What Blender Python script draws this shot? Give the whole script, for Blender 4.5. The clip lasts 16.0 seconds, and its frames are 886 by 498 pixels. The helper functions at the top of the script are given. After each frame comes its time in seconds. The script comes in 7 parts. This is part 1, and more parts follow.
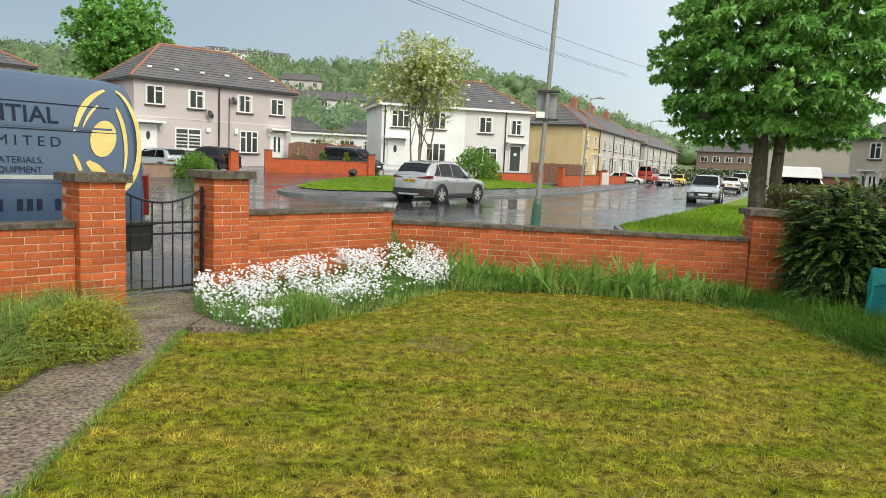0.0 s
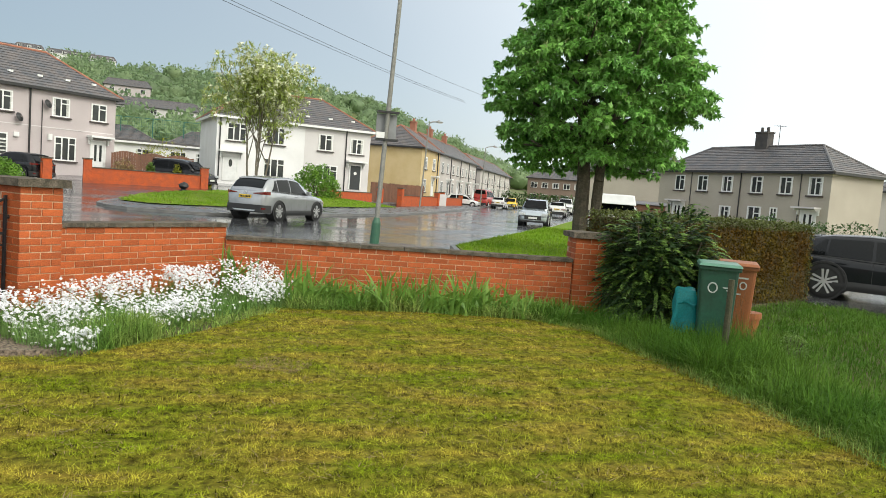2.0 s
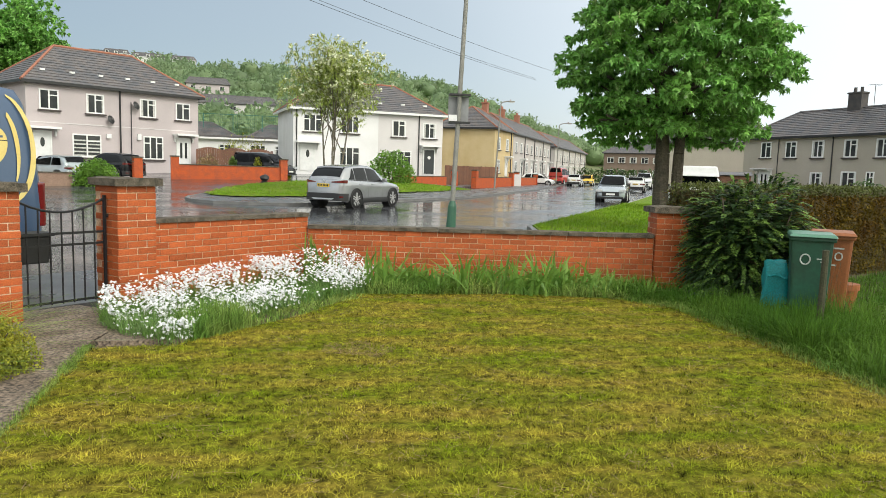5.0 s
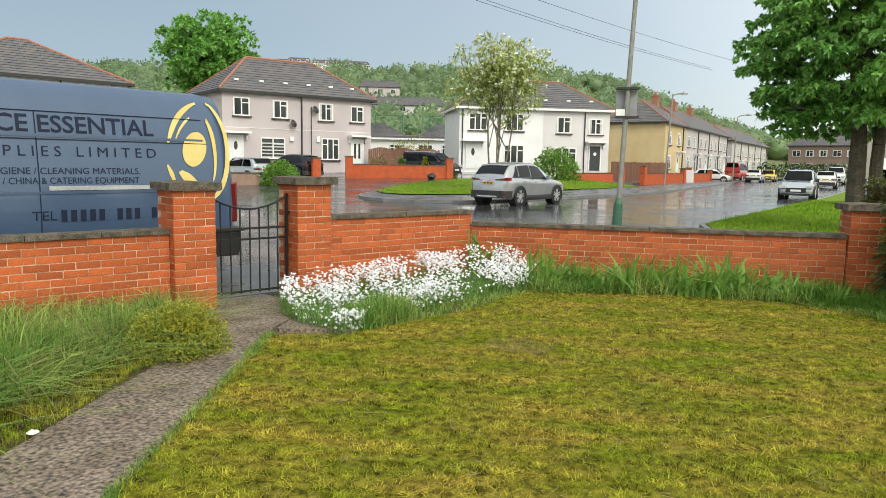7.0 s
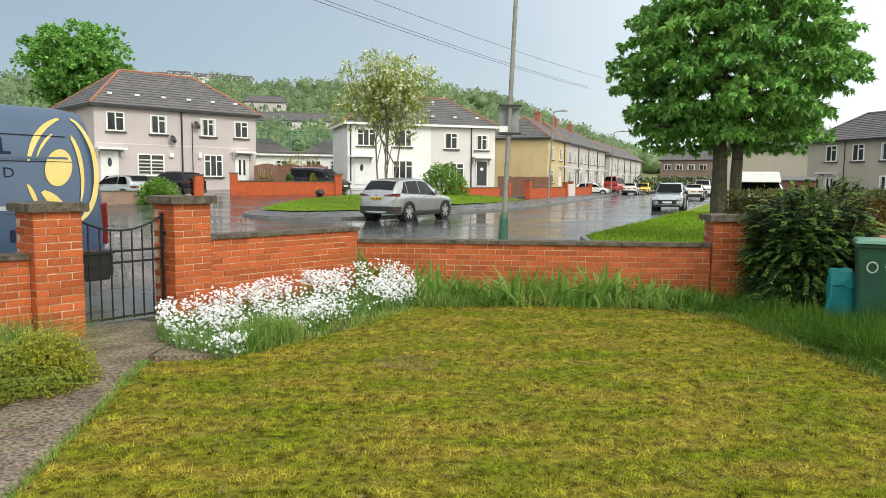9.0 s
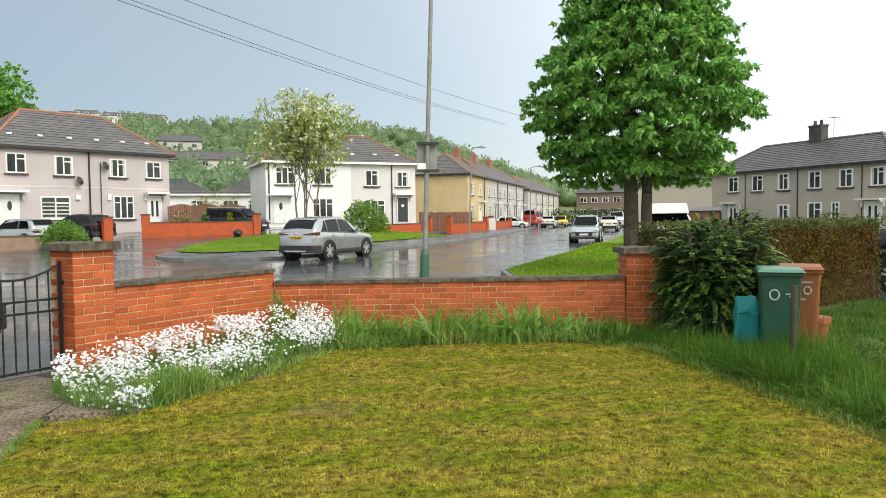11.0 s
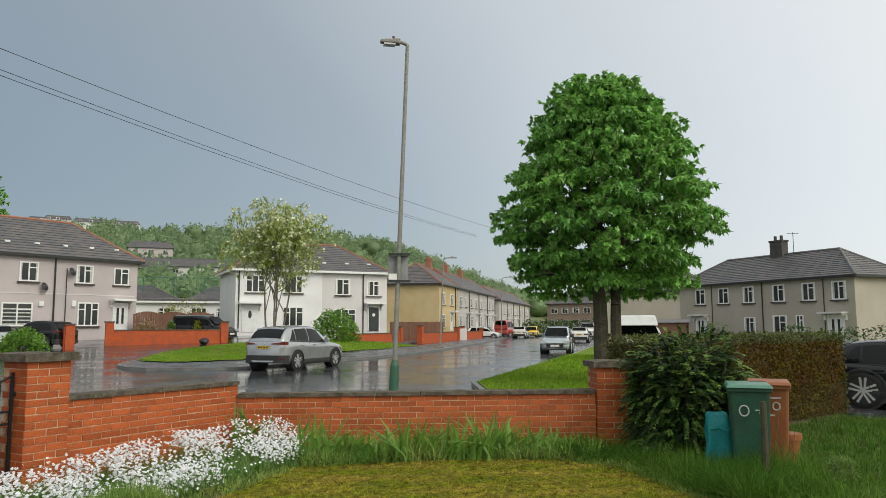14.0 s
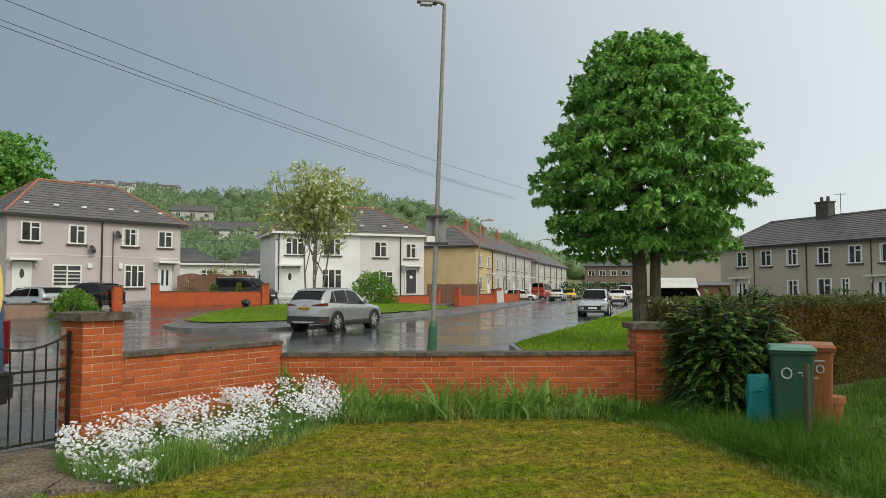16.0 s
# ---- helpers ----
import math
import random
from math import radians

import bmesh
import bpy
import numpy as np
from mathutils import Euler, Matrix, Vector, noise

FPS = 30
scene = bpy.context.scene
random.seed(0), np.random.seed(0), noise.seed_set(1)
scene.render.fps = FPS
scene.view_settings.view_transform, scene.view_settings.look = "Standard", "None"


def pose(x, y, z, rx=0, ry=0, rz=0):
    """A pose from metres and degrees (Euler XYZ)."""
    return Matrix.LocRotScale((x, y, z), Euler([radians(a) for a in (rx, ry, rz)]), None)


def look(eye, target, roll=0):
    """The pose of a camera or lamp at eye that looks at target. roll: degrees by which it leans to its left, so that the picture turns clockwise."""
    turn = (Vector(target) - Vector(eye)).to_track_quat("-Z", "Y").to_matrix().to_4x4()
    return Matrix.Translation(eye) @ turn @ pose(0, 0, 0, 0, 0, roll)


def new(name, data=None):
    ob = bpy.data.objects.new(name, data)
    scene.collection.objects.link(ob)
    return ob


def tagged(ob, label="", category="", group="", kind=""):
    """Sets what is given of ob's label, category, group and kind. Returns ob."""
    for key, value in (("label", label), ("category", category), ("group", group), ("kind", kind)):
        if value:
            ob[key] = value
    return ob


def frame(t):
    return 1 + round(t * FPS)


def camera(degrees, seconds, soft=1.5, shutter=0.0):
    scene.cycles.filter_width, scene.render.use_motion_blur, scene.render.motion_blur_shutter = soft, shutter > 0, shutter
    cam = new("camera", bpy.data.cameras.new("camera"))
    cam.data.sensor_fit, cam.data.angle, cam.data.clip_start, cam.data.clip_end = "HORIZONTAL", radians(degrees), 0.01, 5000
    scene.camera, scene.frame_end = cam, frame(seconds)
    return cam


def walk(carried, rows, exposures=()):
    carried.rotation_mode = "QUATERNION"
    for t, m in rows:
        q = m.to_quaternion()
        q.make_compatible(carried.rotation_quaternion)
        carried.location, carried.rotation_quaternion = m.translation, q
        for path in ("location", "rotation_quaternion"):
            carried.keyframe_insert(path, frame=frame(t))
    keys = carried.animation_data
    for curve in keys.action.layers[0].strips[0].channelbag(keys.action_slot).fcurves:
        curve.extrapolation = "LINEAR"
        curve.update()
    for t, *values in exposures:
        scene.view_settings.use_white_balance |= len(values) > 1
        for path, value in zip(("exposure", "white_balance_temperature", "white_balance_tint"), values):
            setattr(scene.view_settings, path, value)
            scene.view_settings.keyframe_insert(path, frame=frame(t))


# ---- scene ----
cam = camera(63.50, 16.0, soft=0.6)
PATH = [
    (0.0, pose(-0.045, -0.042, 1.607, 83.13, -2.47, 0.06)),
    (0.5, pose(-0.050, -0.051, 1.608, 83.06, -2.78, -0.82)),
    (1.0, pose(-0.034, -0.057, 1.610, 82.68, -3.08, -3.67)),
    (1.5, pose(-0.041, -0.052, 1.605, 84.54, -4.75, -9.70)),
    (2.0, pose(-0.029, -0.045, 1.593, 85.43, -4.40, -12.64)),
    (2.5, pose(-0.024, -0.027, 1.587, 85.19, -4.25, -14.08)),
    (3.0, pose(-0.051, -0.023, 1.593, 84.75, -3.53, -13.08)),
    (3.5, pose(-0.046, -0.061, 1.596, 84.31, -2.76, -10.58)),
    (6.0, pose(-0.044, -0.059, 1.601, 83.23, -0.87, -0.86)),
    (6.5, pose(-0.042, -0.064, 1.599, 82.93, -0.49, 4.29)),
    (7.0, pose(-0.039, -0.049, 1.594, 83.17, -0.96, 6.26)),
    (7.5, pose(-0.023, -0.060, 1.603, 82.96, -1.85, 3.20)),
    (8.0, pose(-0.009, -0.052, 1.608, 83.63, -1.62, 1.11)),
    (8.5, pose(-0.001, -0.041, 1.607, 84.24, -1.04, -0.10)),
    (9.0, pose(0.020, -0.030, 1.610, 84.50, -0.49, -2.48)),
    (11.5, pose(0.100, 0.058, 1.657, 90.10, 0.51, -9.81)),
    (12.0, pose(0.106, 0.043, 1.673, 94.16, 0.36, -10.92)),
    (12.5, pose(0.115, 0.051, 1.678, 95.99, 0.52, -11.48)),
    (13.0, pose(0.122, 0.053, 1.683, 96.29, 0.31, -11.84)),
    (13.5, pose(0.121, 0.047, 1.684, 96.90, 0.65, -11.29)),
    (14.0, pose(0.114, 0.040, 1.675, 96.07, 0.21, -10.97)),
    (14.5, pose(0.095, 0.038, 1.674, 95.14, 0.07, -10.45)),
    (15.0, pose(0.094, 0.030, 1.669, 94.00, -0.21, -9.85)),
    (15.5, pose(0.083, 0.033, 1.667, 93.37, -0.26, -9.02)),
    (16.0, pose(0.074, 0.012, 1.667, 93.08, 0.09, -8.05)),
]
walk(cam, PATH, exposures=((0.0, 0.0), (9.2, 0.05), (11.3, 0.10), (12.0, -0.24), (12.6, -0.42), (16.0, -0.54)))

# ---- light ----
world = bpy.data.worlds.new("overcast_sky")
scene.world = world
world.use_nodes = True
wn, wl = world.node_tree.nodes, world.node_tree.links
wn.clear()
w_out = wn.new("ShaderNodeOutputWorld")
w_bg = wn.new("ShaderNodeBackground")
w_sky = wn.new("ShaderNodeTexSky")
w_sky.sky_type, w_sky.sun_disc = "NISHITA", False
w_sky.sun_elevation, w_sky.sun_rotation = radians(40), radians(140)
w_tc = wn.new("ShaderNodeTexCoord")
w_dot = wn.new("ShaderNodeVectorMath")
w_dot.operation = "DOT_PRODUCT"
w_dot.inputs[1].default_value = (0.60, -0.72, 0.25)
w_noise = wn.new("ShaderNodeTexNoise")
w_noise.inputs["Scale"].default_value = 1.6
w_noise.inputs["Detail"].default_value = 3
w_add = wn.new("ShaderNodeMath")
w_add.operation = "MULTIPLY_ADD"
w_add.inputs[1].default_value = 0.10
w_ramp = wn.new("ShaderNodeValToRGB")
cr = w_ramp.color_ramp
cr.elements[0].position, cr.elements[0].color = 0.0, (0.20, 0.25, 0.285, 1)
cr.elements[1].position, cr.elements[1].color = 1.0, (1.68, 1.66, 1.34, 1)
for p, c in ((0.07, (0.255, 0.315, 0.35, 1)), (0.21, (0.46, 0.52, 0.55, 1)), (0.32, (0.78, 0.83, 0.85, 1)), (0.44, (1.0, 1.04, 1.05, 1)), (0.6, (1.30, 1.32, 1.18, 1))):
    e = cr.elements.new(p)
    e.color = c
w_half = wn.new("ShaderNodeMath")
w_half.operation = "MULTIPLY_ADD"
w_half.inputs[1].default_value, w_half.inputs[2].default_value = 0.5, 0.475
w_mix = wn.new("ShaderNodeMix")
w_mix.data_type = "RGBA"
w_mix.inputs[0].default_value = 0.04
wl.new(w_tc.outputs["Generated"], w_dot.inputs[0])
wl.new(w_tc.outputs["Generated"], w_noise.inputs["Vector"])
wl.new(w_noise.outputs["Fac"], w_add.inputs[0])
wl.new(w_dot.outputs["Value"], w_add.inputs[2])
wl.new(w_add.outputs[0], w_half.inputs[0])
wl.new(w_half.outputs[0], w_ramp.inputs[0])
wl.new(w_ramp.outputs["Color"], w_mix.inputs[6])
wl.new(w_sky.outputs["Color"], w_mix.inputs[7])
wl.new(w_mix.outputs[2], w_bg.inputs["Color"])
w_bg.inputs["Strength"].default_value = 1.0
wl.new(w_bg.outputs[0], w_out.inputs[0])

sun = new("sun", bpy.data.lights.new("sun", "SUN"))
sun.data.energy, sun.data.angle, sun.data.color = 1.9, radians(25), (0.99, 0.97, 0.91)
sun.matrix_world = look((0, 0, 60), (-38, 46, 10))


# ---- materials ----
def mat(name, base, rough=0.7, metal=0.0, vary=0.15, scale=4.0, fine=60.0, bump=0.2, depth=0.004, second=None, amount=0.10,
        island=0.0, objrand=0.0, spec=0.5, coat=0.0, trans=0.0, rvar=0.0, stretch=None):
    """A surface with variation at two scales and fine relief."""
    m = bpy.data.materials.new(name)
    m.use_nodes = True
    n, l = m.node_tree.nodes, m.node_tree.links
    b = n["Principled BSDF"]
    b.inputs["Roughness"].default_value = rough
    b.inputs["Metallic"].default_value = metal
    b.inputs["Specular IOR Level"].default_value = spec
    b.inputs["Coat Weight"].default_value = coat
    b.inputs["Transmission Weight"].default_value = trans
    tc = n.new("ShaderNodeTexCoord")
    big, small = n.new("ShaderNodeTexNoise"), n.new("ShaderNodeTexNoise")
    big.inputs["Scale"].default_value, big.inputs["Detail"].default_value = scale, 5
    small.inputs["Scale"].default_value, small.inputs["Detail"].default_value = fine, 3
    if stretch:
        mp = n.new("ShaderNodeMapping")
        mp.inputs["Scale"].default_value = stretch
        mp.inputs["Rotation"].default_value = (0, 0, 0.12)
        l.new(tc.outputs["Object"], mp.inputs["Vector"])
        l.new(mp.outputs[0], big.inputs["Vector"])
    else:
        l.new(tc.outputs["Object"], big.inputs["Vector"])
    l.new(tc.outputs["Object"], small.inputs["Vector"])
    two = n.new("ShaderNodeMix")
    two.data_type = "RGBA"
    two.inputs[6].default_value = (*base, 1)
    two.inputs[7].default_value = (*(second or [c * (1 - amount) for c in base]), 1)
    ramp = n.new("ShaderNodeMapRange")
    ramp.inputs[1].default_value, ramp.inputs[2].default_value = 0.36, 0.66
    l.new(big.outputs["Fac"], ramp.inputs[0])
    l.new(ramp.outputs[0], two.inputs[0])
    hsv = n.new("ShaderNodeHueSaturation")
    val = n.new("ShaderNodeMapRange")
    val.inputs[1].default_value, val.inputs[2].default_value = 0.33, 0.67
    val.inputs[3].default_value, val.inputs[4].default_value = 1 - vary, 1 + vary
    l.new(small.outputs["Fac"], val.inputs[0])
    last = val
    for amt, node in ((island, "ShaderNodeNewGeometry"), (objrand, "ShaderNodeObjectInfo")):
        if amt:
            src = n.new(node)
            mul = n.new("ShaderNodeMath")
            mul.operation = "MULTIPLY_ADD"
            mul.inputs[1].default_value, mul.inputs[2].default_value = 2 * amt, -amt
            l.new(src.outputs["Random Per Island" if node == "ShaderNodeNewGeometry" else "Random"], mul.inputs[0])
            plus = n.new("ShaderNodeMath")
            l.new(last.outputs[0], plus.inputs[0])
            l.new(mul.outputs[0], plus.inputs[1])
            last = plus
    l.new(last.outputs[0], hsv.inputs["Value"])
    l.new(two.outputs[2], hsv.inputs["Color"])
    l.new(hsv.outputs[0], b.inputs["Base Color"])
    if rvar:
        rr = n.new("ShaderNodeMapRange")
        rr.inputs[1].default_value, rr.inputs[2].default_value = 0.35, 0.65
        rr.inputs[3].default_value, rr.inputs[4].default_value = max(0.02, rough - rvar), rough + rvar
        l.new(big.outputs["Fac"], rr.inputs[0])
        l.new(rr.outputs[0], b.inputs["Roughness"])
    if bump:
        bp = n.new("ShaderNodeBump")
        bp.inputs["Strength"].default_value, bp.inputs["Distance"].default_value = bump, depth
        l.new(small.outputs["Fac"], bp.inputs["Height"])
        l.new(bp.outputs[0], b.inputs["Normal"])
    return m


def leaf_mat(name, base, second, fine=25, vary=0.12, spec=0.3, scale=0.8, island=0.3, rough=0.45, through_light=0.3, stretch=None):
    m = mat(name, base, rough=rough, second=second, scale=scale, fine=fine, vary=vary, bump=0, island=island, spec=spec, stretch=stretch)
    n, l = m.node_tree.nodes, m.node_tree.links
    b = n["Principled BSDF"]
    tr = n.new("ShaderNodeBsdfTranslucent")
    mx = n.new("ShaderNodeMixShader")
    mx.inputs[0].default_value = through_light
    l.new(b.inputs["Base Color"].links[0].from_socket, tr.inputs["Color"])
    l.new(b.outputs[0], mx.inputs[1])
    l.new(tr.outputs[0], mx.inputs[2])
    l.new(mx.outputs[0], n["Material Output"].inputs[0])
    return m


def brick_mat(name, c1, c2, mortar, scale=1.0):
    m = mat(name, c1, rough=0.8)
    n, l = m.node_tree.nodes, m.node_tree.links
    bt = n.new("ShaderNodeTexBrick")
    bt.inputs["Color1"].default_value, bt.inputs["Color2"].default_value, bt.inputs["Mortar"].default_value = (*c1, 1), (*c2, 1), (*mortar, 1)
    bt.inputs["Scale"].default_value = scale
    bt.inputs["Brick Width"].default_value, bt.inputs["Row Height"].default_value, bt.inputs["Mortar Size"].default_value = 0.225, 0.075, 0.006
    tc = [x for x in n if x.bl_idname == "ShaderNodeTexCoord"][0]
    rot = n.new("ShaderNodeMapping")
    rot.inputs["Rotation"].default_value = (radians(90), 0, 0)
    l.new(tc.outputs["Object"], rot.inputs["Vector"])
    l.new(rot.outputs[0], bt.inputs["Vector"])
    l.new(bt.outputs["Color"], n["Principled BSDF"].inputs["Base Color"])
    return m


BRICK = mat("red_brick", (0.44, 0.102, 0.028), rough=0.6, spec=0.3, second=(0.32, 0.07, 0.022), vary=0.24, scale=4, fine=70, bump=0.7, objrand=0.22)
MORTAR = mat("mortar", (0.58, 0.43, 0.31), rough=0.9, vary=0.25, second=(0.38, 0.19, 0.10), scale=5, spec=0.2)
COPING = mat("lichen_concrete", (0.15, 0.125, 0.098), rough=0.85, spec=0.2, second=(0.06, 0.052, 0.04), vary=0.4, scale=11, fine=70, bump=0.7, depth=0.008)
CONCRETE = mat("wet_concrete_path", (0.20, 0.155, 0.118), rough=0.65, second=(0.13, 0.096, 0.07), vary=0.85, scale=2.8, fine=38, bump=0.9, depth=0.006, rvar=0.12)
ASPHALT = mat("wet_asphalt", (0.045, 0.046, 0.05), rough=0.16, second=(0.06, 0.061, 0.066), vary=0.12, scale=0.45, fine=40, bump=0.05, depth=0.003, rvar=0.08, spec=0.5)
PAVING = mat("wet_tarmac_pavement", (0.07, 0.07, 0.075), rough=0.3, second=(0.10, 0.10, 0.105), vary=0.2, scale=0.8, fine=40, bump=0.1, rvar=0.1)
KERB = mat("kerb_stone", (0.20, 0.195, 0.19), rough=0.45, second=(0.12, 0.12, 0.12), scale=2)
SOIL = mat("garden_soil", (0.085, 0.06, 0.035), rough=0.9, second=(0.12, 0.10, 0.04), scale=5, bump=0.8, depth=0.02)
TURF = mat("mown_turf", (0.112, 0.120, 0.009), rough=0.95, spec=0.1, second=(0.165, 0.125, 0.019), vary=0.65, scale=1.9, fine=16, bump=0.8, depth=0.02, stretch=(0.6, 1.6, 1))
VERGE = mat("verge_turf", (0.13, 0.23, 0.018), rough=0.95, spec=0.1, second=(0.16, 0.21, 0.04), vary=0.3, scale=1.0, fine=30, bump=0.8, depth=0.03)
FIELD = mat("rough_ground", (0.10, 0.14, 0.04), rough=0.95, second=(0.14, 0.13, 0.06), vary=0.2, scale=0.05, fine=1.5)
RENDER_PINK = mat("pinkish_grey_render", (0.52, 0.455, 0.46), rough=0.85, vary=0.06, second=(0.46, 0.405, 0.41), scale=0.5, fine=25)
RENDER_WHITE = mat("white_render", (0.80, 0.79, 0.80), rough=0.85, vary=0.04, second=(0.72, 0.71, 0.71), scale=0.5, fine=25)
RENDER_PALE = mat("pale_grey_render", (0.66, 0.63, 0.63), rough=0.85, vary=0.06, second=(0.6, 0.57, 0.57), scale=0.5, fine=25)
RENDER_GREY = mat("dull_grey_render", (0.50, 0.46, 0.44), rough=0.85, vary=0.06, second=(0.43, 0.40, 0.385), scale=0.5, fine=25)
RENDER_YELLOW = mat("ochre_render", (0.58, 0.45, 0.25), rough=0.85, vary=0.06, second=(0.5, 0.37, 0.18), scale=0.5, fine=25)
RENDER_TAUPE = mat("taupe_render", (0.44, 0.395, 0.335), rough=0.9, vary=0.08, second=(0.38, 0.34, 0.285), scale=0.4, fine=25)
BLOCK = mat("brown_brick_block", (0.26, 0.19, 0.155), rough=0.9, vary=0.1, second=(0.22, 0.16, 0.13), scale=0.5, fine=12)
SLATE = mat("slate_tiles", (0.088, 0.089, 0.098), rough=0.5, second=(0.14, 0.122, 0.116), vary=0.35, scale=1.6, fine=14, bump=0.3)
SOOT = mat("sooty_render", (0.055, 0.052, 0.055), rough=0.85, second=(0.09, 0.08, 0.075), vary=0.2, scale=2)
RIDGE = mat("terracotta_ridge", (0.34, 0.14, 0.085), rough=0.7, second=(0.28, 0.11, 0.07), scale=3)
UPVC = mat("white_upvc", (0.80, 0.80, 0.79), rough=0.35, vary=0.03, bump=0)
GLASS = mat("window_glass", (0.02, 0.024, 0.028), rough=0.08, vary=0.1, bump=0, second=(0.05, 0.055, 0.055), scale=0.9, spec=0.3)
CURTAIN = mat("net_curtain", (0.5, 0.5, 0.48), rough=0.8, vary=0.2, fine=9)
DARKSILL = mat("dark_sill", (0.06, 0.045, 0.045), rough=0.6)
BLACKPIPE = mat("black_plastic", (0.022, 0.022, 0.024), rough=0.4, bump=0.05)
IRON = mat("black_iron", (0.018, 0.018, 0.02), rough=0.4, metal=0.3, vary=0.2)
FAR_BRICK = mat("far_red_brick", (0.50, 0.10, 0.03), rough=0.8, spec=0.25, second=(0.36, 0.085, 0.04), vary=0.14, scale=3, fine=14)
OLD_BRICK = mat("old_brown_brick", (0.30, 0.20, 0.15), rough=0.85, second=(0.24, 0.15, 0.11), vary=0.15, scale=2, fine=14)
TIMBER = mat("brown_fence_timber", (0.19, 0.085, 0.05), rough=0.75, second=(0.14, 0.07, 0.045), vary=0.2, scale=2, fine=20, objrand=0.15)
DOOR_WHITE = mat("white_door", (0.78, 0.78, 0.78), rough=0.4, vary=0.03, bump=0)
DOOR_DARK = mat("dark_grey_door", (0.03, 0.035, 0.04), rough=0.35, vary=0.05, bump=0)


# ---- mesh helpers ----
def box(bm, x0, y0, z0, x1, y1, z1, m=None):
    vs = [bm.verts.new(p) for p in ((x0, y0, z0), (x1, y0, z0), (x1, y1, z0), (x0, y1, z0), (x0, y0, z1), (x1, y0, z1), (x1, y1, z1), (x0, y1, z1))]
    if m is not None:
        for v in vs:
            v.co = m @ v.co
    for f in ((3, 2, 1, 0), (4, 5, 6, 7), (0, 1, 5, 4), (1, 2, 6, 5), (2, 3, 7, 6), (3, 0, 4, 7)):
        bm.faces.new([vs[i] for i in f])
    return vs


def poly(bm, pts):
    return bm.faces.new([bm.verts.new(p) for p in pts])


def tube(bm, a, b, r0, r1=None, n=8, caps=True):
    """A tapered round bar from a to b."""
    a, b = Vector(a), Vector(b)
    r1 = r0 if r1 is None else r1
    d = (b - a).normalized()
    u = d.orthogonal().normalized()
    v = d.cross(u)
    ra = [bm.verts.new(a + (u * math.cos(2 * math.pi * i / n) + v * math.sin(2 * math.pi * i / n)) * r0) for i in range(n)]
    rb = [bm.verts.new(b + (u * math.cos(2 * math.pi * i / n) + v * math.sin(2 * math.pi * i / n)) * r1) for i in range(n)]
    for i in range(n):
        bm.faces.new((ra[i], ra[(i + 1) % n], rb[(i + 1) % n], rb[i]))
    if caps:
        bm.faces.new(ra[::-1])
        bm.faces.new(rb)


def pipe(bm, pts, r, n=6):
    """One unbroken round bar through points."""
    pts = [Vector(p) for p in pts]
    rings = []
    for i, p in enumerate(pts):
        d = (pts[min(i + 1, len(pts) - 1)] - pts[max(i - 1, 0)]).normalized()
        u = d.cross(Vector((0.31, 0.95, 0.02))).normalized()
        v = d.cross(u)
        rings.append([bm.verts.new(p + (u * math.cos(2 * math.pi * k / n) + v * math.sin(2 * math.pi * k / n)) * r) for k in range(n)])
    for a, b in zip(rings, rings[1:]):
        for k in range(n):
            bm.faces.new((a[k], a[(k + 1) % n], b[(k + 1) % n], b[k]))
    bm.faces.new(rings[0][::-1])
    bm.faces.new(rings[-1])


def mesh_of(name, bm, material, bevel=0.0, smooth=False):
    if bevel:
        bmesh.ops.bevel(bm, geom=list(bm.edges), offset=bevel, segments=2, affect="EDGES", profile=0.6)
    bmesh.ops.recalc_face_normals(bm, faces=bm.faces)
    me = bpy.data.meshes.new(name)
    bm.to_mesh(me)
    bm.free()
    me.materials.append(material)
    if smooth:
        for p in me.polygons:
            p.use_smooth = True
    return me


def part(name, bm, material, parent=None, label="", bevel=0.0, smooth=False):
    """Links a bmesh as one mesh object under a thing or a part."""
    ob = new(name, mesh_of(name, bm, material, bevel, smooth))
    if parent is not None:
        ob.parent = parent
    return tagged(ob, label)


def raw(name, verts, faces, material, parent=None, smooth=False):
    me = bpy.data.meshes.new(name)
    me.from_pydata(verts, [], faces)
    me.materials.append(material)
    if smooth:
        me.polygons.foreach_set("use_smooth", [True] * len(me.polygons))
    ob = new(name, me)
    ob.parent = parent
    return ob


def thing(name, m, label, category, group="", kind=""):
    ob = new(name)
    ob.matrix_world = m
    return tagged(ob, label, category, group, kind)


def facing(x, y, z, dx, dy):
    """A pose whose x axis runs along (dx, dy)."""
    return pose(x, y, z, 0, 0, math.degrees(math.atan2(dy, dx)))


# ---- ground ----
KERB_LINE = [(-40, -36), (-16, 10), (-6.2, 28.6), (-2.0, 29.1), (1.7, 33.7), (6.4, 40.9), (10.2, 49.3), (16.0, 63.5), (28.5, 96), (62, 172), (120, 300)]


def left_of_kerb(x, y):
    """Signed distance to the far kerb, positive beyond the road."""
    best, sign = 1e9, 1
    for (ax, ay), (bx, by) in zip(KERB_LINE, KERB_LINE[1:]):
        dx, dy = bx - ax, by - ay
        k = max(0, min(1, ((x - ax) * dx + (y - ay) * dy) / (dx * dx + dy * dy)))
        ex, ey = x - ax - k * dx, y - ay - k * dy
        d = math.hypot(ex, ey)
        if d < best:
            best, sign = d, 1 if dx * ey - dy * ex > 0 else -1
    return best * sign


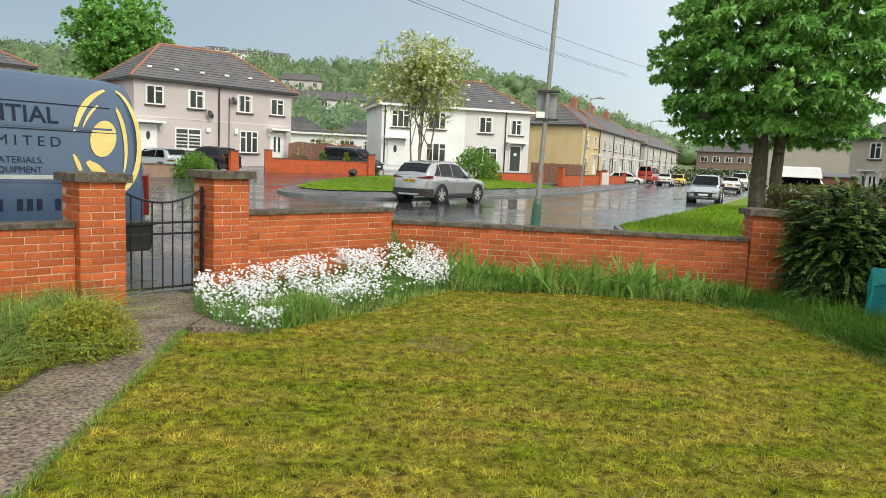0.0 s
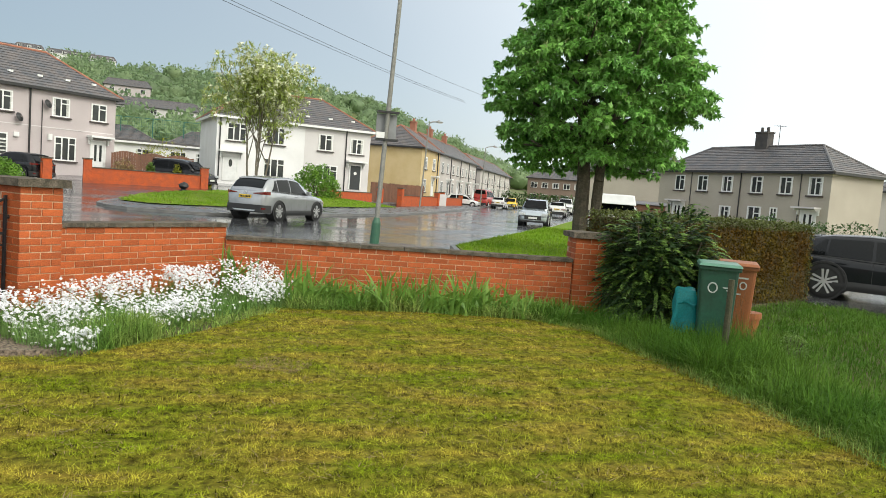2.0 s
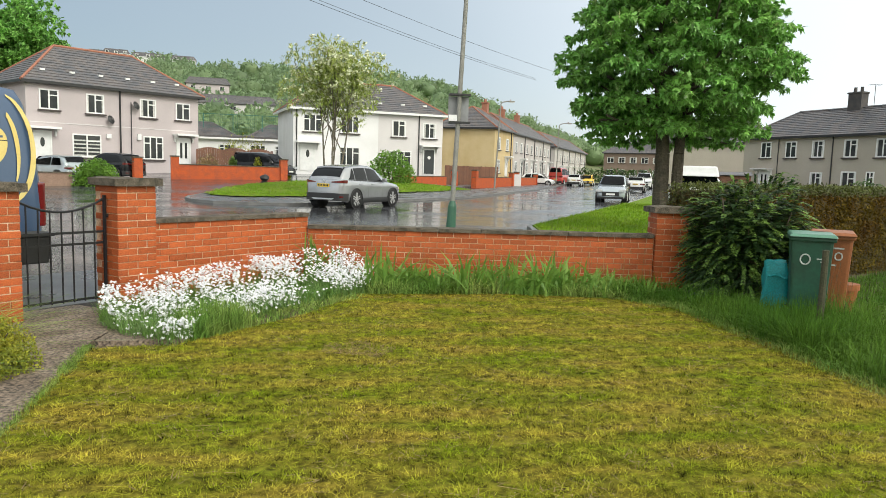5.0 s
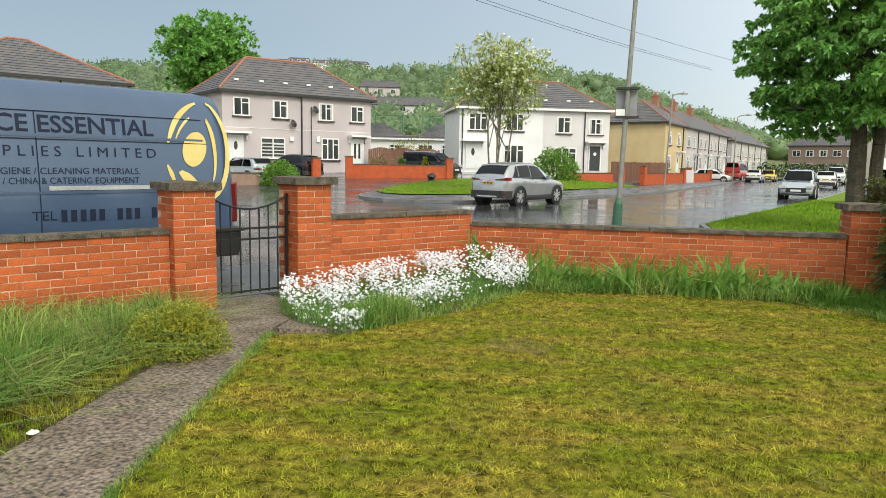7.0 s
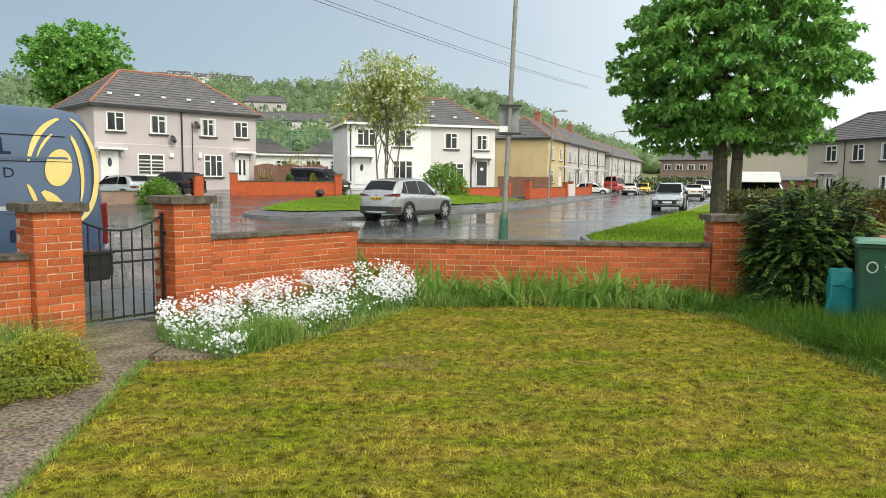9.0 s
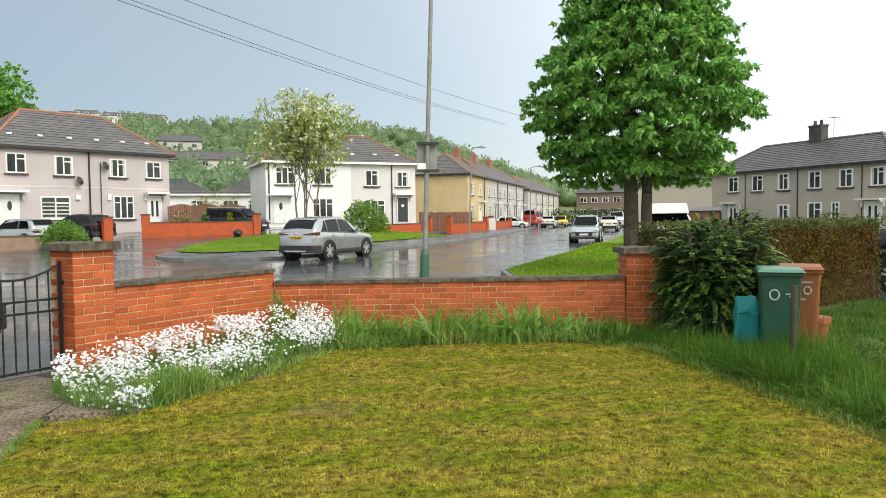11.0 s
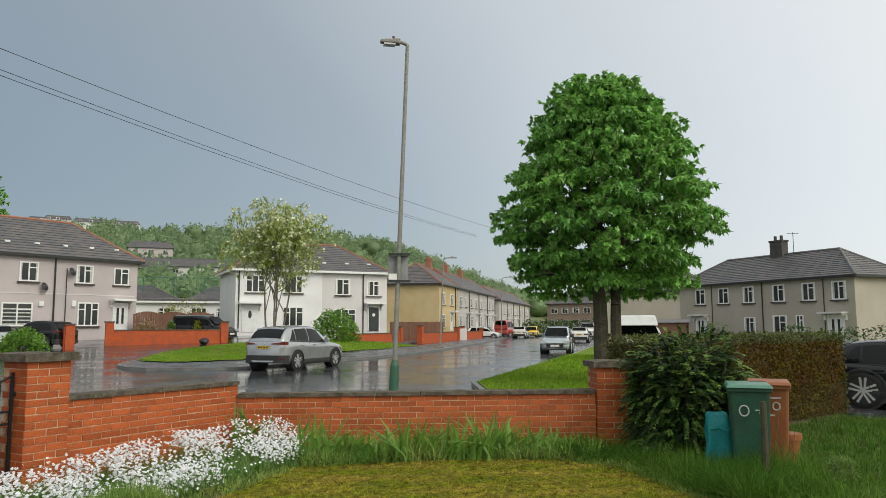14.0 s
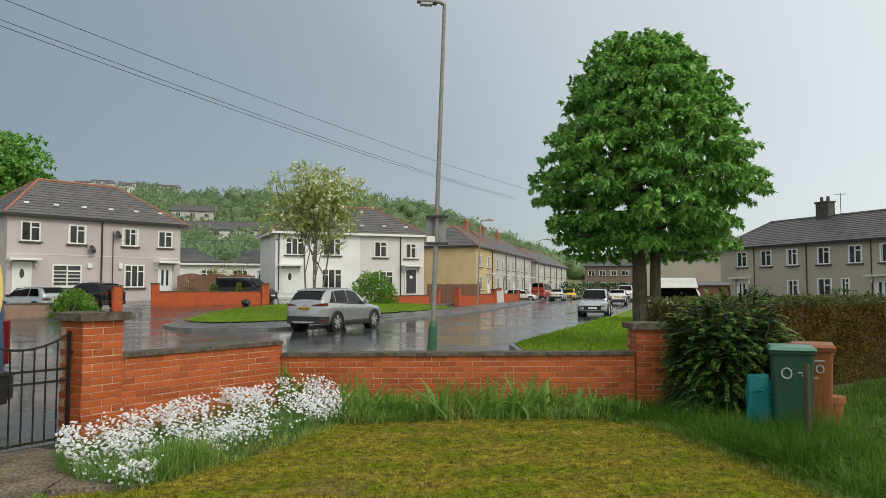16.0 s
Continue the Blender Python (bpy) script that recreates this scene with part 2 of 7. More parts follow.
def gz(x, y):
    """Height of the land: flat, rising behind the far kerb towards the houses."""
    k = max(0.0, min(1.0, (8 - x) / 9))
    return 0.045 * max(0.0, min(22.0, y - 38)) * k * max(0.0, min(1.0, left_of_kerb(x, y) / 3)) + 0.02 * max(0.0, min(12.0, left_of_kerb(x, y) - 2)) * (1 - k)


def sheet(name, xs, ys, material, lift, keep=None, **tags):
    verts, faces, idx = [], [], {}
    for j, y in enumerate(ys):
        for i, x in enumerate(xs):
            idx[i, j] = len(verts)
            verts.append((x, y, gz(x, y) + lift))
    for j in range(len(ys) - 1):
        for i in range(len(xs) - 1):
            if keep is None or keep((xs[i] + xs[i + 1]) / 2, (ys[j] + ys[j + 1]) / 2):
                faces.append((idx[i, j], idx[i + 1, j], idx[i + 1, j + 1], idx[i, j + 1]))
    return tagged(raw(name, verts, faces, material, smooth=True), **tags)


far = [-3000, -1200, -500, -250, -150, -90]
sheet("ground", far + list(range(-60, 91, 3)) + [120, 180, 300, 600, 1200, 3000],
      [-3000, -800, -200, -60, -20] + list(range(-10, 121, 3)) + [150, 200, 300, 600, 1200, 3000], FIELD, -0.16,
      label="rough open ground reaching the horizon", category="ground", kind="structure")


def strip(name, line, off0, off1, z, material, label, thick=0.12, category="pavement", step=2.0):
    """A slab that follows a line at two offsets to its left."""
    pts = []
    for (ax, ay), (bx, by) in zip(line, line[1:]):
        n = max(1, int(math.hypot(bx - ax, by - ay) / step))
        for i in range(n):
            pts.append((ax + (bx - ax) * i / n, ay + (by - ay) * i / n))
    pts.append(line[-1])
    rows = []
    for i, (x, y) in enumerate(pts):
        a, b = pts[max(0, i - 2)], pts[min(len(pts) - 1, i + 2)]
        dx, dy = b[0] - a[0], b[1] - a[1]
        q = math.hypot(dx, dy)
        nx, ny = -dy / q, dx / q
        rows.append([(x + nx * o, y + ny * o) for o in (off0, off1)])
    verts, faces = [], []
    for (a, b) in rows:
        za, zb = gz(*a), gz(*b)
        verts += [(*a, za + z - thick), (*a, za + z), (*b, zb + z), (*b, zb + z - thick)]
    for i in range(len(rows) - 1):
        k = 4 * i
        for s in range(3):
            faces.append((k + s, k + s + 1, k + 5 + s, k + 4 + s))
    faces += [(0, 1, 2, 3), tuple(len(verts) - 4 + q for q in (3, 2, 1, 0))]
    return tagged(raw(name, verts, faces, material), label, category, kind="structure")


sheet("road", [x * 2 - 60 for x in range(0, 76)] + [100, 130], [y * 2 - 30 for y in range(0, 66)] + [110, 130, 160, 200], ASPHALT, 0.0,
      label="wet dark asphalt road with a reflective sheen", category="road", kind="structure",
      keep=lambda x, y: (left_of_kerb(x, y) < 26) and not (-8 < x < 6 and y < 11) and not (5 < x < 11 and y < 12) and not (x > 15 and y < 3) and (x < 30 + max(0, (y - 40) * 0.6)))

def slab(name, outline, z0, z1, material, label, category, kind="structure"):
    b = bmesh.new()
    f = poly(b, [(x, y, z1) for x, y in outline])
    r = bmesh.ops.extrude_face_region(b, geom=[f])
    bmesh.ops.translate(b, vec=(0, 0, z0 - z1), verts=[v for v in r["geom"] if isinstance(v, bmesh.types.BMVert)])
    bmesh.ops.triangulate(b, faces=b.faces)
    return tagged(part(name, b, material), label, category, kind=kind)


far_kerb = [(-7.6, 36.5), (-7.6, 33.2), (-7.35, 31.6), (-6.7, 30.1), (-5.7, 29.1), (-4.3, 28.7), (-3.1, 28.7), (-2.0, 29.1)] + KERB_LINE[4:]
strip("kerb", far_kerb, 0.0, 0.14, 0.11, KERB, "pale wet stone kerb along the far side of the road", category="kerb")
strip("pavement", KERB_LINE[4:], 0.14, 3.4, 0.105, PAVING, "wet dark tarmac pavement beside the road")
FAR_VERGE = [(-7.5, 36.4), (-6.6, 33.8), (-5.2, 32.9), (-2.6, 34.4), (1.8, 40.0), (5.0, 44.4), (8.6, 53.5), (7.4, 55.5), (5.6, 55.0), (0.4, 50.6), (-3.9, 48.0), (-6.4, 44.0), (-7.6, 39.5)]


def within(x, y, outline):
    ok = False
    for (x0, y0), (x1, y1) in zip(outline, outline[1:] + outline[:1]):
        if (y0 > y) != (y1 > y) and x < (x1 - x0) * (y - y0) / (y1 - y0) + x0:
            ok = not ok
    return ok


sheet("verge", [-13 + 0.4 * i for i in range(54)], [29 + 0.4 * i for i in range(72)], VERGE, 0.15, keep=lambda x, y: within(x, y, FAR_VERGE),
      label="bright green grass verge between pavement and drives", category="grass verge", kind="structure")
slab("pavement", [(-7.46, 37.2), (-7.46, 33.2), (-7.2, 31.65), (-6.58, 30.2), (-5.64, 29.24), (-4.27, 28.85), (-3.14, 28.85), (-2.1, 29.22), (1.58, 33.78), (-1.15, 35.56), (-2.6, 37.2)], -0.1, 0.104, PAVING,
     "wet dark tarmac pavement on the street corner", "pavement")
strip("pavement", [(-4.4, 37.0), (4.2, 48.8), (13.0, 64.4), (27, 96), (61, 172)], 1.9, 4.0, 0.12, PAVING, "wet dark tarmac pavement under the front walls")
NEAR_LINE = [(4.0, 14.6), (4.7, 19.6), (8.9, 27.2), (14.6, 37.5), (24, 56), (36, 84), (68, 152)]
strip("kerb", NEAR_LINE, -0.14, 0.0, 0.11, KERB, "wet stone kerb on the near side of the road", category="kerb")
strip("verge", NEAR_LINE, -4.2, -0.16, 0.13, VERGE, "lush green grass verge under the street tree", category="grass verge")
strip("pavement", NEAR_LINE, -6.6, -4.25, 0.11, PAVING, "wet tarmac pavement behind the verge")

# ---- garden ----
WALL_D = Vector((0.68, 0.733, 0)).normalized()
WALL_N = Vector((0.733, -0.68, 0)).normalized()
PIL_A = Vector((-3.54, 6.86, 0))
PIL_C = Vector((-2.57, 7.89, 0))
CORNER = Vector((-0.72, 10.02, 0))
PIL_E = Vector((4.08, 9.42, 0))

LAWN_EDGE = [(-1.45, -2), (-1.62, 1.5), (-1.91, 3.03), (-2.2, 5.4), (-2.32, 6.15), (-1.6, 6.25), (-0.6, 7.6), (0.0, 8.9), (2.0, 9.0), (3.3, 8.7), (3.9, 8.1), (4.05, 5.0), (4.4, -2)]


slab("garden_bed", [(-8, -4), (12, -4), (12, 9.0), (10.6, 12.6), (4.6, 9.5), (4.1, 9.5), (-0.72, 10.1), (-2.3, 8.4), (-3.0, 7.5), (-3.7, 6.7), (-8, 2.1)], -0.25, -0.02, SOIL, "dark damp garden soil under the plants", "soil")
slab("lawn", LAWN_EDGE, -0.1, 0.012, TURF, "closely mown yellowing lawn with mowing stripes", "lawn")
slab("garden_path", [(-2.55, -2), (-1.47, -2), (-1.64, 1.5), (-1.93, 3.03), (-2.22, 5.4), (-2.33, 6.34), (-2.30, 6.95), (-2.62, 7.78), (-3.5, 8.3), (-3.62, 7.3), (-3.2, 6.9), (-2.82, 6.05), (-2.76, 4.07), (-2.72, 3.0)], -0.1, 0.02, CONCRETE,
     "worn brown-grey concrete garden path", "path")
slab("path_slab", [(-2.30, 6.36), (-1.55, 6.42), (-1.75, 6.95), (-2.29, 7.0)], -0.1, 0.024, CONCRETE, "cracked concrete slab beside the path", "paving slab")


def house(name, left, right, base, eave, ridge, depth, wall_mat, label, hip=3.2, roof_mat=SLATE, over=0.35, chimneys=(), vents=0, halves=None, ridge_mat=RIDGE, pieces=()):
    """A hipped house. left and right: the corners of the facade seen from the road; pieces: (u, z, kind, width, height) along it."""
    lx, ly = left
    dx, dy = right[0] - lx, right[1] - ly
    w = math.hypot(dx, dy)
    h = thing(name, facing(lx, ly, 0, dx, dy), label, "house")
    t = 0.3
    spans = [(0, w, wall_mat)] if not halves else [(0, halves[0] * w, wall_mat), (halves[0] * w, w, halves[1])]
    for x0, x1, mm in spans:
        sides = [(x0, 0, x1, t), (x0, depth - t, x1, depth)]
        sides += [(0, t, t, depth - t)] if x0 == 0 else []
        sides += [(w - t, t, w, depth - t)] if x1 == w else []
        for q in sides:
            b = bmesh.new()
            box(b, q[0], q[1], base - 1.6, q[2], q[3], eave)
            part("wall", b, mm, h)
    b = bmesh.new()
    e = [(-over, -over, eave), (w + over, -over, eave), (w + over, depth + over, eave), (-over, depth + over, eave)]
    r0, r1 = (hip, depth / 2, ridge), (w - hip, depth / 2, ridge)
    V = [b.verts.new(p) for p in e + [r0, r1]]
    for f in ((0, 1, 5, 4), (1, 2, 5), (2, 3, 4, 5), (3, 0, 4), (3, 2, 1, 0)):
        b.faces.new([V[i] for i in f])
    roof = part("roof", b, roof_mat, h)
    # courses of slates, as thin raised laths following each slope
    b = bmesh.new()
    n = 14
    for (a0, a1, c0, c1) in ((e[0], e[1], r0, r1), (e[1], e[2], r1, r1), (e[3], e[0], r0, r0)):
        a0, a1, c0, c1 = map(Vector, (a0, a1, c0, c1))
        nrm = (a1 - a0).cross((c0 + c1) / 2 - a0).normalized()
        for i in range(n):
            k0, k1 = i / n, (i + 0.98) / n
            p = [a0.lerp(c0, k0), a1.lerp(c1, k0), a1.lerp(c1, k1), a0.lerp(c0, k1)]
            poly(b, [p[0] + nrm * 0.035, p[1] + nrm * 0.035, p[2] + nrm * 0.006, p[3] + nrm * 0.006])
            poly(b, [p[0], p[1], p[1] + nrm * 0.035, p[0] + nrm * 0.035])
    tagged(part("slate_course", b, roof_mat, roof), kind="stuff")
    b = bmesh.new()
    tube(b, r0, r1, 0.11, n=6)
    for p, q in ((e[0], r0), (e[1], r1), (e[2], r1), (e[3], r0)):
        tube(b, p, q, 0.10, n=6)
    part("ridge_tile", b, ridge_mat, roof)
    b = bmesh.new()
    box(b, -over, -over - 0.05, eave - 0.16, w + over, -over + 0.06, eave + 0.02)
    box(b, -over - 0.05, -over + 0.06, eave - 0.16, -over + 0.06, depth + over, eave + 0.02)
    box(b, w + over - 0.06, -over + 0.06, eave - 0.16, w + over + 0.05, depth + over, eave + 0.02)
    part("gutter", b, BLACKPIPE if wall_mat is not RENDER_WHITE else UPVC, h)
    for i in range(vents):
        b = bmesh.new()
        u = w * (i + 0.7) / (vents + 0.4)
        k = 0.27
        y = -over + (depth / 2 + over) * k
        z = eave + (ridge - eave) * k
        box(b, u - 0.15, y - 0.12, z, u + 0.15, y + 0.18, z + 0.13)
        part("roof_vent", b, UPVC, roof)
    for u, cw, ch in chimneys:
        b = bmesh.new()
        y = depth / 2
        box(b, u * w - cw / 2, y - 0.35, ridge - 0.6, u * w + cw / 2, y + 0.35, ridge + ch)
        box(b, u * w - cw / 2 - 0.06, y - 0.41, ridge + ch, u * w + cw / 2 + 0.06, y + 0.41, ridge + ch + 0.12)
        ch_ob = part("chimney", b, RIDGE if ridge_mat is RIDGE else SOOT, roof)
        for s in (-0.25, 0.25):
            b = bmesh.new()
            tube(b, (u * w + s * cw, y, ridge + ch + 0.12), (u * w + s * cw, y, ridge + ch + 0.5), 0.13, 0.11, 8)
            part("chimney_pot", b, RIDGE if ridge_mat is RIDGE else SOOT, ch_ob)
    for u, z, kind, pw, ph in pieces:
        opening(h, u * w, base + z, kind, pw, ph)
    return h


def frame_ring(b, x0, x1, z0, z1, f, y0, y1):
    """A closed rectangular frame of width f, in one piece."""
    v = [[b.verts.new((x, y, z)) for x, z in ((x0 + g, z0 + g), (x1 - g, z0 + g), (x1 - g, z1 - g), (x0 + g, z1 - g))] for y in (y0, y1) for g in (0, f)]
    for i in range(4):
        j = (i + 1) % 4
        for a, c in ((0, 1), (1, 3), (3, 2), (2, 0)):
            b.faces.new((v[a][i], v[a][j], v[c][j], v[c][i]))


def opening(h, x, z, kind, w, ph, y=0.0):
    """A window, door, canopy, pipe or the like set on a facade at its own place."""
    if kind in ("window", "window3", "blind"):
        b = bmesh.new()
        f = 0.09
        frame_ring(b, x - w / 2, x + w / 2, z, z + ph, f, y - 0.05, y + 0.02)
        n = 3 if kind == "window3" else 2
        win = part("window", b, UPVC, h)
        for i in range(1, n):
            b = bmesh.new()
            c = x - w / 2 + f / 2 + (w - f) * i / n
            box(b, c - f / 2, y - 0.048, z + f, c + f / 2, y + 0.02, z + ph - f)
            part("mullion", b, UPVC, win)
        for i in ((n - 1,) if n == 2 else (0, n - 1)):
            b = bmesh.new()
            c0 = x - w / 2 + f + (w - f) * i / n
            box(b, c0, y - 0.046, z + ph * 0.68, c0 + (w - f) / n - f, y + 0.02, z + ph * 0.68 + f * 0.8)
            part("transom", b, UPVC, win)
        for i in range(n):
            b = bmesh.new()
            c0 = x - w / 2 + f + (w - f) * i / n
            box(b, c0, y - 0.022, z + f, c0 + (w - f) / n - f, y - 0.012, z + ph - f)
            part("pane", b, GLASS, win)
        b = bmesh.new()
        box(b, x - w / 2 - 0.1, y - 0.16, z - 0.1, x + w / 2 + 0.1, y + 0.02, z - 0.005)
        part("sill", b, DARKSILL, win)
        if kind == "blind":
            b = bmesh.new()
            for k in range(5):
                box(b, x - w / 2 + f, y - 0.035, z + f + ph * 0.16 * k, x + w / 2 - f, y - 0.024, z + f + ph * (0.16 * k + 0.06))
            part("blind", b, CURTAIN, win)
        elif (x * 7.3) % 1 > 0.3:
            for s in (-1, 1):
                b = bmesh.new()
                x0, x1 = sorted((x + s * w * (0.30 if (x * 3.1) % 1 > 0.5 else 0.36), x + s * (w / 2 - f)))
                box(b, x0, y - 0.026, z + f, x1, y - 0.0225, z + ph - f)
                part("curtain", b, CURTAIN, win)
    elif kind in ("door", "door_white", "door_dark"):
        b = bmesh.new()
        box(b, x - w / 2, y - 0.06, z, x + w / 2, y + 0.02, z + ph)
        d = part("door", b, DOOR_DARK if kind == "door_dark" else DOOR_WHITE, h)
        b = bmesh.new()
        for s in (-1, 1):
            box(b, x + s * (w / 2 + 0.05) - 0.05, y - 0.09, z, x + s * (w / 2 + 0.05) + 0.05, y + 0.02, z + ph + 0.1)
        box(b, x - w / 2, y - 0.09, z + ph, x + w / 2, y + 0.02, z + ph + 0.1)
        part("door_frame", b, UPVC, d)
        b = bmesh.new()
        if kind == "door":
            for s in (-0.2, 0.2):
                box(b, x + s * w - 0.09, y - 0.068, z + ph * 0.3, x + s * w + 0.09, y - 0.058, z + ph * 0.88)
        else:
            r = bmesh.ops.create_circle(b, cap_ends=True, segments=16, radius=0.14)
            bmesh.ops.transform(b, matrix=pose(x, y - 0.068, z + ph * 0.68, 90) @ Matrix.Diagonal((1, 2.2 if kind == "door_white" else 1, 1, 1)), verts=b.verts)
        part("pane", b, GLASS if kind != "door_dark" else UPVC, d)
    elif kind == "canopy":
        b = bmesh.new()
        box(b, x - w / 2, y - 0.75, z, x + w / 2, y + 0.02, z + ph)
        c = part("canopy", b, UPVC if h["label"].find("taupe") < 0 else RENDER_PALE, h)
        for s in (-1, 1):
            b = bmesh.new()
            box(b, x + s * (w / 2 - 0.15) - 0.05, y - 0.5, z - 0.14, x + s * (w / 2 - 0.15) + 0.05, y + 0.02, z)
            box(b, x + s * (w / 2 - 0.15) - 0.05, y - 0.18, z - 0.45, x + s * (w / 2 - 0.15) + 0.05, y + 0.02, z - 0.14)
            part("bracket", b, UPVC, c)
    elif kind == "pipe":
        b = bmesh.new()
        tube(b, (x, y - 0.07, z), (x, y - 0.07, z + ph), w, n=8)
        part("downpipe", b, BLACKPIPE, h)
    elif kind == "band":
        b = bmesh.new()
        box(b, x - w / 2, y - 0.025, z, x + w / 2, y + 0.01, z + ph)
        part("string_course", b, RENDER_PALE if h["label"].find("white") < 0 else RENDER_WHITE, h)
    elif kind == "dish":
        b = bmesh.new()
        bmesh.ops.create_cone(b, cap_ends=False, segments=16, radius1=w, radius2=0.03, depth=0.12)
        bmesh.ops.transform(b, matrix=pose(x, y - 0.35, z, 70, 0, 25), verts=b.verts)
        tube(b, (x, y, z - 0.1), (x, y - 0.3, z), 0.025, n=6)
        part("satellite_dish", b, BLACKPIPE, h)
    elif kind == "box":
        b = bmesh.new()
        box(b, x - w / 2, y - 0.18, z, x + w / 2, y + 0.02, z + ph)
        part("alarm_box", b, UPVC, h)


house("semi_detached_house", (-20.9, 48.6), (-12.1, 56.7), 1.15, 6.45, 9.3, 7.5, RENDER_PINK, "pinkish-grey rendered semi-detached house with a slate hipped roof", vents=6,
      pieces=[(0.115, 3.55, "window", 1.2, 1.3), (0.36, 3.5, "window", 1.2, 1.3), (0.67, 3.5, "window", 1.2, 1.3), (0.895, 3.5, "window", 1.15, 1.25),
              (0.075, 0.1, "door_white", 0.95, 2.0), (0.075, 2.3, "canopy", 1.9, 0.14), (0.31, 0.55, "blind", 1.9, 1.55), (0.70, 0.55, "window3", 1.5, 1.65),
              (0.895, 0.1, "door", 0.95, 2.0), (0.895, 2.35, "canopy", 1.7, 0.14), (0.50, -0.5, "pipe", 0.06, 5.8), (0.565, -0.5, "pipe", 0.03, 5.0), (0.5, 2.7, "band", 11.6, 0.06),
              (0.44, 3.2, "dish", 0.3, 0), (0.59, 4.3, "dish", 0.3, 0), (0.43, 1.9, "box", 0.3, 0.3), (0.61, 1.9, "box", 0.25, 0.4)])
house("semi_detached_house", (-5.15, 58.2), (7.1, 61.4), 1.2, 6.15, 8.75, 8.0, RENDER_WHITE, "white rendered semi-detached house with a slate hipped roof", vents=6, halves=(0.55, RENDER_PALE),
      pieces=[(0.12, 3.1, "window3", 1.5, 1.4), (0.36, 3.1, "window3", 1.5, 1.4), (0.69, 3.0, "window", 1.25, 1.35), (0.905, 2.95, "window", 1.2, 1.3),
              (0.09, 0.0, "door_white", 1.0, 2.0), (0.09, 2.2, "canopy", 1.9, 0.16), (0.36, 0.4, "window3", 1.7, 1.6), (0.705, 0.35, "window3", 1.9, 1.5),
              (0.905, 0.0, "door_dark", 0.9, 2.0), (0.905, 2.25, "canopy", 1.7, 0.14), (0.83, -0.5, "pipe", 0.05, 5.5), (0.02, 0.0, "pipe", 0.05, 5.0)])


def terrace(u0, n, step):
    out = []
    for i in range(n):
        u = u0 + step * i
        out += [(u, 3.0, "window", 1.1, 1.3), (u + step * 0.45, 3.0, "window", 1.1, 1.3), (u, 0.4, "window3", 1.5, 1.5), (u + step * 0.5, 0.0, "door_white" if i % 2 else "door_dark", 0.95, 2.0),
                (u + step * 0.5, 2.2, "canopy", 1.6, 0.14), (u + step * 0.74, -0.5, "pipe", 0.06, 5.6)]
    return out


house("terraced_house", (14.9, 78.6), (18.9, 87.4), 1.0, 6.35, 8.9, 7.0, RENDER_YELLOW, "ochre rendered end house with a slate roof", hip=3.0, chimneys=((0.92, 0.9, 0.9),),
      pieces=[(0.22, 3.0, "window", 1.3, 1.4), (0.66, 3.0, "window", 1.3, 1.4), (0.2, 0.4, "window3", 1.6, 1.5), (0.62, 0.0, "door_white", 0.95, 2.0), (0.62, 2.25, "canopy", 1.6, 0.14), (0.86, -0.5, "pipe", 0.06, 5.8)])
house("terraced_house", (18.95, 87.5), (31.2, 115.0), 1.0, 6.35, 8.9, 7.0, RENDER_GREY, "pale rendered terraced house with a slate roof", hip=2.0, chimneys=((0.28, 0.9, 0.9), (0.62, 0.9, 0.9)),
      pieces=terrace(0.06, 4, 0.245))
house("terraced_house", (33.0, 119.0), (51.0, 158.0), 0.6, 6.0, 8.6, 7.0, RENDER_GREY, "pale rendered far terraced house with a slate roof", hip=2.5, pieces=terrace(0.06, 5, 0.19))
house("apartment_block", (57.0, 163.0), (68.0, 154.5), 0.4, 6.6, 9.8, 9.0, BLOCK, "brown brick block of flats at the end of the road", hip=4.0, ridge_mat=SLATE,
      pieces=[(0.12 + 0.19 * i, 3.9, "window", 1.6, 1.3) for i in range(5)] + [(0.12 + 0.19 * i, 1.1, "window", 1.6, 1.3) for i in range(5)])
house("semi_detached_house", (30.0, 68.0), (40.0, 63.6), 0.3, 5.0, 7.2, 7.0, RENDER_TAUPE, "beige rendered house with plain walls seen past the street tree", hip=3.0, ridge_mat=SLATE)
house("semi_detached_house", (32.8, 58.4), (36.6, 42.2), 0.22, 4.98, 7.15, 5.6, RENDER_TAUPE, "taupe rendered semi-detached house with a slate hipped roof", hip=3.0, ridge_mat=SLATE,
      chimneys=((0.50, 1.15, 1.05),),
      pieces=[(u, 3.1, "window", 1.1, 1.3) for u in (0.15, 0.305, 0.46, 0.63, 0.785, 0.93)] +
             [(0.15, 0.0, "door", 1.0, 2.0), (0.15, 2.15, "canopy", 1.8, 0.12), (0.46, 0.6, "window", 1.1, 1.4), (0.63, 0.35, "window", 1.25, 1.75), (0.735, 0.8, "window", 0.65, 1.3),
              (0.91, 0.0, "door", 1.1, 2.0), (0.91, 2.15, "canopy", 1.9, 0.12), (0.23, 0, "pipe", 0.035, 4.7), (0.54, 0, "pipe", 0.045, 4.7), (0.86, 0, "pipe", 0.035, 4.7)])
house("detached_house", (-34.0, 38.5), (-27.0, 47.2), 1.0, 6.6, 9.3, 8.0, RENDER_PALE, "pale rendered house with a grey tiled roof beyond the van", hip=5.0,
      pieces=[(0.3, 3.4, "window", 1.3, 1.4), (0.75, 3.4, "window", 1.3, 1.4), (0.62, 0, "pipe", 0.05, 5.5)])

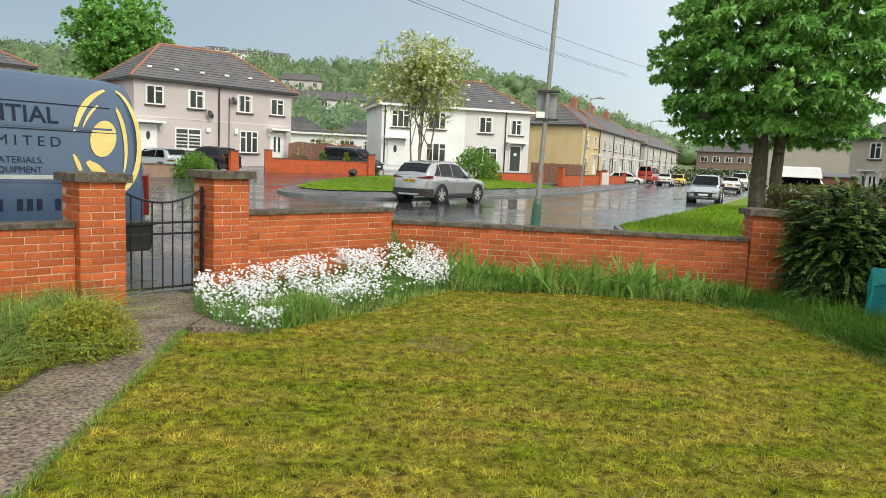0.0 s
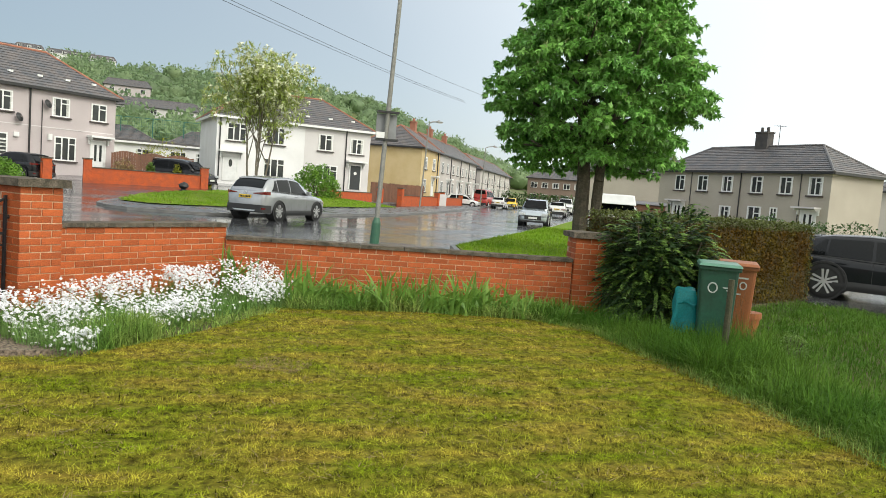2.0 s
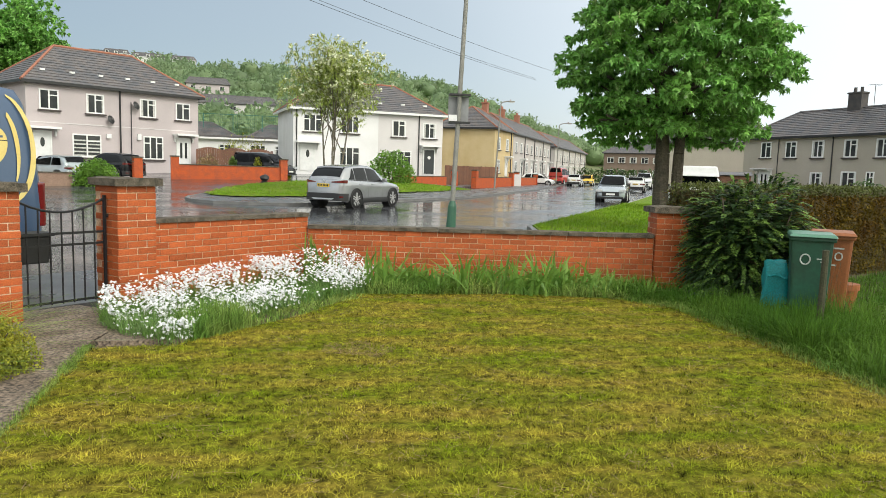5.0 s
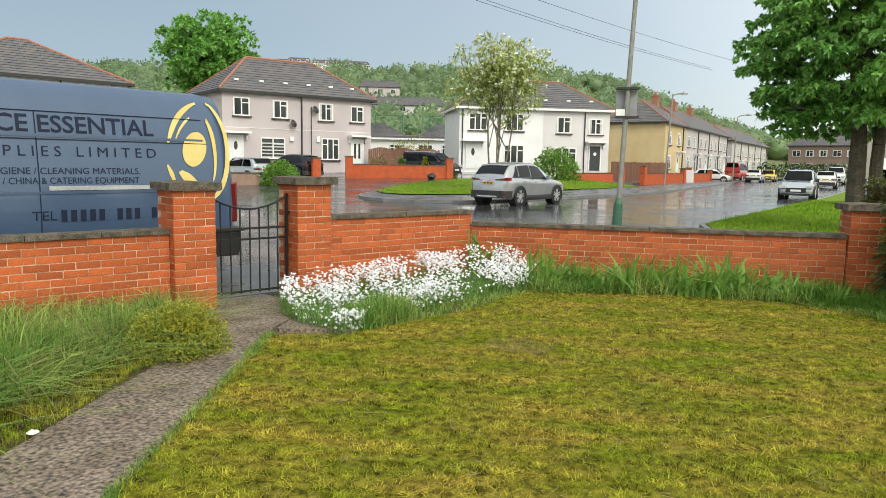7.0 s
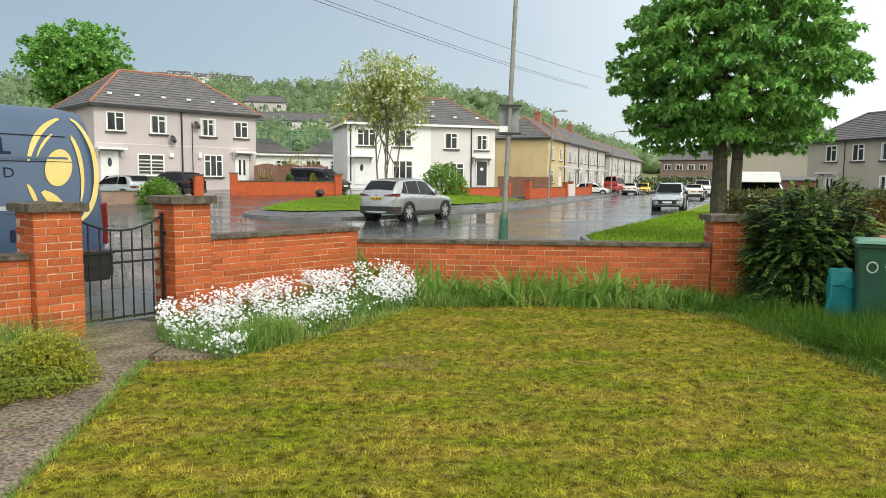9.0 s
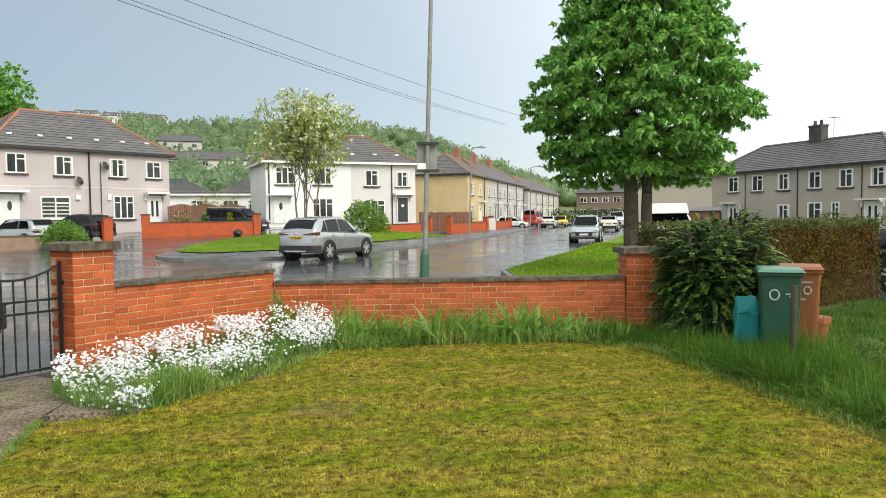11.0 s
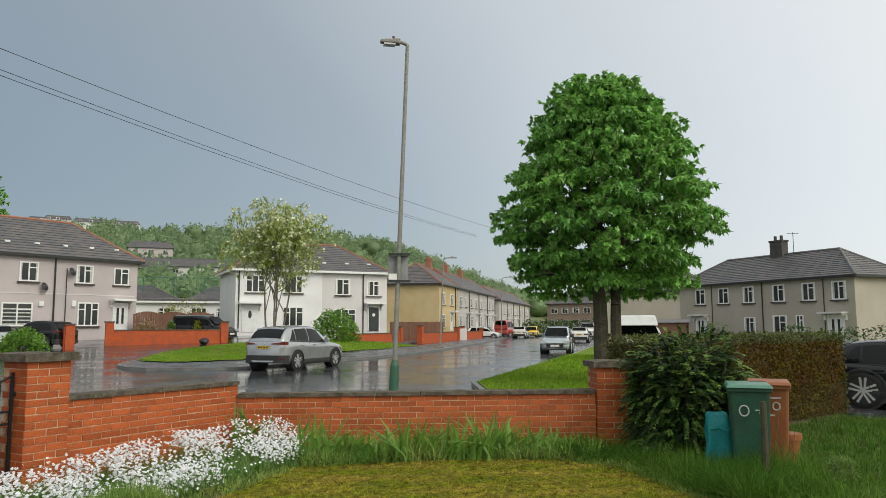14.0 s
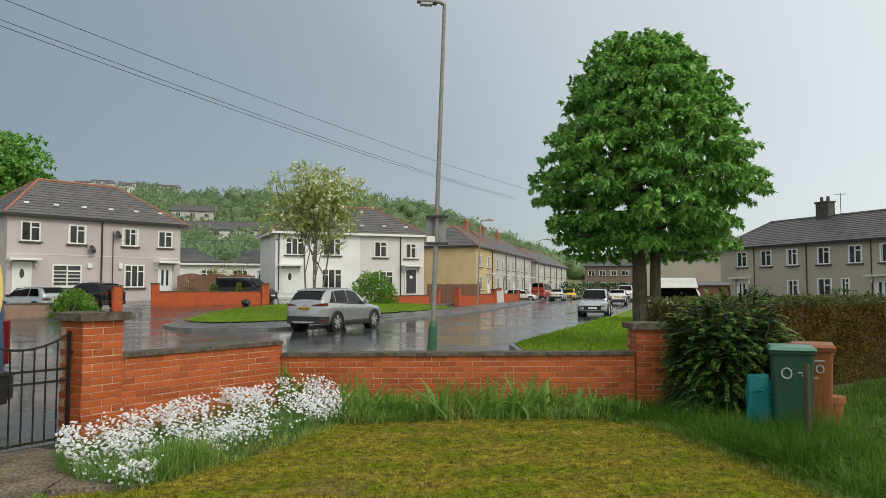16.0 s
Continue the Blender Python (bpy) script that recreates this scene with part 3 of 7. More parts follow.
# ---- more materials ----
LAMP_GREY = mat("weathered_grey_column", (0.27, 0.26, 0.235), rough=0.5, second=(0.2, 0.2, 0.18), vary=0.2, scale=6, fine=50)
GREEN_PAINT = mat("green_column_base", (0.03, 0.115, 0.07), rough=0.5, second=(0.05, 0.13, 0.08), scale=8)
BARK = mat("grey_brown_bark", (0.12, 0.095, 0.07), rough=0.9, second=(0.07, 0.06, 0.045), vary=0.3, scale=5, fine=22, bump=0.9, depth=0.03)
PALE_BARK = mat("pale_bark", (0.17, 0.145, 0.11), rough=0.9, second=(0.15, 0.13, 0.1), vary=0.3, scale=5, fine=22, bump=0.6)
SYCAMORE = leaf_mat("sycamore_leaf", (0.26, 0.49, 0.11), (0.18, 0.39, 0.09), scale=0.9, island=0.45, through_light=0.42, spec=0.5, rough=0.36)
CANDLE = leaf_mat("leaf_flower", (0.34, 0.40, 0.16), (0.25, 0.33, 0.12), island=0.2)
ROWAN = leaf_mat("rowan_leaf", (0.29, 0.38, 0.075), (0.36, 0.40, 0.12), scale=0.7, island=0.3)
BLOSSOM = leaf_mat("cream_blossom", (0.82, 0.82, 0.62), (0.7, 0.72, 0.5), island=0.15, through_light=0.2)
DARK_LEAF = leaf_mat("dark_conifer_leaf", (0.034, 0.075, 0.02), (0.015, 0.032, 0.011), scale=2.5, island=0.45, through_light=0.12)
LIGHT_LEAF = leaf_mat("fresh_conifer_tip", (0.17, 0.28, 0.055), (0.10, 0.18, 0.04), scale=2.5, island=0.35, through_light=0.3)
HEDGE_LEAF = leaf_mat("browned_hedge_leaf", (0.120, 0.088, 0.012), (0.120, 0.062, 0.012), spec=0.05, scale=1.6, island=0.45, through_light=0.1)
HEDGE_TOP = leaf_mat("green_hedge_leaf", (0.10, 0.12, 0.025), (0.07, 0.08, 0.02), scale=1.6, island=0.4)
YELLOW_LEAF = leaf_mat("golden_shrub_leaf", (0.40, 0.38, 0.04), (0.22, 0.27, 0.035), scale=6, island=0.4)
FAR_LEAF = leaf_mat("far_tree_leaf", (0.075, 0.135, 0.035), (0.05, 0.10, 0.03), scale=0.5, island=0.3)
SHRUB_LEAF = leaf_mat("shrub_leaf", (0.20, 0.36, 0.05), (0.14, 0.28, 0.045), scale=1.5, island=0.35)
# distance haze is put into this pale leaf green and its strong translucency
HAZED_WOOD_LEAF = leaf_mat("hazed_hillside_leaf", (0.25, 0.34, 0.17), (0.19, 0.28, 0.15), scale=0.03, island=0.2, through_light=0.45)
IRIS_LEAF = leaf_mat("iris_leaf", (0.105, 0.225, 0.04), (0.21, 0.33, 0.06), spec=0.3, scale=3, island=0.6)
# darker copy of the grass green; the shade on the right is in its colour
SHADED_GRASS = leaf_mat("shaded_green_grass", (0.065, 0.152, 0.020), (0.11, 0.20, 0.030), spec=0.05, scale=1.0, island=0.4, rough=0.6)
TALL_GRASS = leaf_mat("long_grass", (0.14, 0.27, 0.05), (0.30, 0.37, 0.10), spec=0.1, rough=0.7, scale=2.5, island=0.55)
DRY_GRASS = leaf_mat("dry_grass", (0.34, 0.24, 0.12), (0.26, 0.2, 0.09), scale=3, island=0.3)
LAWN_BLADE = leaf_mat("lawn_blade", (0.20, 0.262, 0.012), (0.40, 0.330, 0.050), fine=9, vary=0.6, spec=0.04, scale=1.9, island=0.65, rough=0.7, stretch=(0.6, 1.6, 1))
VERGE_BLADE = leaf_mat("verge_blade", (0.16, 0.30, 0.018), (0.23, 0.34, 0.03), spec=0.06, scale=1.0, island=0.35, rough=0.6)
PETAL = leaf_mat("white_petal", (0.82, 0.82, 0.84), (0.76, 0.76, 0.80), scale=9, island=0.08, through_light=0.25)
SILVER_STEM = leaf_mat("silvery_stem", (0.20, 0.32, 0.11), (0.14, 0.27, 0.05), scale=6, island=0.3)
CAR_SILVER = mat("silver_paint", (0.40, 0.41, 0.43), rough=0.26, metal=0.55, vary=0.03, bump=0, coat=1.0)
CAR_PALEBLUE = mat("pale_silver_paint", (0.42, 0.47, 0.50), rough=0.25, metal=0.5, vary=0.03, bump=0, coat=1.0)
CAR_BLACK = mat("black_paint", (0.010, 0.011, 0.014), rough=0.25, vary=0.05, bump=0, coat=0.25, spec=0.25)
CAR_WHITE = mat("white_paint", (0.75, 0.75, 0.75), rough=0.3, vary=0.03, bump=0, coat=0.8)
CAR_RED = mat("red_paint", (0.45, 0.03, 0.025), rough=0.3, vary=0.05, bump=0, coat=0.8)
VAN_BLUE = mat("blue_grey_van_paint", (0.055, 0.092, 0.165), rough=0.3, vary=0.03, bump=0.02, metal=0.1, coat=0.3, second=(0.05, 0.086, 0.155))
CAR_GLASS = mat("car_glass", (0.006, 0.007, 0.008), rough=0.05, vary=0.1, bump=0, spec=0.25)
TYRE = mat("tyre_rubber", (0.014, 0.014, 0.015), rough=0.75)
RIM = mat("alloy_rim", (0.62, 0.62, 0.63), rough=0.3, metal=0.5, vary=0.05, bump=0)
TRIM = mat("black_trim", (0.02, 0.02, 0.021), rough=0.55)
RED_LENS = mat("red_lens", (0.13, 0.008, 0.008), rough=0.15, bump=0, coat=1.0)
CLEAR_LENS = mat("clear_lens", (0.55, 0.56, 0.58), rough=0.1, bump=0, coat=1.0)
PLATE_YELLOW = mat("yellow_plate", (0.75, 0.50, 0.03), rough=0.4, vary=0.04, bump=0)
PLATE_WHITE = mat("white_plate", (0.75, 0.75, 0.72), rough=0.4, vary=0.04, bump=0)
NAVY = mat("navy_lettering", (0.014, 0.02, 0.042), spec=0.15, rough=0.6, vary=0.03, bump=0)
GOLD = mat("gold_vinyl", (0.62, 0.47, 0.13), rough=0.4, vary=0.05, bump=0, second=(0.66, 0.54, 0.2))
SILVER_VINYL = mat("silver_rail", (0.50, 0.53, 0.55), rough=0.3, metal=0.5, bump=0)
BIN_GREEN = mat("dark_green_plastic", (0.012, 0.075, 0.045), rough=0.5, second=(0.014, 0.042, 0.027), vary=0.12, scale=3, fine=30, bump=0.05)
BIN_LID = mat("pale_green_plastic", (0.09, 0.22, 0.155), rough=0.4, vary=0.1, scale=4)
BIN_BROWN = mat("brown_plastic", (0.27, 0.085, 0.022), rough=0.55, vary=0.1, scale=4, second=(0.25, 0.085, 0.03))
TEAL = mat("teal_woven_bag", (0.008, 0.26, 0.27), rough=0.6, vary=0.2, scale=9, fine=60)
GREY_PAINT = mat("pale_paint_mark", (0.45, 0.48, 0.46), rough=0.6)
OLD_WOOD = mat("weathered_post", (0.07, 0.062, 0.036), rough=0.9, vary=0.3, second=(0.04, 0.045, 0.022), scale=6)
SIGN_GREY = mat("faded_sign_sheet", (0.28, 0.29, 0.30), rough=0.5, vary=0.12, scale=3, second=(0.2, 0.2, 0.21))
NET_GREEN = mat("green_mesh_fence", (0.04, 0.16, 0.13), rough=0.6)


# ---- brick garden walls ----
def brick_mesh(name, w, d=0.10, h=0.065):
    b = bmesh.new()
    box(b, 0, 0, 0, w, d, h)
    return mesh_of(name, b, BRICK, bevel=0.004)


STRETCHER, HEADER = brick_mesh("brick", 0.215), brick_mesh("brick", 0.1025)
rng = random.Random(5)


def lay(wall, pts, n, z0, sub=1.0):
    """Bricks as parts of a wall: (x, course, is_header, pose of the face)."""
    for x, c, head, m, *k in pts:
        ob = new("brick", HEADER if head else STRETCHER)
        ob.parent = wall
        ob.matrix_basis = m @ pose(x, rng.uniform(-0.004, 0.003), z0 + 0.075 * c + rng.uniform(-0.0015, 0.0015), 0, 0, rng.uniform(-0.4, 0.4)) @ Matrix.Diagonal((k[0] if k else 1, 1, 1, 1))


def brick_wall(name, a, b, courses, z0, label, thick=0.215, cap=0.048, over=0.03):
    """A straight wall; the face towards the garden (local -y) carries the bricks."""
    a, b = Vector(a), Vector(b)
    L = (b - a).length
    w = new(name)
    w.matrix_world = facing(a.x, a.y, 0, b.x - a.x, b.y - a.y)
    tagged(w, label, "garden wall", kind="structure")
    h = z0 + courses * 0.075
    k = bmesh.new()
    box(k, 0, 0.006, z0 - 0.2, L, thick, h)
    part("mortar", k, MORTAR, w)
    pts = []
    for c in range(courses):
        x = 0.004 if c % 2 == 0 else 0.004 + 0.1125
        if c % 2:
            pts.append((0.004, c, True, Matrix()))
        while x + 0.215 <= L:
            pts.append((x, c, False, Matrix()))
            x += 0.225
        if L - x > 0.03:
            pts.append((x, c, True, Matrix.Diagonal((1, 1, 1, 1)), (L - x - 0.004) / 0.1025))
    lay(w, pts, L, z0 + 0.005)
    n = max(1, round(L / 0.62))
    for i in range(n):
        k = bmesh.new()
        x0, x1 = L * i / n + 0.004, L * (i + 1) / n - 0.004
        box(k, x0, -over, h, x1, thick + over, h + cap)
        bmesh.ops.subdivide_edges(k, edges=list(k.edges), cuts=2, use_grid_fill=True)
        for v in k.verts:
            v.co += Vector((0, noise.noise(v.co * 9 + Vector((i, 0, a.x))), noise.noise(v.co * 8 + Vector((0, i, a.x))))) * 0.008
        part("coping_stone", k, COPING, w)
    return w


def brick_pillar(name, corner, dx, dy, courses, z0, label, size=0.45, cap=0.07, over=0.055):
    p = new(name)
    p.matrix_world = facing(corner[0], corner[1], 0, dx, dy)
    tagged(p, label, "gate pillar", kind="structure", group="brick pillars")
    h = z0 + courses * 0.075
    k = bmesh.new()
    box(k, 0.006, 0.006, z0 - 0.2, size - 0.006, size - 0.006, h)
    part("mortar", k, MORTAR, p)
    faces = [Matrix(), pose(0, size, 0, 0, 0, -90), pose(size, 0, 0, 0, 0, 90)]
    pts = []
    for c in range(courses):
        for q, m in enumerate(faces):
            if (c + q) % 2:
                pts += [(0.004, c, False, m), (0.2315, c, False, m)]
            else:
                pts += [(0.004 if q == 0 else 0.117, c, q == 0, m), (0.1165 if q == 0 else 0.229, c, False, m)] + ([(0.3425, c, True, m)] if q == 0 else [])
    pts = [t for t in pts if t[0] + (0.1025 if t[2] else 0.215) <= size + 0.001]
    lay(p, pts, 0, z0 + 0.005)
    k = bmesh.new()
    box(k, -over, -over, h, size + over, size + over, h + cap)
    bmesh.ops.subdivide_edges(k, edges=list(k.edges), cuts=3, use_grid_fill=True)
    for v in k.verts:
        v.co += noise.noise_vector(v.co * 9 + Vector((corner[0], 0, 0))) * 0.012
        if v.co.z > h + 0.04:
            v.co.z += 0.02 * (1 - abs(v.co.x / size - 0.5))
    part("cap_stone", k, COPING, p)
    return p


D2 = WALL_D
brick_pillar("gate_pillar", PIL_A, D2.x, D2.y, 17, 0.0, "square red brick gate pillar with a lichened stone cap")
brick_pillar("gate_pillar", PIL_C, D2.x, D2.y, 17, 0.05, "square red brick gate pillar beside white flowers")
side0 = PIL_C + D2 * 0.455 - WALL_N * 0.12
brick_wall("garden_wall", side0, CORNER, 12, 0.0, "red brick garden wall with a weathered concrete coping")
left1 = PIL_A - D2 * 0.005 - WALL_N * 0.12
brick_wall("garden_wall", left1 - D2 * 4.6, left1, 11, 0.0, "red brick garden wall beside long grass")
brick_wall("garden_wall", CORNER + Vector((0.0, -0.03, 0)), PIL_E - Vector((0.005, -0.05, 0)), 9, 0.06, "low red brick front wall with a concrete coping")
brick_pillar("wall_pillar", PIL_E, 4.8, -0.6, 14, 0.04, "red brick end pillar beside the dark shrub")
slab("pavement_front", [(-9.5, 4.6), (-7.7, 3.0), (-2.9, 8.2), (-0.75, 10.3), (5.0, 9.9), (5.2, 15.3), (-0.5, 13.4), (-3.2, 11.2)], -0.12, 0.03, PAVING, "wet tarmac pavement outside the garden wall", "pavement")

# ---- gate ----
gate_o = PIL_A + D2 * 0.47 - WALL_N * 0.2
gate = thing("garden_gate", facing(gate_o.x, gate_o.y, 0, D2.x, D2.y), "black wrought-iron garden gate with a dipped top", "gate")
GW = (PIL_C - PIL_A).dot(D2) - 0.45 - 0.05


def gate_top(x):
    return 1.05 + 0.14 * (2 * x / GW - 1) ** 2


for x in (0.0, GW):
    k = bmesh.new()
    box(k, x - 0.013, -0.013, 0.04, x + 0.013, 0.013, gate_top(x) + 0.03)
    part("gate_post", k, IRON, gate)
for i in range(1, 8):
    x = GW * i / 8
    k = bmesh.new()
    tube(k, (x, 0, 0.1), (x, 0, gate_top(x)), 0.009, n=8)
    part("bar", k, IRON, gate)
for z in (0.11, 0.70, 0.82):
    k = bmesh.new()
    box(k, 0.018, -0.006, z, GW - 0.018, 0.006, z + 0.025)
    part("rail", k, IRON, gate)
k = bmesh.new()
pipe(k, [(GW * i / 12, 0, gate_top(GW * i / 12)) for i in range(13)], 0.012)
part("top_rail", k, IRON, gate)
k = bmesh.new()
tube(k, (GW + 0.01, -0.01, 1.0), (GW + 0.07, -0.01, 1.0), 0.02, n=8)
part("latch", k, IRON, gate)
basket_o = gate_o + D2 * 0.17 - WALL_N * 0.22
basket = thing("hanging_planter", facing(basket_o.x, basket_o.y, 0, D2.x, D2.y), "black plastic box hung behind the iron gate", "planter")
k = bmesh.new()
vs = box(k, -0.16, -0.12, 0.52, 0.24, 0.12, 0.80)
for v in vs[:4]:
    v.co.x = 0.04 + (v.co.x - 0.04) * 0.86
    v.co.y *= 0.85
part("body", k, TRIM, basket, bevel=0.02)
k = bmesh.new()
box(k, -0.18, -0.14, 0.80, 0.26, 0.14, 0.835)
part("rim", k, TRIM, basket, bevel=0.008)
k = bmesh.new()
tube(k, (0.0, 0.13, 0.8), (0.0, 0.2, 0.84), 0.012, n=6)
part("hook", k, IRON, basket)


# ---- vehicles ----
def loft(b, rings):
    """Skins rings of equal length, closed across."""
    R_ = [[b.verts.new(p) for p in r] for r in rings]
    for a, c in zip(R_, R_[1:]):
        for i in range(len(a) - 1):
            b.faces.new((a[i], a[i + 1], c[i + 1], c[i]))
    b.faces.new(R_[0])
    b.faces.new(R_[-1][::-1])


def vehicle(name, m, label, paint, L=4.4, W=1.84, H=1.62, deck=((0, 0.62), (0.03, 0.95), (0.2, 1.0), (0.68, 1.0), (0.72, 0.98), (0.95, 0.80), (1, 0.5)), cabin=(0.03, 0.16, 0.58, 0.74),
            wheels=(0.2, 0.8), r=0.34, front_face=False, plate=PLATE_YELLOW, clad=True, group="parked cars", category="car"):
    """A car along +x (front), resting on z = 0."""
    v = thing(name, m, label, category, group)
    X = lambda f: (f - 0.5) * L
    rings = []
    for f, zt in deck:
        e = abs(f - 0.5) * 2
        hw = W / 2 * (1 - 0.10 * max(0, e - 0.72) / 0.28 - 0.03 * e)
        zb = 0.22 + (0.12 if f < 0.02 or f > 0.98 else 0)
        half = [(hw * 0.88, zb), (hw * 0.98, zb + 0.08), (hw, zb + (zt - zb) * 0.5), (hw * 0.985, zb + (zt - zb) * 0.82), (hw * 0.93, zt - 0.02), (hw * 0.8, zt + 0.01), (hw * 0.4, zt + 0.03)]
        ring = [(X(f), -y, z) for y, z in half] + [(X(f), y, z) for y, z in half[::-1]]
        rings.append(ring)
    b = bmesh.new()
    loft(b, rings)
    body = part("body", b, paint, v, smooth=True)
    mod = body.modifiers.new("round", "SUBSURF")
    mod.levels = mod.render_levels = 1
    belt = max(z for _, z in deck) - 0.03
    c0, c1, c2, c3 = (X(f) for f in cabin)
    hb, hr = W / 2 * 0.93, W / 2 * 0.74

    def side(x, k):
        """Half width and height at the fraction k between belt and roof."""
        return hb + (hr - hb) * k, belt + (H - belt) * k
    st = [(c0, 0.0), (c0 + (c1 - c0) * 0.55, 0.72), (c1, 0.97), ((c1 + c2) / 2, 1.0), (c2, 0.96), (c2 + (c3 - c2) * 0.5, 0.55), (c3, 0.0)]
    rings = []
    for x, k in st:
        w0, z0 = side(x, 0)
        w1, z1 = side(x, k)
        ring = [(x, -w0, belt - 0.1), (x, -(w0 + w1) / 2 - 0.01, (belt - 0.1 + z1) / 2), (x, -w1, z1 - 0.01), (x, -w1 * 0.6, z1 + 0.02), (x, w1 * 0.6, z1 + 0.02), (x, w1, z1 - 0.01), (x, (w0 + w1) / 2 + 0.01, (belt - 0.1 + z1) / 2), (x, w0, belt - 0.1)]
        rings.append(ring)
    b = bmesh.new()
    loft(b, rings)
    cabin_ob = part("cabin", b, paint, v, smooth=True)
    mod = cabin_ob.modifiers.new("round", "SUBSURF")
    mod.levels = mod.render_levels = 2
    # glazing just proud of the cabin
    for s in (-1, 1):
        for x0, x1, t0, t1 in ((c0 + (c1 - c0) * 0.75, c0 + (c2 - c0) * 0.52, 0.80, 0.86), (c0 + (c2 - c0) * 0.56, c2 + (c3 - c2) * 0.30, 0.86, 0.60)):
            b = bmesh.new()
            w0, z0 = side(0, 0.08)
            pts = []
            for x, k in ((x0, 0.08), (x1 + (c3 - c2) * (0.45 if t1 < 0.7 else 0), 0.08), (x1, t1 * 0.97), (x0 + (0.0 if t0 > 0.85 else 0.22), t0)):
                w_, z_ = side(x, k)
                pts.append((x, s * (w_ + 0.022), z_))
            f = poly(b, pts)
            bmesh.ops.solidify(b, geom=[f], thickness=0.012)
            part("side_window", b, CAR_GLASS, v)
    for x0, x1, k0, k1, nm in ((c0, c1, 0.40 if clad else 0.12, 0.88, "rear_window"), (c3, c2, 0.12, 0.86, "windscreen")):
        b = bmesh.new()
        d = -0.07 if nm == "rear_window" else 0.06
        pts = []
        for k, s in ((k0, -1), (k0, 1), (k1, 1), (k1, -1)):
            w_, z_ = side(0, k)
            pts.append((x0 + (x1 - x0) * (k ** 1.15) + d, s * (w_ - 0.10), z_ + 0.03))
        f = poly(b, pts)
        bmesh.ops.solidify(b, geom=[f], thickness=0.012)
        part(nm, b, CAR_GLASS, v)
    if clad:
        b = bmesh.new()
        box(b, X(0) - 0.03, -W / 2 * 0.86, 0.28, X(0) + 0.16, W / 2 * 0.86, 0.55)
        part("rear_bumper", b, TRIM, v, bevel=0.03)
        for s in (-1, 1):
            b = bmesh.new()
            y = s * W / 2
            box(b, X(wheels[0]) + r, min(y, y - s * 0.06), 0.22, X(wheels[1]) - r, max(y, y - s * 0.06) + 0.0, 0.40)
            part("sill_trim", b, TRIM, v, bevel=0.015)
    for f in wheels:
        for s in (-1, 1):
            b = bmesh.new()
            y = s * (W / 2 - 0.10)
            tube(b, (X(f), s * (W / 2 - 0.30), r), (X(f), s * (W / 2 + 0.004), r), r * 1.2, n=24)
            part("wheel_arch", b, TRIM, v)
            b = bmesh.new()
            tube(b, (X(f), s * (W / 2 - 0.22), r), (X(f), s * (W / 2 + 0.012), r), r, n=28)
            wheel = part("tyre", b, TYRE, v)
            b = bmesh.new()
            for q in range(5):
                a = 2 * math.pi * q / 5 + 0.3
                for o in (-0.13, 0.13):
                    tube(b, (X(f), s * (W / 2 + 0.018), r), (X(f) + math.cos(a + o) * r * 0.66, s * (W / 2 + 0.018), r + math.sin(a + o) * r * 0.66), r * 0.07, n=6)
            n_ = 24
            for q in range(n_):
                a0, a1 = 2 * math.pi * q / n_, 2 * math.pi * (q + 1) / n_
                tube(b, (X(f) + math.cos(a0) * r * 0.7, s * (W / 2 + 0.014), r + math.sin(a0) * r * 0.7), (X(f) + math.cos(a1) * r * 0.7, s * (W / 2 + 0.014), r + math.sin(a1) * r * 0.7), r * 0.045, n=5)
            part("rim", b, RIM, wheel, "silver five-spoke alloy rim")
    for s in (-1, 1):
        b = bmesh.new()
        box(b, X(0) - 0.02, s * W / 2 * 0.48, deck[1][1] - 0.15, X(0.03) + 0.12, s * W / 2 * 0.97, deck[1][1] - 0.06) if s > 0 else box(b, X(0) - 0.02, s * W / 2 * 0.97, deck[1][1] - 0.15, X(0.03) + 0.12, s * W / 2 * 0.48, deck[1][1] - 0.06)
        part("tail_light", b, RED_LENS, v, "red tail light", bevel=0.015)
        b = bmesh.new()
        y0, y1 = sorted((s * W / 2 * 0.55, s * W / 2 * 0.94))
        box(b, X(0.955), y0, deck[-2][1] - 0.22, X(0.998), y1, deck[-2][1] - 0.06)
        part("headlight", b, CLEAR_LENS, v, bevel=0.015)
        b = bmesh.new()
        y0, y1 = sorted((s * (W / 2 * 0.93), s * (W / 2 * 0.93 + 0.2)))
        box(b, c3 - 0.28, y0, belt, c3 - 0.14, y1, belt + 0.14)
        part("mirror", b, TRIM, v, bevel=0.03)
        for xh in (0.36, 0.56):
            b = bmesh.new()
            y0, y1 = sorted((s * (W / 2 - 0.03), s * (W / 2 + 0.012)))
            box(b, X(xh), y0, belt - 0.14, X(xh) + 0.18, y1, belt - 0.11)
            part("door_handle", b, paint, v)
    b = bmesh.new()
    box(b, X(0) - 0.045, -0.26, 0.72, X(0) - 0.01, 0.26, 0.83)
    pl = part("number_plate", b, plate, v, "yellow rear number plate")
    for i in range(6):
        b = bmesh.new()
        box(b, X(0) - 0.052, -0.21 + 0.07 * i, 0.745, X(0) - 0.044, -0.165 + 0.07 * i, 0.805)
        part("plate_bar", b, TRIM, pl)
    b = bmesh.new()
    box(b, X(1) - 0.06, -0.26, 0.46, X(1) + 0.02, 0.26, 0.57)
    part("front_plate", b, PLATE_WHITE, v, "white front number plate")
    b = bmesh.new()
    box(b, X(1) - 0.12, -W / 2 * 0.55, 0.40, X(1) + 0.006, W / 2 * 0.55, 0.66)
    part("grille", b, TRIM, v, bevel=0.02)
    b = bmesh.new()
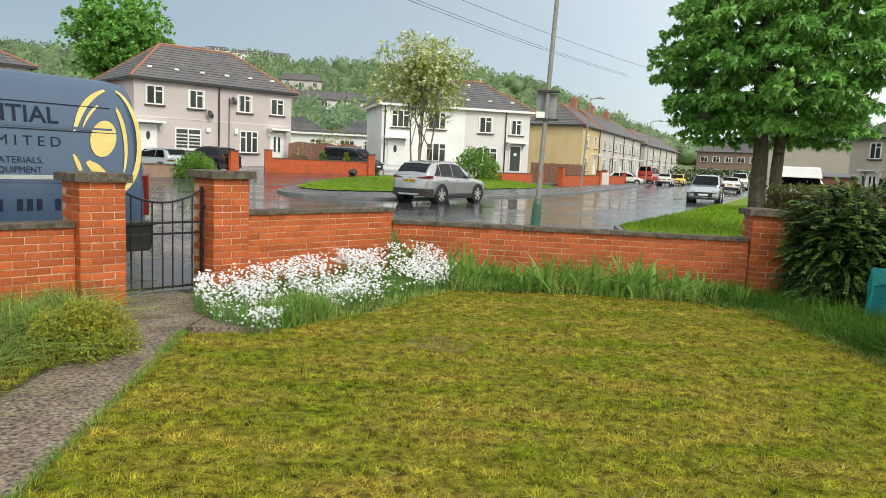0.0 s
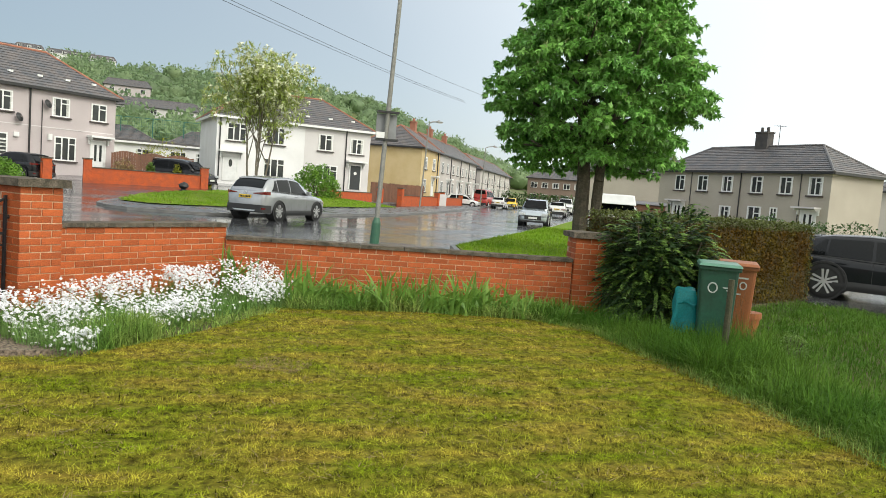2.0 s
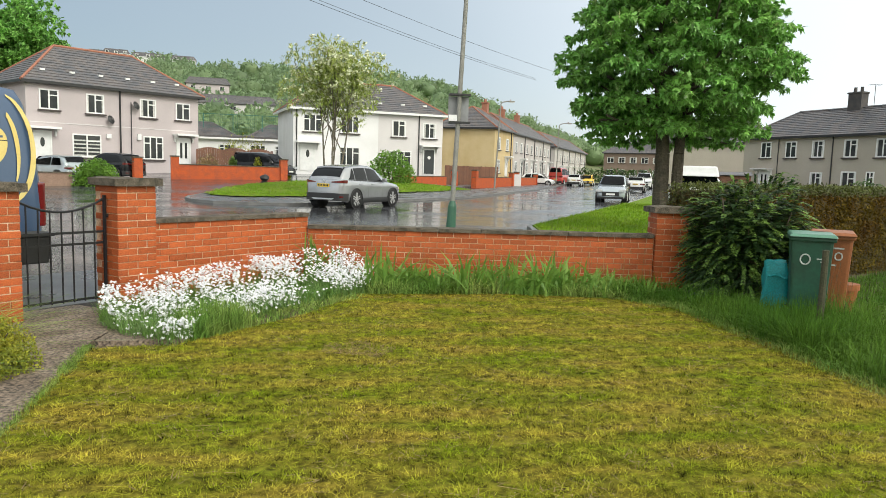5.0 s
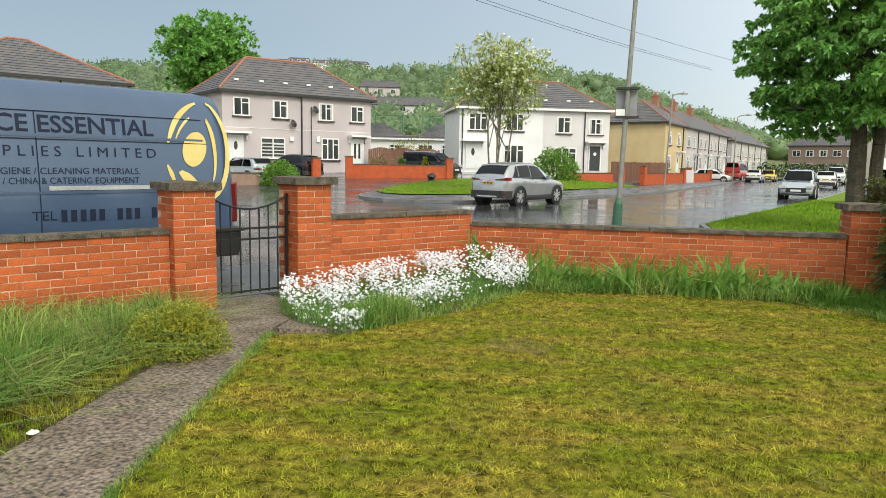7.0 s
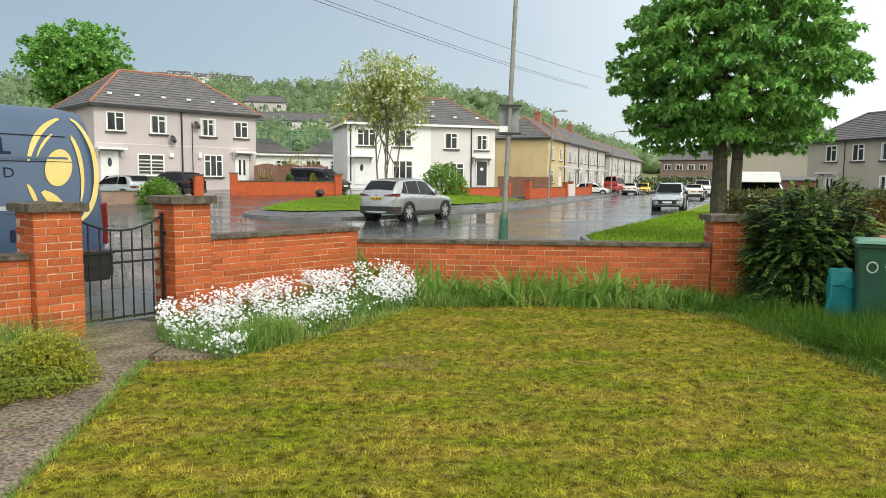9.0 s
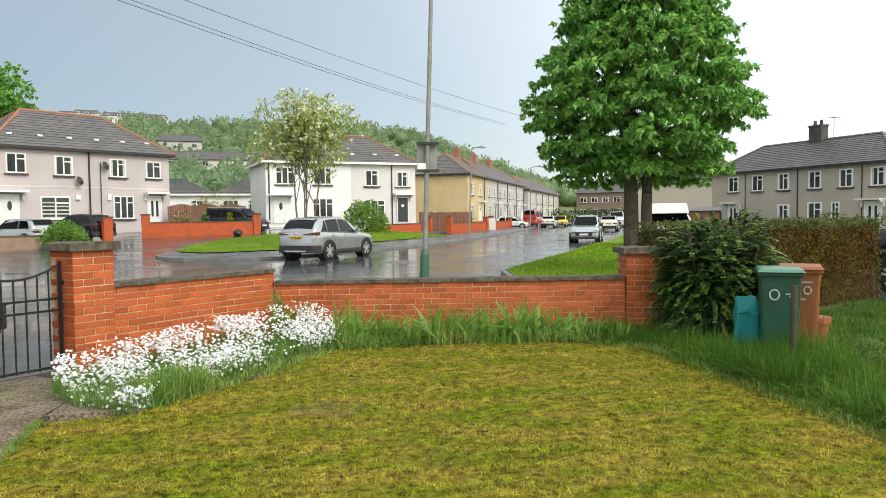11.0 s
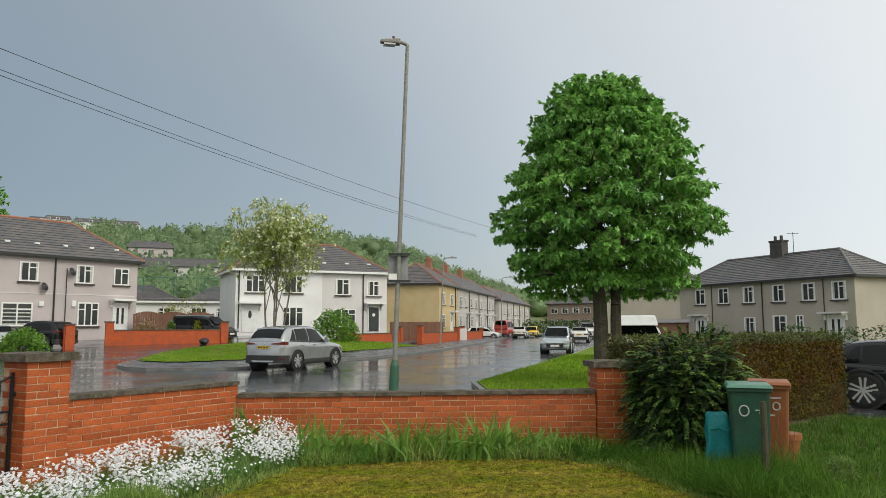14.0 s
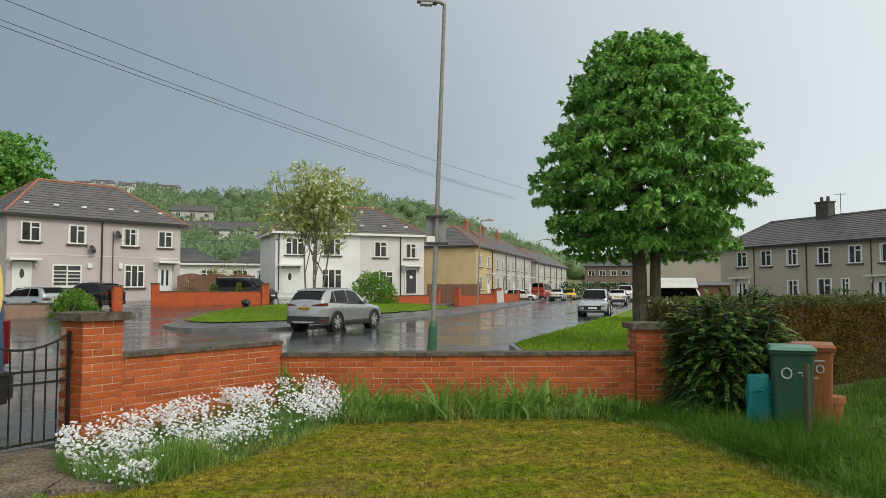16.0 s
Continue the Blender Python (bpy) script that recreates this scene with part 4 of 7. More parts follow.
    box(b, X(0.93), -W / 2 * 0.8, 0.24, X(1) + 0.01, W / 2 * 0.8, 0.36)
    part("front_bumper", b, TRIM, v, bevel=0.02)
    b = bmesh.new()
    box(b, c1 - 0.16, -hr * 0.9, H - 0.045, c1 + 0.25, hr * 0.9, H - 0.005)
    part("roof_spoiler", b, paint, v, bevel=0.012)
    for s in (-1, 1):
        b = bmesh.new()
        tube(b, (c1 + 0.1, s * hr * 0.96, H + 0.01), (c2 - 0.1, s * hr * 0.96, H + 0.01), 0.018, n=6)
        part("roof_rail", b, SILVER_VINYL, v)
    return v


def crossover(name, m, label, paint, k_h=1.0):
    """A rounded five-door car along +x (front), resting on z = 0; k_h scales the height of its body."""
    v = thing(name, m, label, "car", "parked cars")
    L = 4.43
    X0 = -L / 2
    ip = lambda x, tab, j: float(np.interp(x, [q[0] for q in tab], [q[j] for q in tab]))
    # station: distance from the tail, half width, top, bottom
    low = [(0.0, 0.66, 0.92, 0.40), (0.05, 0.76, 1.02, 0.34), (0.14, 0.84, 1.07, 0.28), (0.35, 0.905, 1.08, 0.24), (0.9, 0.925, 1.06, 0.22), (1.8, 0.925, 1.02, 0.21), (2.7, 0.925, 0.99, 0.21), (3.2, 0.915, 0.985, 0.22),
           (3.6, 0.905, 0.95, 0.23), (4.0, 0.87, 0.89, 0.25), (4.25, 0.80, 0.80, 0.28), (4.38, 0.68, 0.68, 0.34), (4.43, 0.56, 0.58, 0.38)]
    # station: distance from the tail, half width at the belt, half width at the roof, roof height
    cab = [(0.07, 0.70, 0.66, 1.08), (0.16, 0.76, 0.66, 1.20), (0.36, 0.82, 0.655, 1.41), (0.56, 0.84, 0.65, 1.52), (0.9, 0.86, 0.65, 1.575), (1.5, 0.87, 0.66, 1.61), (2.0, 0.87, 0.66, 1.595), (2.35, 0.865, 0.65, 1.535),
           (2.7, 0.86, 0.66, 1.37), (3.0, 0.85, 0.70, 1.18), (3.28, 0.83, 0.78, 0.99)]
    low = [(x, w, zt * k_h, zb) for x, w, zt, zb in low]
    cab = [(x, wb, wr, zr * k_h) for x, wb, wr, zr in cab]
    xs = sorted(set([q[0] for q in low] + [0.02, 0.09, 0.22, 0.55, 1.3, 2.25, 2.95, 3.4, 3.8, 4.13, 4.32]))
    rings = []
    for x in xs:
        w, zt, zb = ip(x, low, 1), ip(x, low, 2), ip(x, low, 3)
        h = zt - zb
        half = [(w * 0.86, zb), (w * 0.965, zb + h * 0.10), (w * 0.99, zb + h * 0.32), (w * 0.978, zb + h * 0.50), (w * 1.0, zb + h * 0.72), (w * 0.985, zb + h * 0.88), (w * 0.94, zb + h * 0.97), (w * 0.82, zt + 0.004), (w * 0.4, zt + 0.022)]
        rings.append([(X0 + x, -y, z) for y, z in half] + [(X0 + x, y, z) for y, z in half[::-1]])
    b = bmesh.new()
    loft(b, rings)
    part("body", b, paint, v, smooth=True)

    def wall(x, k, s, off=0.0):
        wb, wr, zr, zb = ip(x, cab, 1), ip(x, cab, 2), ip(x, cab, 3), ip(x, low, 2) - 0.03
        return (X0 + x, s * (wb + (wr - wb) * k + 0.03 * math.sin(math.pi * k) + off), zb + (zr - zb) * k)

    def roof(x, u, off=0.0):
        return (X0 + x, u * ip(x, cab, 2), ip(x, cab, 3) + 0.035 * (1 - u * u) + off)
    cx = sorted(set([q[0] for q in cab] + [0.26, 0.46, 0.72, 1.2, 1.75, 2.2, 2.52, 2.85, 3.14]))
    b = bmesh.new()
    loft(b, [[wall(x, k, -1) for k in (0, 0.25, 0.5, 0.75, 0.93)] + [roof(x, u) for u in (-0.93, -0.5, 0, 0.5, 0.93)] + [wall(x, k, 1) for k in (0.93, 0.75, 0.5, 0.25, 0)] for x in cx])
    cabin_ob = part("cabin", b, paint, v, smooth=True)

    def skin(nm, fn, nu, nv, material, parent=v, label=""):
        """A thin curved panel from a function of two fractions."""
        b = bmesh.new()
        g = [[b.verts.new(fn(i / nu, j / nv)) for j in range(nv + 1)] for i in range(nu + 1)]
        for i in range(nu):
            for j in range(nv):
                b.faces.new((g[i][j], g[i + 1][j], g[i + 1][j + 1], g[i][j + 1]))
        return part(nm, b, material, parent, label, smooth=True)
    for s in (-1, 1):
        for x0, x3, x1, x2 in ((0.42, 0.78, 0.74, 0.80), (0.83, 1.62, 0.85, 1.60), (1.68, 2.86, 1.66, 2.36)):
            skin("side_window", lambda a, k: wall((x0 + (x3 - x0) * a) * (1 - k) + (x1 + (x2 - x1) * a) * k, 0.10 + 0.76 * k, s, 0.010), 8, 4, CAR_GLASS)
        skin("window_trim", lambda a, k: wall(0.40 + 2.5 * a, 0.035 + 0.05 * k, s, 0.014), 14, 1, TRIM)
        skin("roof_rail", lambda a, k: (X0 + 0.62 + 1.6 * a, s * (ip(0.62 + 1.6 * a, cab, 2) * (0.90 + 0.05 * k)), ip(0.62 + 1.6 * a, cab, 3) + 0.035), 8, 1, SILVER_VINYL)
    skin("rear_window", lambda a, k: tuple(np.array(roof(0.13 + 0.36 * k, (2 * a - 1) * (0.96 - 0.06 * k), 0.012)) + np.array((-0.012, 0, 0))), 8, 5, CAR_GLASS)
    skin("windscreen", lambda a, k: tuple(np.array(roof(3.2 - 0.78 * k, (2 * a - 1) * (0.92 - 0.04 * k), 0.012)) + np.array((0.012, 0, 0))), 8, 5, CAR_GLASS)
    b = bmesh.new()
    for i in range(8):
        u0, u1 = -0.9 + 1.8 * i / 8, -0.9 + 1.8 * (i + 1) / 8
        p, q = Vector(roof(0.56, u0)), Vector(roof(0.56, u1))
        vs = [b.verts.new(k_) for k_ in (p + Vector((-0.17, 0, -0.008)), q + Vector((-0.17, 0, -0.008)), q + Vector((0.06, 0, 0.02)), p + Vector((0.06, 0, 0.02)), p + Vector((-0.16, 0, -0.05)), q + Vector((-0.16, 0, -0.05)))]
        b.faces.new(vs[:4])
        b.faces.new((vs[0], vs[1], vs[5], vs[4]))
    part("roof_spoiler", b, paint, v, smooth=True)

    def tail(y, z):
        """Distance of the tail's surface behind or before the tail line."""
        w = abs(y)
        return X0 + float(np.interp(w, [0, 0.66, 0.76, 0.84, 0.905, 0.925], [0, 0.0, 0.05, 0.14, 0.35, 0.9]))
    skin("rear_bumper", lambda a, k: (tail((2 * a - 1) * 0.9, 0) - 0.035 + 0.02 * k, (2 * a - 1) * 0.905, 0.30 + 0.27 * k), 24, 2, TRIM)
    skin("bumper_ledge", lambda a, k: (tail((2 * a - 1) * 0.86, 0) - 0.02 + 0.07 * k, (2 * a - 1) * 0.865, 0.572 + 0.004 * k), 20, 1, TRIM)
    skin("skid_plate", lambda a, k: (tail(0.4 * (2 * a - 1), 0) - 0.045, (2 * a - 1) * (0.40 + 0.10 * k), 0.34 + 0.05 * k), 8, 1, SILVER_VINYL, v, "silver skid plate")
    for s in (-1, 1):
        skin("tail_light", lambda a, k: (tail(0.34 + 0.54 * a, 0) - 0.012, s * (0.34 + 0.55 * a), 0.965 * k_h - 0.02 * a + (0.03 + 0.085 * a) * k), 10, 2, RED_LENS, v, "slim red tail light")
        skin("reflector", lambda a, k: (tail(0.72 + 0.1 * a, 0) - 0.045, s * (0.70 + 0.13 * a), 0.42 + 0.05 * k), 2, 1, RED_LENS)
        skin("sill_trim", lambda a, k: (X0 + 0.98 + 2.15 * a, s * (0.925 - 0.012 + 0.022 * math.sin(math.pi * k)), 0.21 + 0.19 * k), 8, 3, TRIM)
        for xd in (0.82, 1.65, 2.72):
            skin("door_seam", lambda a, k: (X0 + xd + 0.010 * a + (0.12 * (1 - k) if xd < 1 else 0.0), s * (0.9255 - 0.016 * k ** 3), 0.40 + 0.55 * k * k_h), 1, 4, TRIM)
        for xh in (1.0, 1.86):
            b = bmesh.new()
            y0, y1 = sorted((s * 0.90, s * 0.945))
            box(b, X0 + xh, y0, 0.90 * k_h, X0 + xh + 0.2, y1, 0.90 * k_h + 0.03)
            part("door_handle", b, paint, v, bevel=0.008)
        b = bmesh.new()
        y0, y1 = sorted((s * 0.88, s * 1.07))
        box(b, X0 + 2.70, y0, 0.99 * k_h, X0 + 2.84, y1, 0.99 * k_h + 0.15)
        part("mirror", b, paint, v, bevel=0.04)
        skin("headlight", lambda a, k: (X0 + 4.06 + 0.26 * a, s * (0.885 - 0.10 * a - 0.04 * k), 0.70 * k_h + 0.09 * k - 0.02 * a), 5, 2, CLEAR_LENS)
        for xw in (0.83, 3.53):
            r = 0.355
            b = bmesh.new()
            tube(b, (X0 + xw, s * 0.60, r), (X0 + xw, s * 0.922, r), r * 1.10, n=26)
            arch = part("wheel_housing", b, TRIM, v)
            b = bmesh.new()
            for i in range(15):
                a0, a1 = math.pi * (-0.12 + 1.24 * i / 15), math.pi * (-0.12 + 1.24 * (i + 1) / 15)
                pr = [[b.verts.new((X0 + xw + math.cos(a) * q, s * yy, r + math.sin(a) * q)) for q, yy in ((r * 1.07, 0.92), (r * 1.08, 0.944), (r * 1.17, 0.940), (r * 1.19, 0.918))] for a in (a0, a1)]
                for i_ in range(3):
                    b.faces.new((pr[0][i_], pr[0][i_ + 1], pr[1][i_ + 1], pr[1][i_]))
            part("arch_trim", b, TRIM, arch)
            b = bmesh.new()
            prof = [(0.70, 0.735), (0.95, 0.735), (1.0, 0.76), (1.0, 0.905), (0.95, 0.932), (0.72, 0.925)]
            n_ = 30
            g = [[b.verts.new((X0 + xw + math.cos(2 * math.pi * i / n_) * r * q, s * yy, r + math.sin(2 * math.pi * i / n_) * r * q)) for q, yy in prof] for i in range(n_)]
            for i in range(n_):
                for j in range(len(prof) - 1):
                    b.faces.new((g[i][j], g[i][j + 1], g[(i + 1) % n_][j + 1], g[(i + 1) % n_][j]))
            tyre = part("tyre", b, TYRE, v, smooth=True)
            b = bmesh.new()
            tube(b, (X0 + xw, s * 0.80, r), (X0 + xw, s * 0.86, r), r * 0.72, n=24)
            part("brake_disc", b, TRIM, tyre)
            b = bmesh.new()
            for q in range(5):
                a = 2 * math.pi * q / 5 + 0.3
                d1, d2 = Vector((math.cos(a), 0, math.sin(a))), Vector((-math.sin(a), 0, math.cos(a)))
                c = Vector((X0 + xw, s * 0.925, r))
                for o in (-1, 1):
                    pts = [c + d1 * r * 0.10 + d2 * r * 0.02 * o, c + d1 * r * 0.70 + d2 * r * 0.07 * o, c + d1 * r * 0.70 + d2 * r * 0.20 * o, c + d1 * r * 0.12 + d2 * r * 0.13 * o]
                    bk = [p_ - Vector((0, s * 0.03, 0)) for p_ in pts]
                    f0, f1 = [b.verts.new(p_) for p_ in pts], [b.verts.new(p_) for p_ in bk]
                    b.faces.new(f0)
                    for i_ in range(4):
                        b.faces.new((f0[i_], f0[(i_ + 1) % 4], f1[(i_ + 1) % 4], f1[i_]))
            tube(b, (X0 + xw, s * 0.89, r), (X0 + xw, s * 0.935, r), r * 0.15, n=12)
            part("rim", b, RIM, tyre, "silver five-spoke alloy rim")
    b = bmesh.new()
    box(b, X0 - 0.022, -0.26, 0.80 * k_h, X0 - 0.008, 0.26, 0.80 * k_h + 0.115)
    pl = part("number_plate", b, PLATE_YELLOW, v, "yellow rear number plate")
    for i in range(7):
        b = bmesh.new()
        x_ = -0.215 + 0.062 * i + (0.02 if i > 3 else 0)
        box(b, X0 - 0.026, x_, 0.80 * k_h + 0.025, X0 - 0.0215, x_ + 0.04, 0.80 * k_h + 0.09)
        part("plate_bar", b, TRIM, pl)
    b = bmesh.new()
    tube(b, (X0 - 0.012, 0, 1.0 * k_h), (X0 + 0.03, 0, 1.0 * k_h), 0.05, n=16)
    part("badge", b, SILVER_VINYL, v)
    skin("grille", lambda a, k: (X0 + 4.40 + 0.035 * math.sin(math.pi * a), (2 * a - 1) * 0.5, 0.42 + 0.22 * k), 6, 1, TRIM)
    return v


def park(x, y, heading, scale=1.0, z=None):
    """Heading in degrees clockwise from +y for the vehicle's front."""
    return pose(x, y, gz(x, y) if z is None else z, 0, 0, 90 - heading) @ Matrix.Scale(scale, 4)


crossover("suv", park(-0.10, 29.42, 32.5, 1.03, 0.0), "metallic silver crossover parked at the kerb", CAR_SILVER)
vehicle("compact_suv", park(15.0, 41.0, 204, 0.95, 0.0), "pale silver car facing up the wet road", CAR_PALEBLUE, H=1.64, deck=((0, 0.62), (0.03, 0.95), (0.2, 1.0), (0.66, 1.02), (0.74, 1.0), (0.93, 0.86), (1, 0.5)), cabin=(0.03, 0.14, 0.52, 0.74))
SALOON = dict(L=4.2, W=1.76, H=1.45, deck=((0, 0.6), (0.03, 0.88), (0.2, 0.92), (0.68, 0.92), (0.72, 0.9), (0.95, 0.74), (1, 0.48)), r=0.31)
vehicle("hatchback", park(26.2, 65.5, 24, 1.0, 0.0), "white hatchback parked along the road", CAR_WHITE, **SALOON)
vehicle("hatchback", park(27.2, 87.9, 24, 1.0, 0.0), "white hatchback parked far along the road", CAR_WHITE, **SALOON)
vehicle("hatchback", park(31.0, 95.0, 204, 1.0, 0.0), "dull yellow hatchback far along the road", PLATE_YELLOW, **SALOON)
crossover("hatchback", park(12.62, 12.12, 138, 1.02, 0.0), "glossy black fastback car parked beyond the clipped hedge", CAR_BLACK, 0.81)
vehicle("hatchback", park(-17.6, 44.3, -60, 1.0), "pale silver hatchback on a drive", CAR_PALEBLUE, **SALOON)
crossover("suv", park(-15.3, 46.6, -62, 1.0), "black crossover parked on a drive", CAR_BLACK)
vehicle("people_carrier", park(-6.6, 52.3, 118, 0.95), "dark grey people carrier behind the front wall", CAR_BLACK, L=4.6, H=1.85, deck=((0, 0.7), (0.02, 1.1), (0.2, 1.12), (0.7, 1.12), (0.8, 1.08), (0.96, 0.95), (1, 0.55)), cabin=(0.0, 0.03, 0.6, 0.8))
vehicle("hatchback", park(21.2, 83.4, 110, 1.0), "white hatchback on a drive", CAR_WHITE, **SALOON)
VANNY = dict(L=5.2, W=1.95, H=2.3, deck=((0, 0.7), (0.01, 1.25), (0.2, 1.28), (0.7, 1.28), (0.8, 1.22), (0.97, 1.0), (1, 0.6)), cabin=(0.0, 0.01, 0.66, 0.84), category="van", r=0.35)
vehicle("van", park(34.3, 83.3, 204, 1.0, 0.0), "white van parked along the road", CAR_WHITE, **dict(VANNY, H=1.9))
vehicle("van", park(27.0, 94.2, 30, 1.0), "red van parked by a front wall", CAR_RED, **VANNY)
camper = vehicle("camper_van", park(15.15, 31.0, 25, 1.12, 0.0), "white high-roofed van parked behind the hedge", CAR_WHITE, category="van", L=4.8, W=2.1, H=1.50, r=0.35, clad=False, cabin=(0.0, 0.01, 0.66, 0.84),
                 deck=((0, 0.6), (0.01, 0.98), (0.2, 1.0), (0.7, 1.0), (0.8, 0.96), (0.97, 0.85), (1, 0.55)))
b = bmesh.new()
vs = box(b, -2.34, -0.82, 1.44, 0.95, 0.82, 1.84)
for q in vs[4:]:
    q.co.y *= 0.88
    q.co.x = q.co.x * 0.93 - 0.05
part("high_roof", b, CAR_WHITE, camper, bevel=0.06)


def cargo_van():
    """A long high-roofed panel van with lettering on its flank, rear to the right."""
    rear = Vector((-3.92, 9.38, 0))
    d = Vector((0.60, 0.80, 0)).normalized()
    v = thing("panel_van", facing(rear.x - d.x * 5.9, rear.y - d.y * 5.9, 0.0, d.x, d.y), "blue-grey high-roofed panel van with gold rings and dark lettering", "van")
    L, H, W = 5.9, 2.47, 2.0
    # local x towards the rear, the lettered flank at y = 0, body behind it
    half = [(0.05, 0.30), (0.0, 0.45), (-0.03, 0.95), (-0.015, 1.35), (0.05, 1.95), (0.12, 2.30), (0.23, 2.42), (0.5, H)]
    prof = half + [(W - y, z) for y, z in half[::-1]]
    b = bmesh.new()
    rings = []
    for x, k in ((0.9, 1), (1.5, 1), (2.8, 1), (4.2, 1), (5.35, 1), (5.7, 0.995), (5.84, 0.985), (L, 0.93)):
        rings.append([(x - (0.10 * max(0, z - 1.2) if x > 5.6 else 0), 1 + (y - 1) * k, 1.3 + (z - 1.3) * (k if k < 0.99 else 1)) for y, z in prof])
    loft(b, rings)
    part("body", b, VAN_BLUE, v, smooth=True)
    b = bmesh.new()
    rings = [[(x, 1 + (y - 1) * 0.97, min(z, top) if z > 0.9 else z) for y, z in prof] for x, top in ((-0.75, 1.0), (-0.3, 1.25), (0.15, 1.9), (0.55, 2.4), (0.9, H))]
    loft(b, rings)
    part("cab", b, VAN_BLUE, v, smooth=True)

    def flank(z):
        for (y0, z0), (y1, z1) in zip(half, half[1:]):
            if z0 <= z <= z1:
                return y0 + (y1 - y0) * (z - z0) / (z1 - z0)
        return 0.0
    # seams and rubbing strips
    for z, t, mm, nm, x0, x1 in ((2.10, 0.008, NAVY, "seam", 0.9, 5.45), (1.79, 0.010, NAVY, "seam", 0.9, 5.5), (1.83, 0.035, VAN_BLUE, "rib", 0.9, 5.45), (1.19, 0.03, VAN_BLUE, "rub_rail", 0.9, 5.65), (1.24, 0.05, SILVER_VINYL, "door_rail", 3.55, 4.95)):
        b = bmesh.new()
        box(b, x0, flank(z) - 0.012, z - t / 2, x1, flank(z) + 0.02, z + t / 2)
        part(nm, b, mm, v)
    for x in (3.45, 1.9):
        b = bmesh.new()
        for z0, z1 in ((0.5, 0.95), (0.95, 1.35), (1.35, 1.95), (1.95, 2.1)):
            vs = [b.verts.new(p) for p in ((x, flank(z0) - 0.006, z0), (x + 0.012, flank(z0) - 0.006, z0), (x + 0.012, flank(z1) - 0.006, z1), (x, flank(z1) - 0.006, z1))]
            b.faces.new(vs)
        part("door_seam", b, NAVY, v)
    for s in (0.0,):
        b = bmesh.new()
        box(b, L - 0.16, 0.0, 0.75, L + 0.035, 0.16, 1.30)
        part("tail_light", b, RED_LENS, v, "tall red tail light", bevel=0.03)
        b = bmesh.new()
        box(b, L - 0.02, 0.10, 0.95, L + 0.045, 0.15, 1.2)
        part("lens", b, CLEAR_LENS, v)
    b = bmesh.new()
    box(b, L - 0.15, 0.02, 0.32, L + 0.10, W - 0.02, 0.62)
    part("rear_bumper", b, TRIM, v, bevel=0.03)
    for x in (0.1, 4.55):
        for y0, y1 in ((-0.01, 0.24), (W - 0.24, W + 0.01)):
            b = bmesh.new()
            tube(b, (x, y0, 0.35), (x, y1, 0.35), 0.35, n=28)
            ty = part("tyre", b, TYRE, v)
            b = bmesh.new()
            tube(b, (x, y0 - 0.006, 0.35), (x, y1 + 0.006, 0.35), 0.2, n=20)
            part("rim", b, RIM, ty)
    # lettering and rings
    def letters(txt, x, z, size, width, material, bold=0.0):
        c = bpy.data.curves.new("lettering", "FONT")
        c.body, c.size, c.align_x, c.offset, c.resolution_u = txt, size, "RIGHT", bold, 3
        tmp = bpy.data.objects.new("lettering", c)
        scene.collection.objects.link(tmp)
        dg = bpy.context.evaluated_depsgraph_get()
        me = bpy.data.meshes.new_from_object(tmp.evaluated_get(dg))
        bpy.data.objects.remove(tmp)
        xs = [q.co.x for q in me.vertices]
        k = width / max(1e-6, max(xs) - min(xs))
        for q in me.vertices:
            zz = z + q.co.y
            q.co = Vector((x + q.co.x * k, flank(zz) - 0.007, zz))
        me.materials.clear()
        me.materials.append(material)
        ob = new("lettering", me)
        ob.parent = v
        return ob
    letters("ACE ESSENTIAL", 4.80, 1.87, 0.27, 1.95, NAVY, 0.004)
    letters("S U P P L I E S   L I M I T E D", 4.82, 1.60, 0.165, 2.15, NAVY)
    letters("SUPPLIERS OF HYGIENE / CLEANING MATERIALS,", 4.60, 1.40, 0.105, 2.35, NAVY)
    letters("GLASSWARE / CHINA & CATERING EQUIPMENT", 4.58, 1.29, 0.105, 2.05, NAVY)
    letters("TEL", 3.62, 0.88, 0.15, 0.26, NAVY)
    for i in range(3, 14):
        if i in (8, 12):
            continue
        b = bmesh.new()
        x = 3.35 + 0.105 * i
        box(b, x, flank(0.93) - 0.010, 0.86, x + 0.06, flank(0.93) - 0.002, 0.99)
        part("bar", b, NAVY, v)

    def arc(cx, cz, rx, rz, a0, a1, w0, w1):
        b = bmesh.new()
        n = 24
        prev = None
        for i in range(n + 1):
            k = i / n
            a = radians(a0 + (a1 - a0) * k)
            w = (w0 + (w1 - w0) * k) * math.sin(math.pi * min(1, max(0.06, k * 0.94 + 0.03))) ** 0.5
            row = []
            for q in (1.0, 1.0 - w):
                x, z = cx + rx * q * math.cos(a), cz + rz * q * math.sin(a)
                row.append(b.verts.new((x, flank(max(0.5, min(2.41, z))) - 0.009, z)))
            if prev:
                b.faces.new((prev[0], row[0], row[1], prev[1]))
            prev = row
        part("gold_ring", b, GOLD, v)
    arc(5.50, 1.70, 0.54, 0.64, 100, 172, 0.10, 0.14)
    arc(5.50, 1.70, 0.44, 0.49, 118, 165, 0.09, 0.05)
    arc(5.47, 1.70, 0.36, 0.66, 76, -75, 0.12, 0.22)
    arc(5.44, 1.68, 0.20, 0.50, 64, -50, 0.30, 0.20)
    arc(5.47, 1.62, 0.54, 0.60, 190, 215, 0.10, 0.10)
    arc(5.47, 1.62, 0.42, 0.46, 205, 262, 0.34, 0.25)
    b = bmesh.new()
    pts = []
    for i in range(28):
        a = 2 * math.pi * i / 28
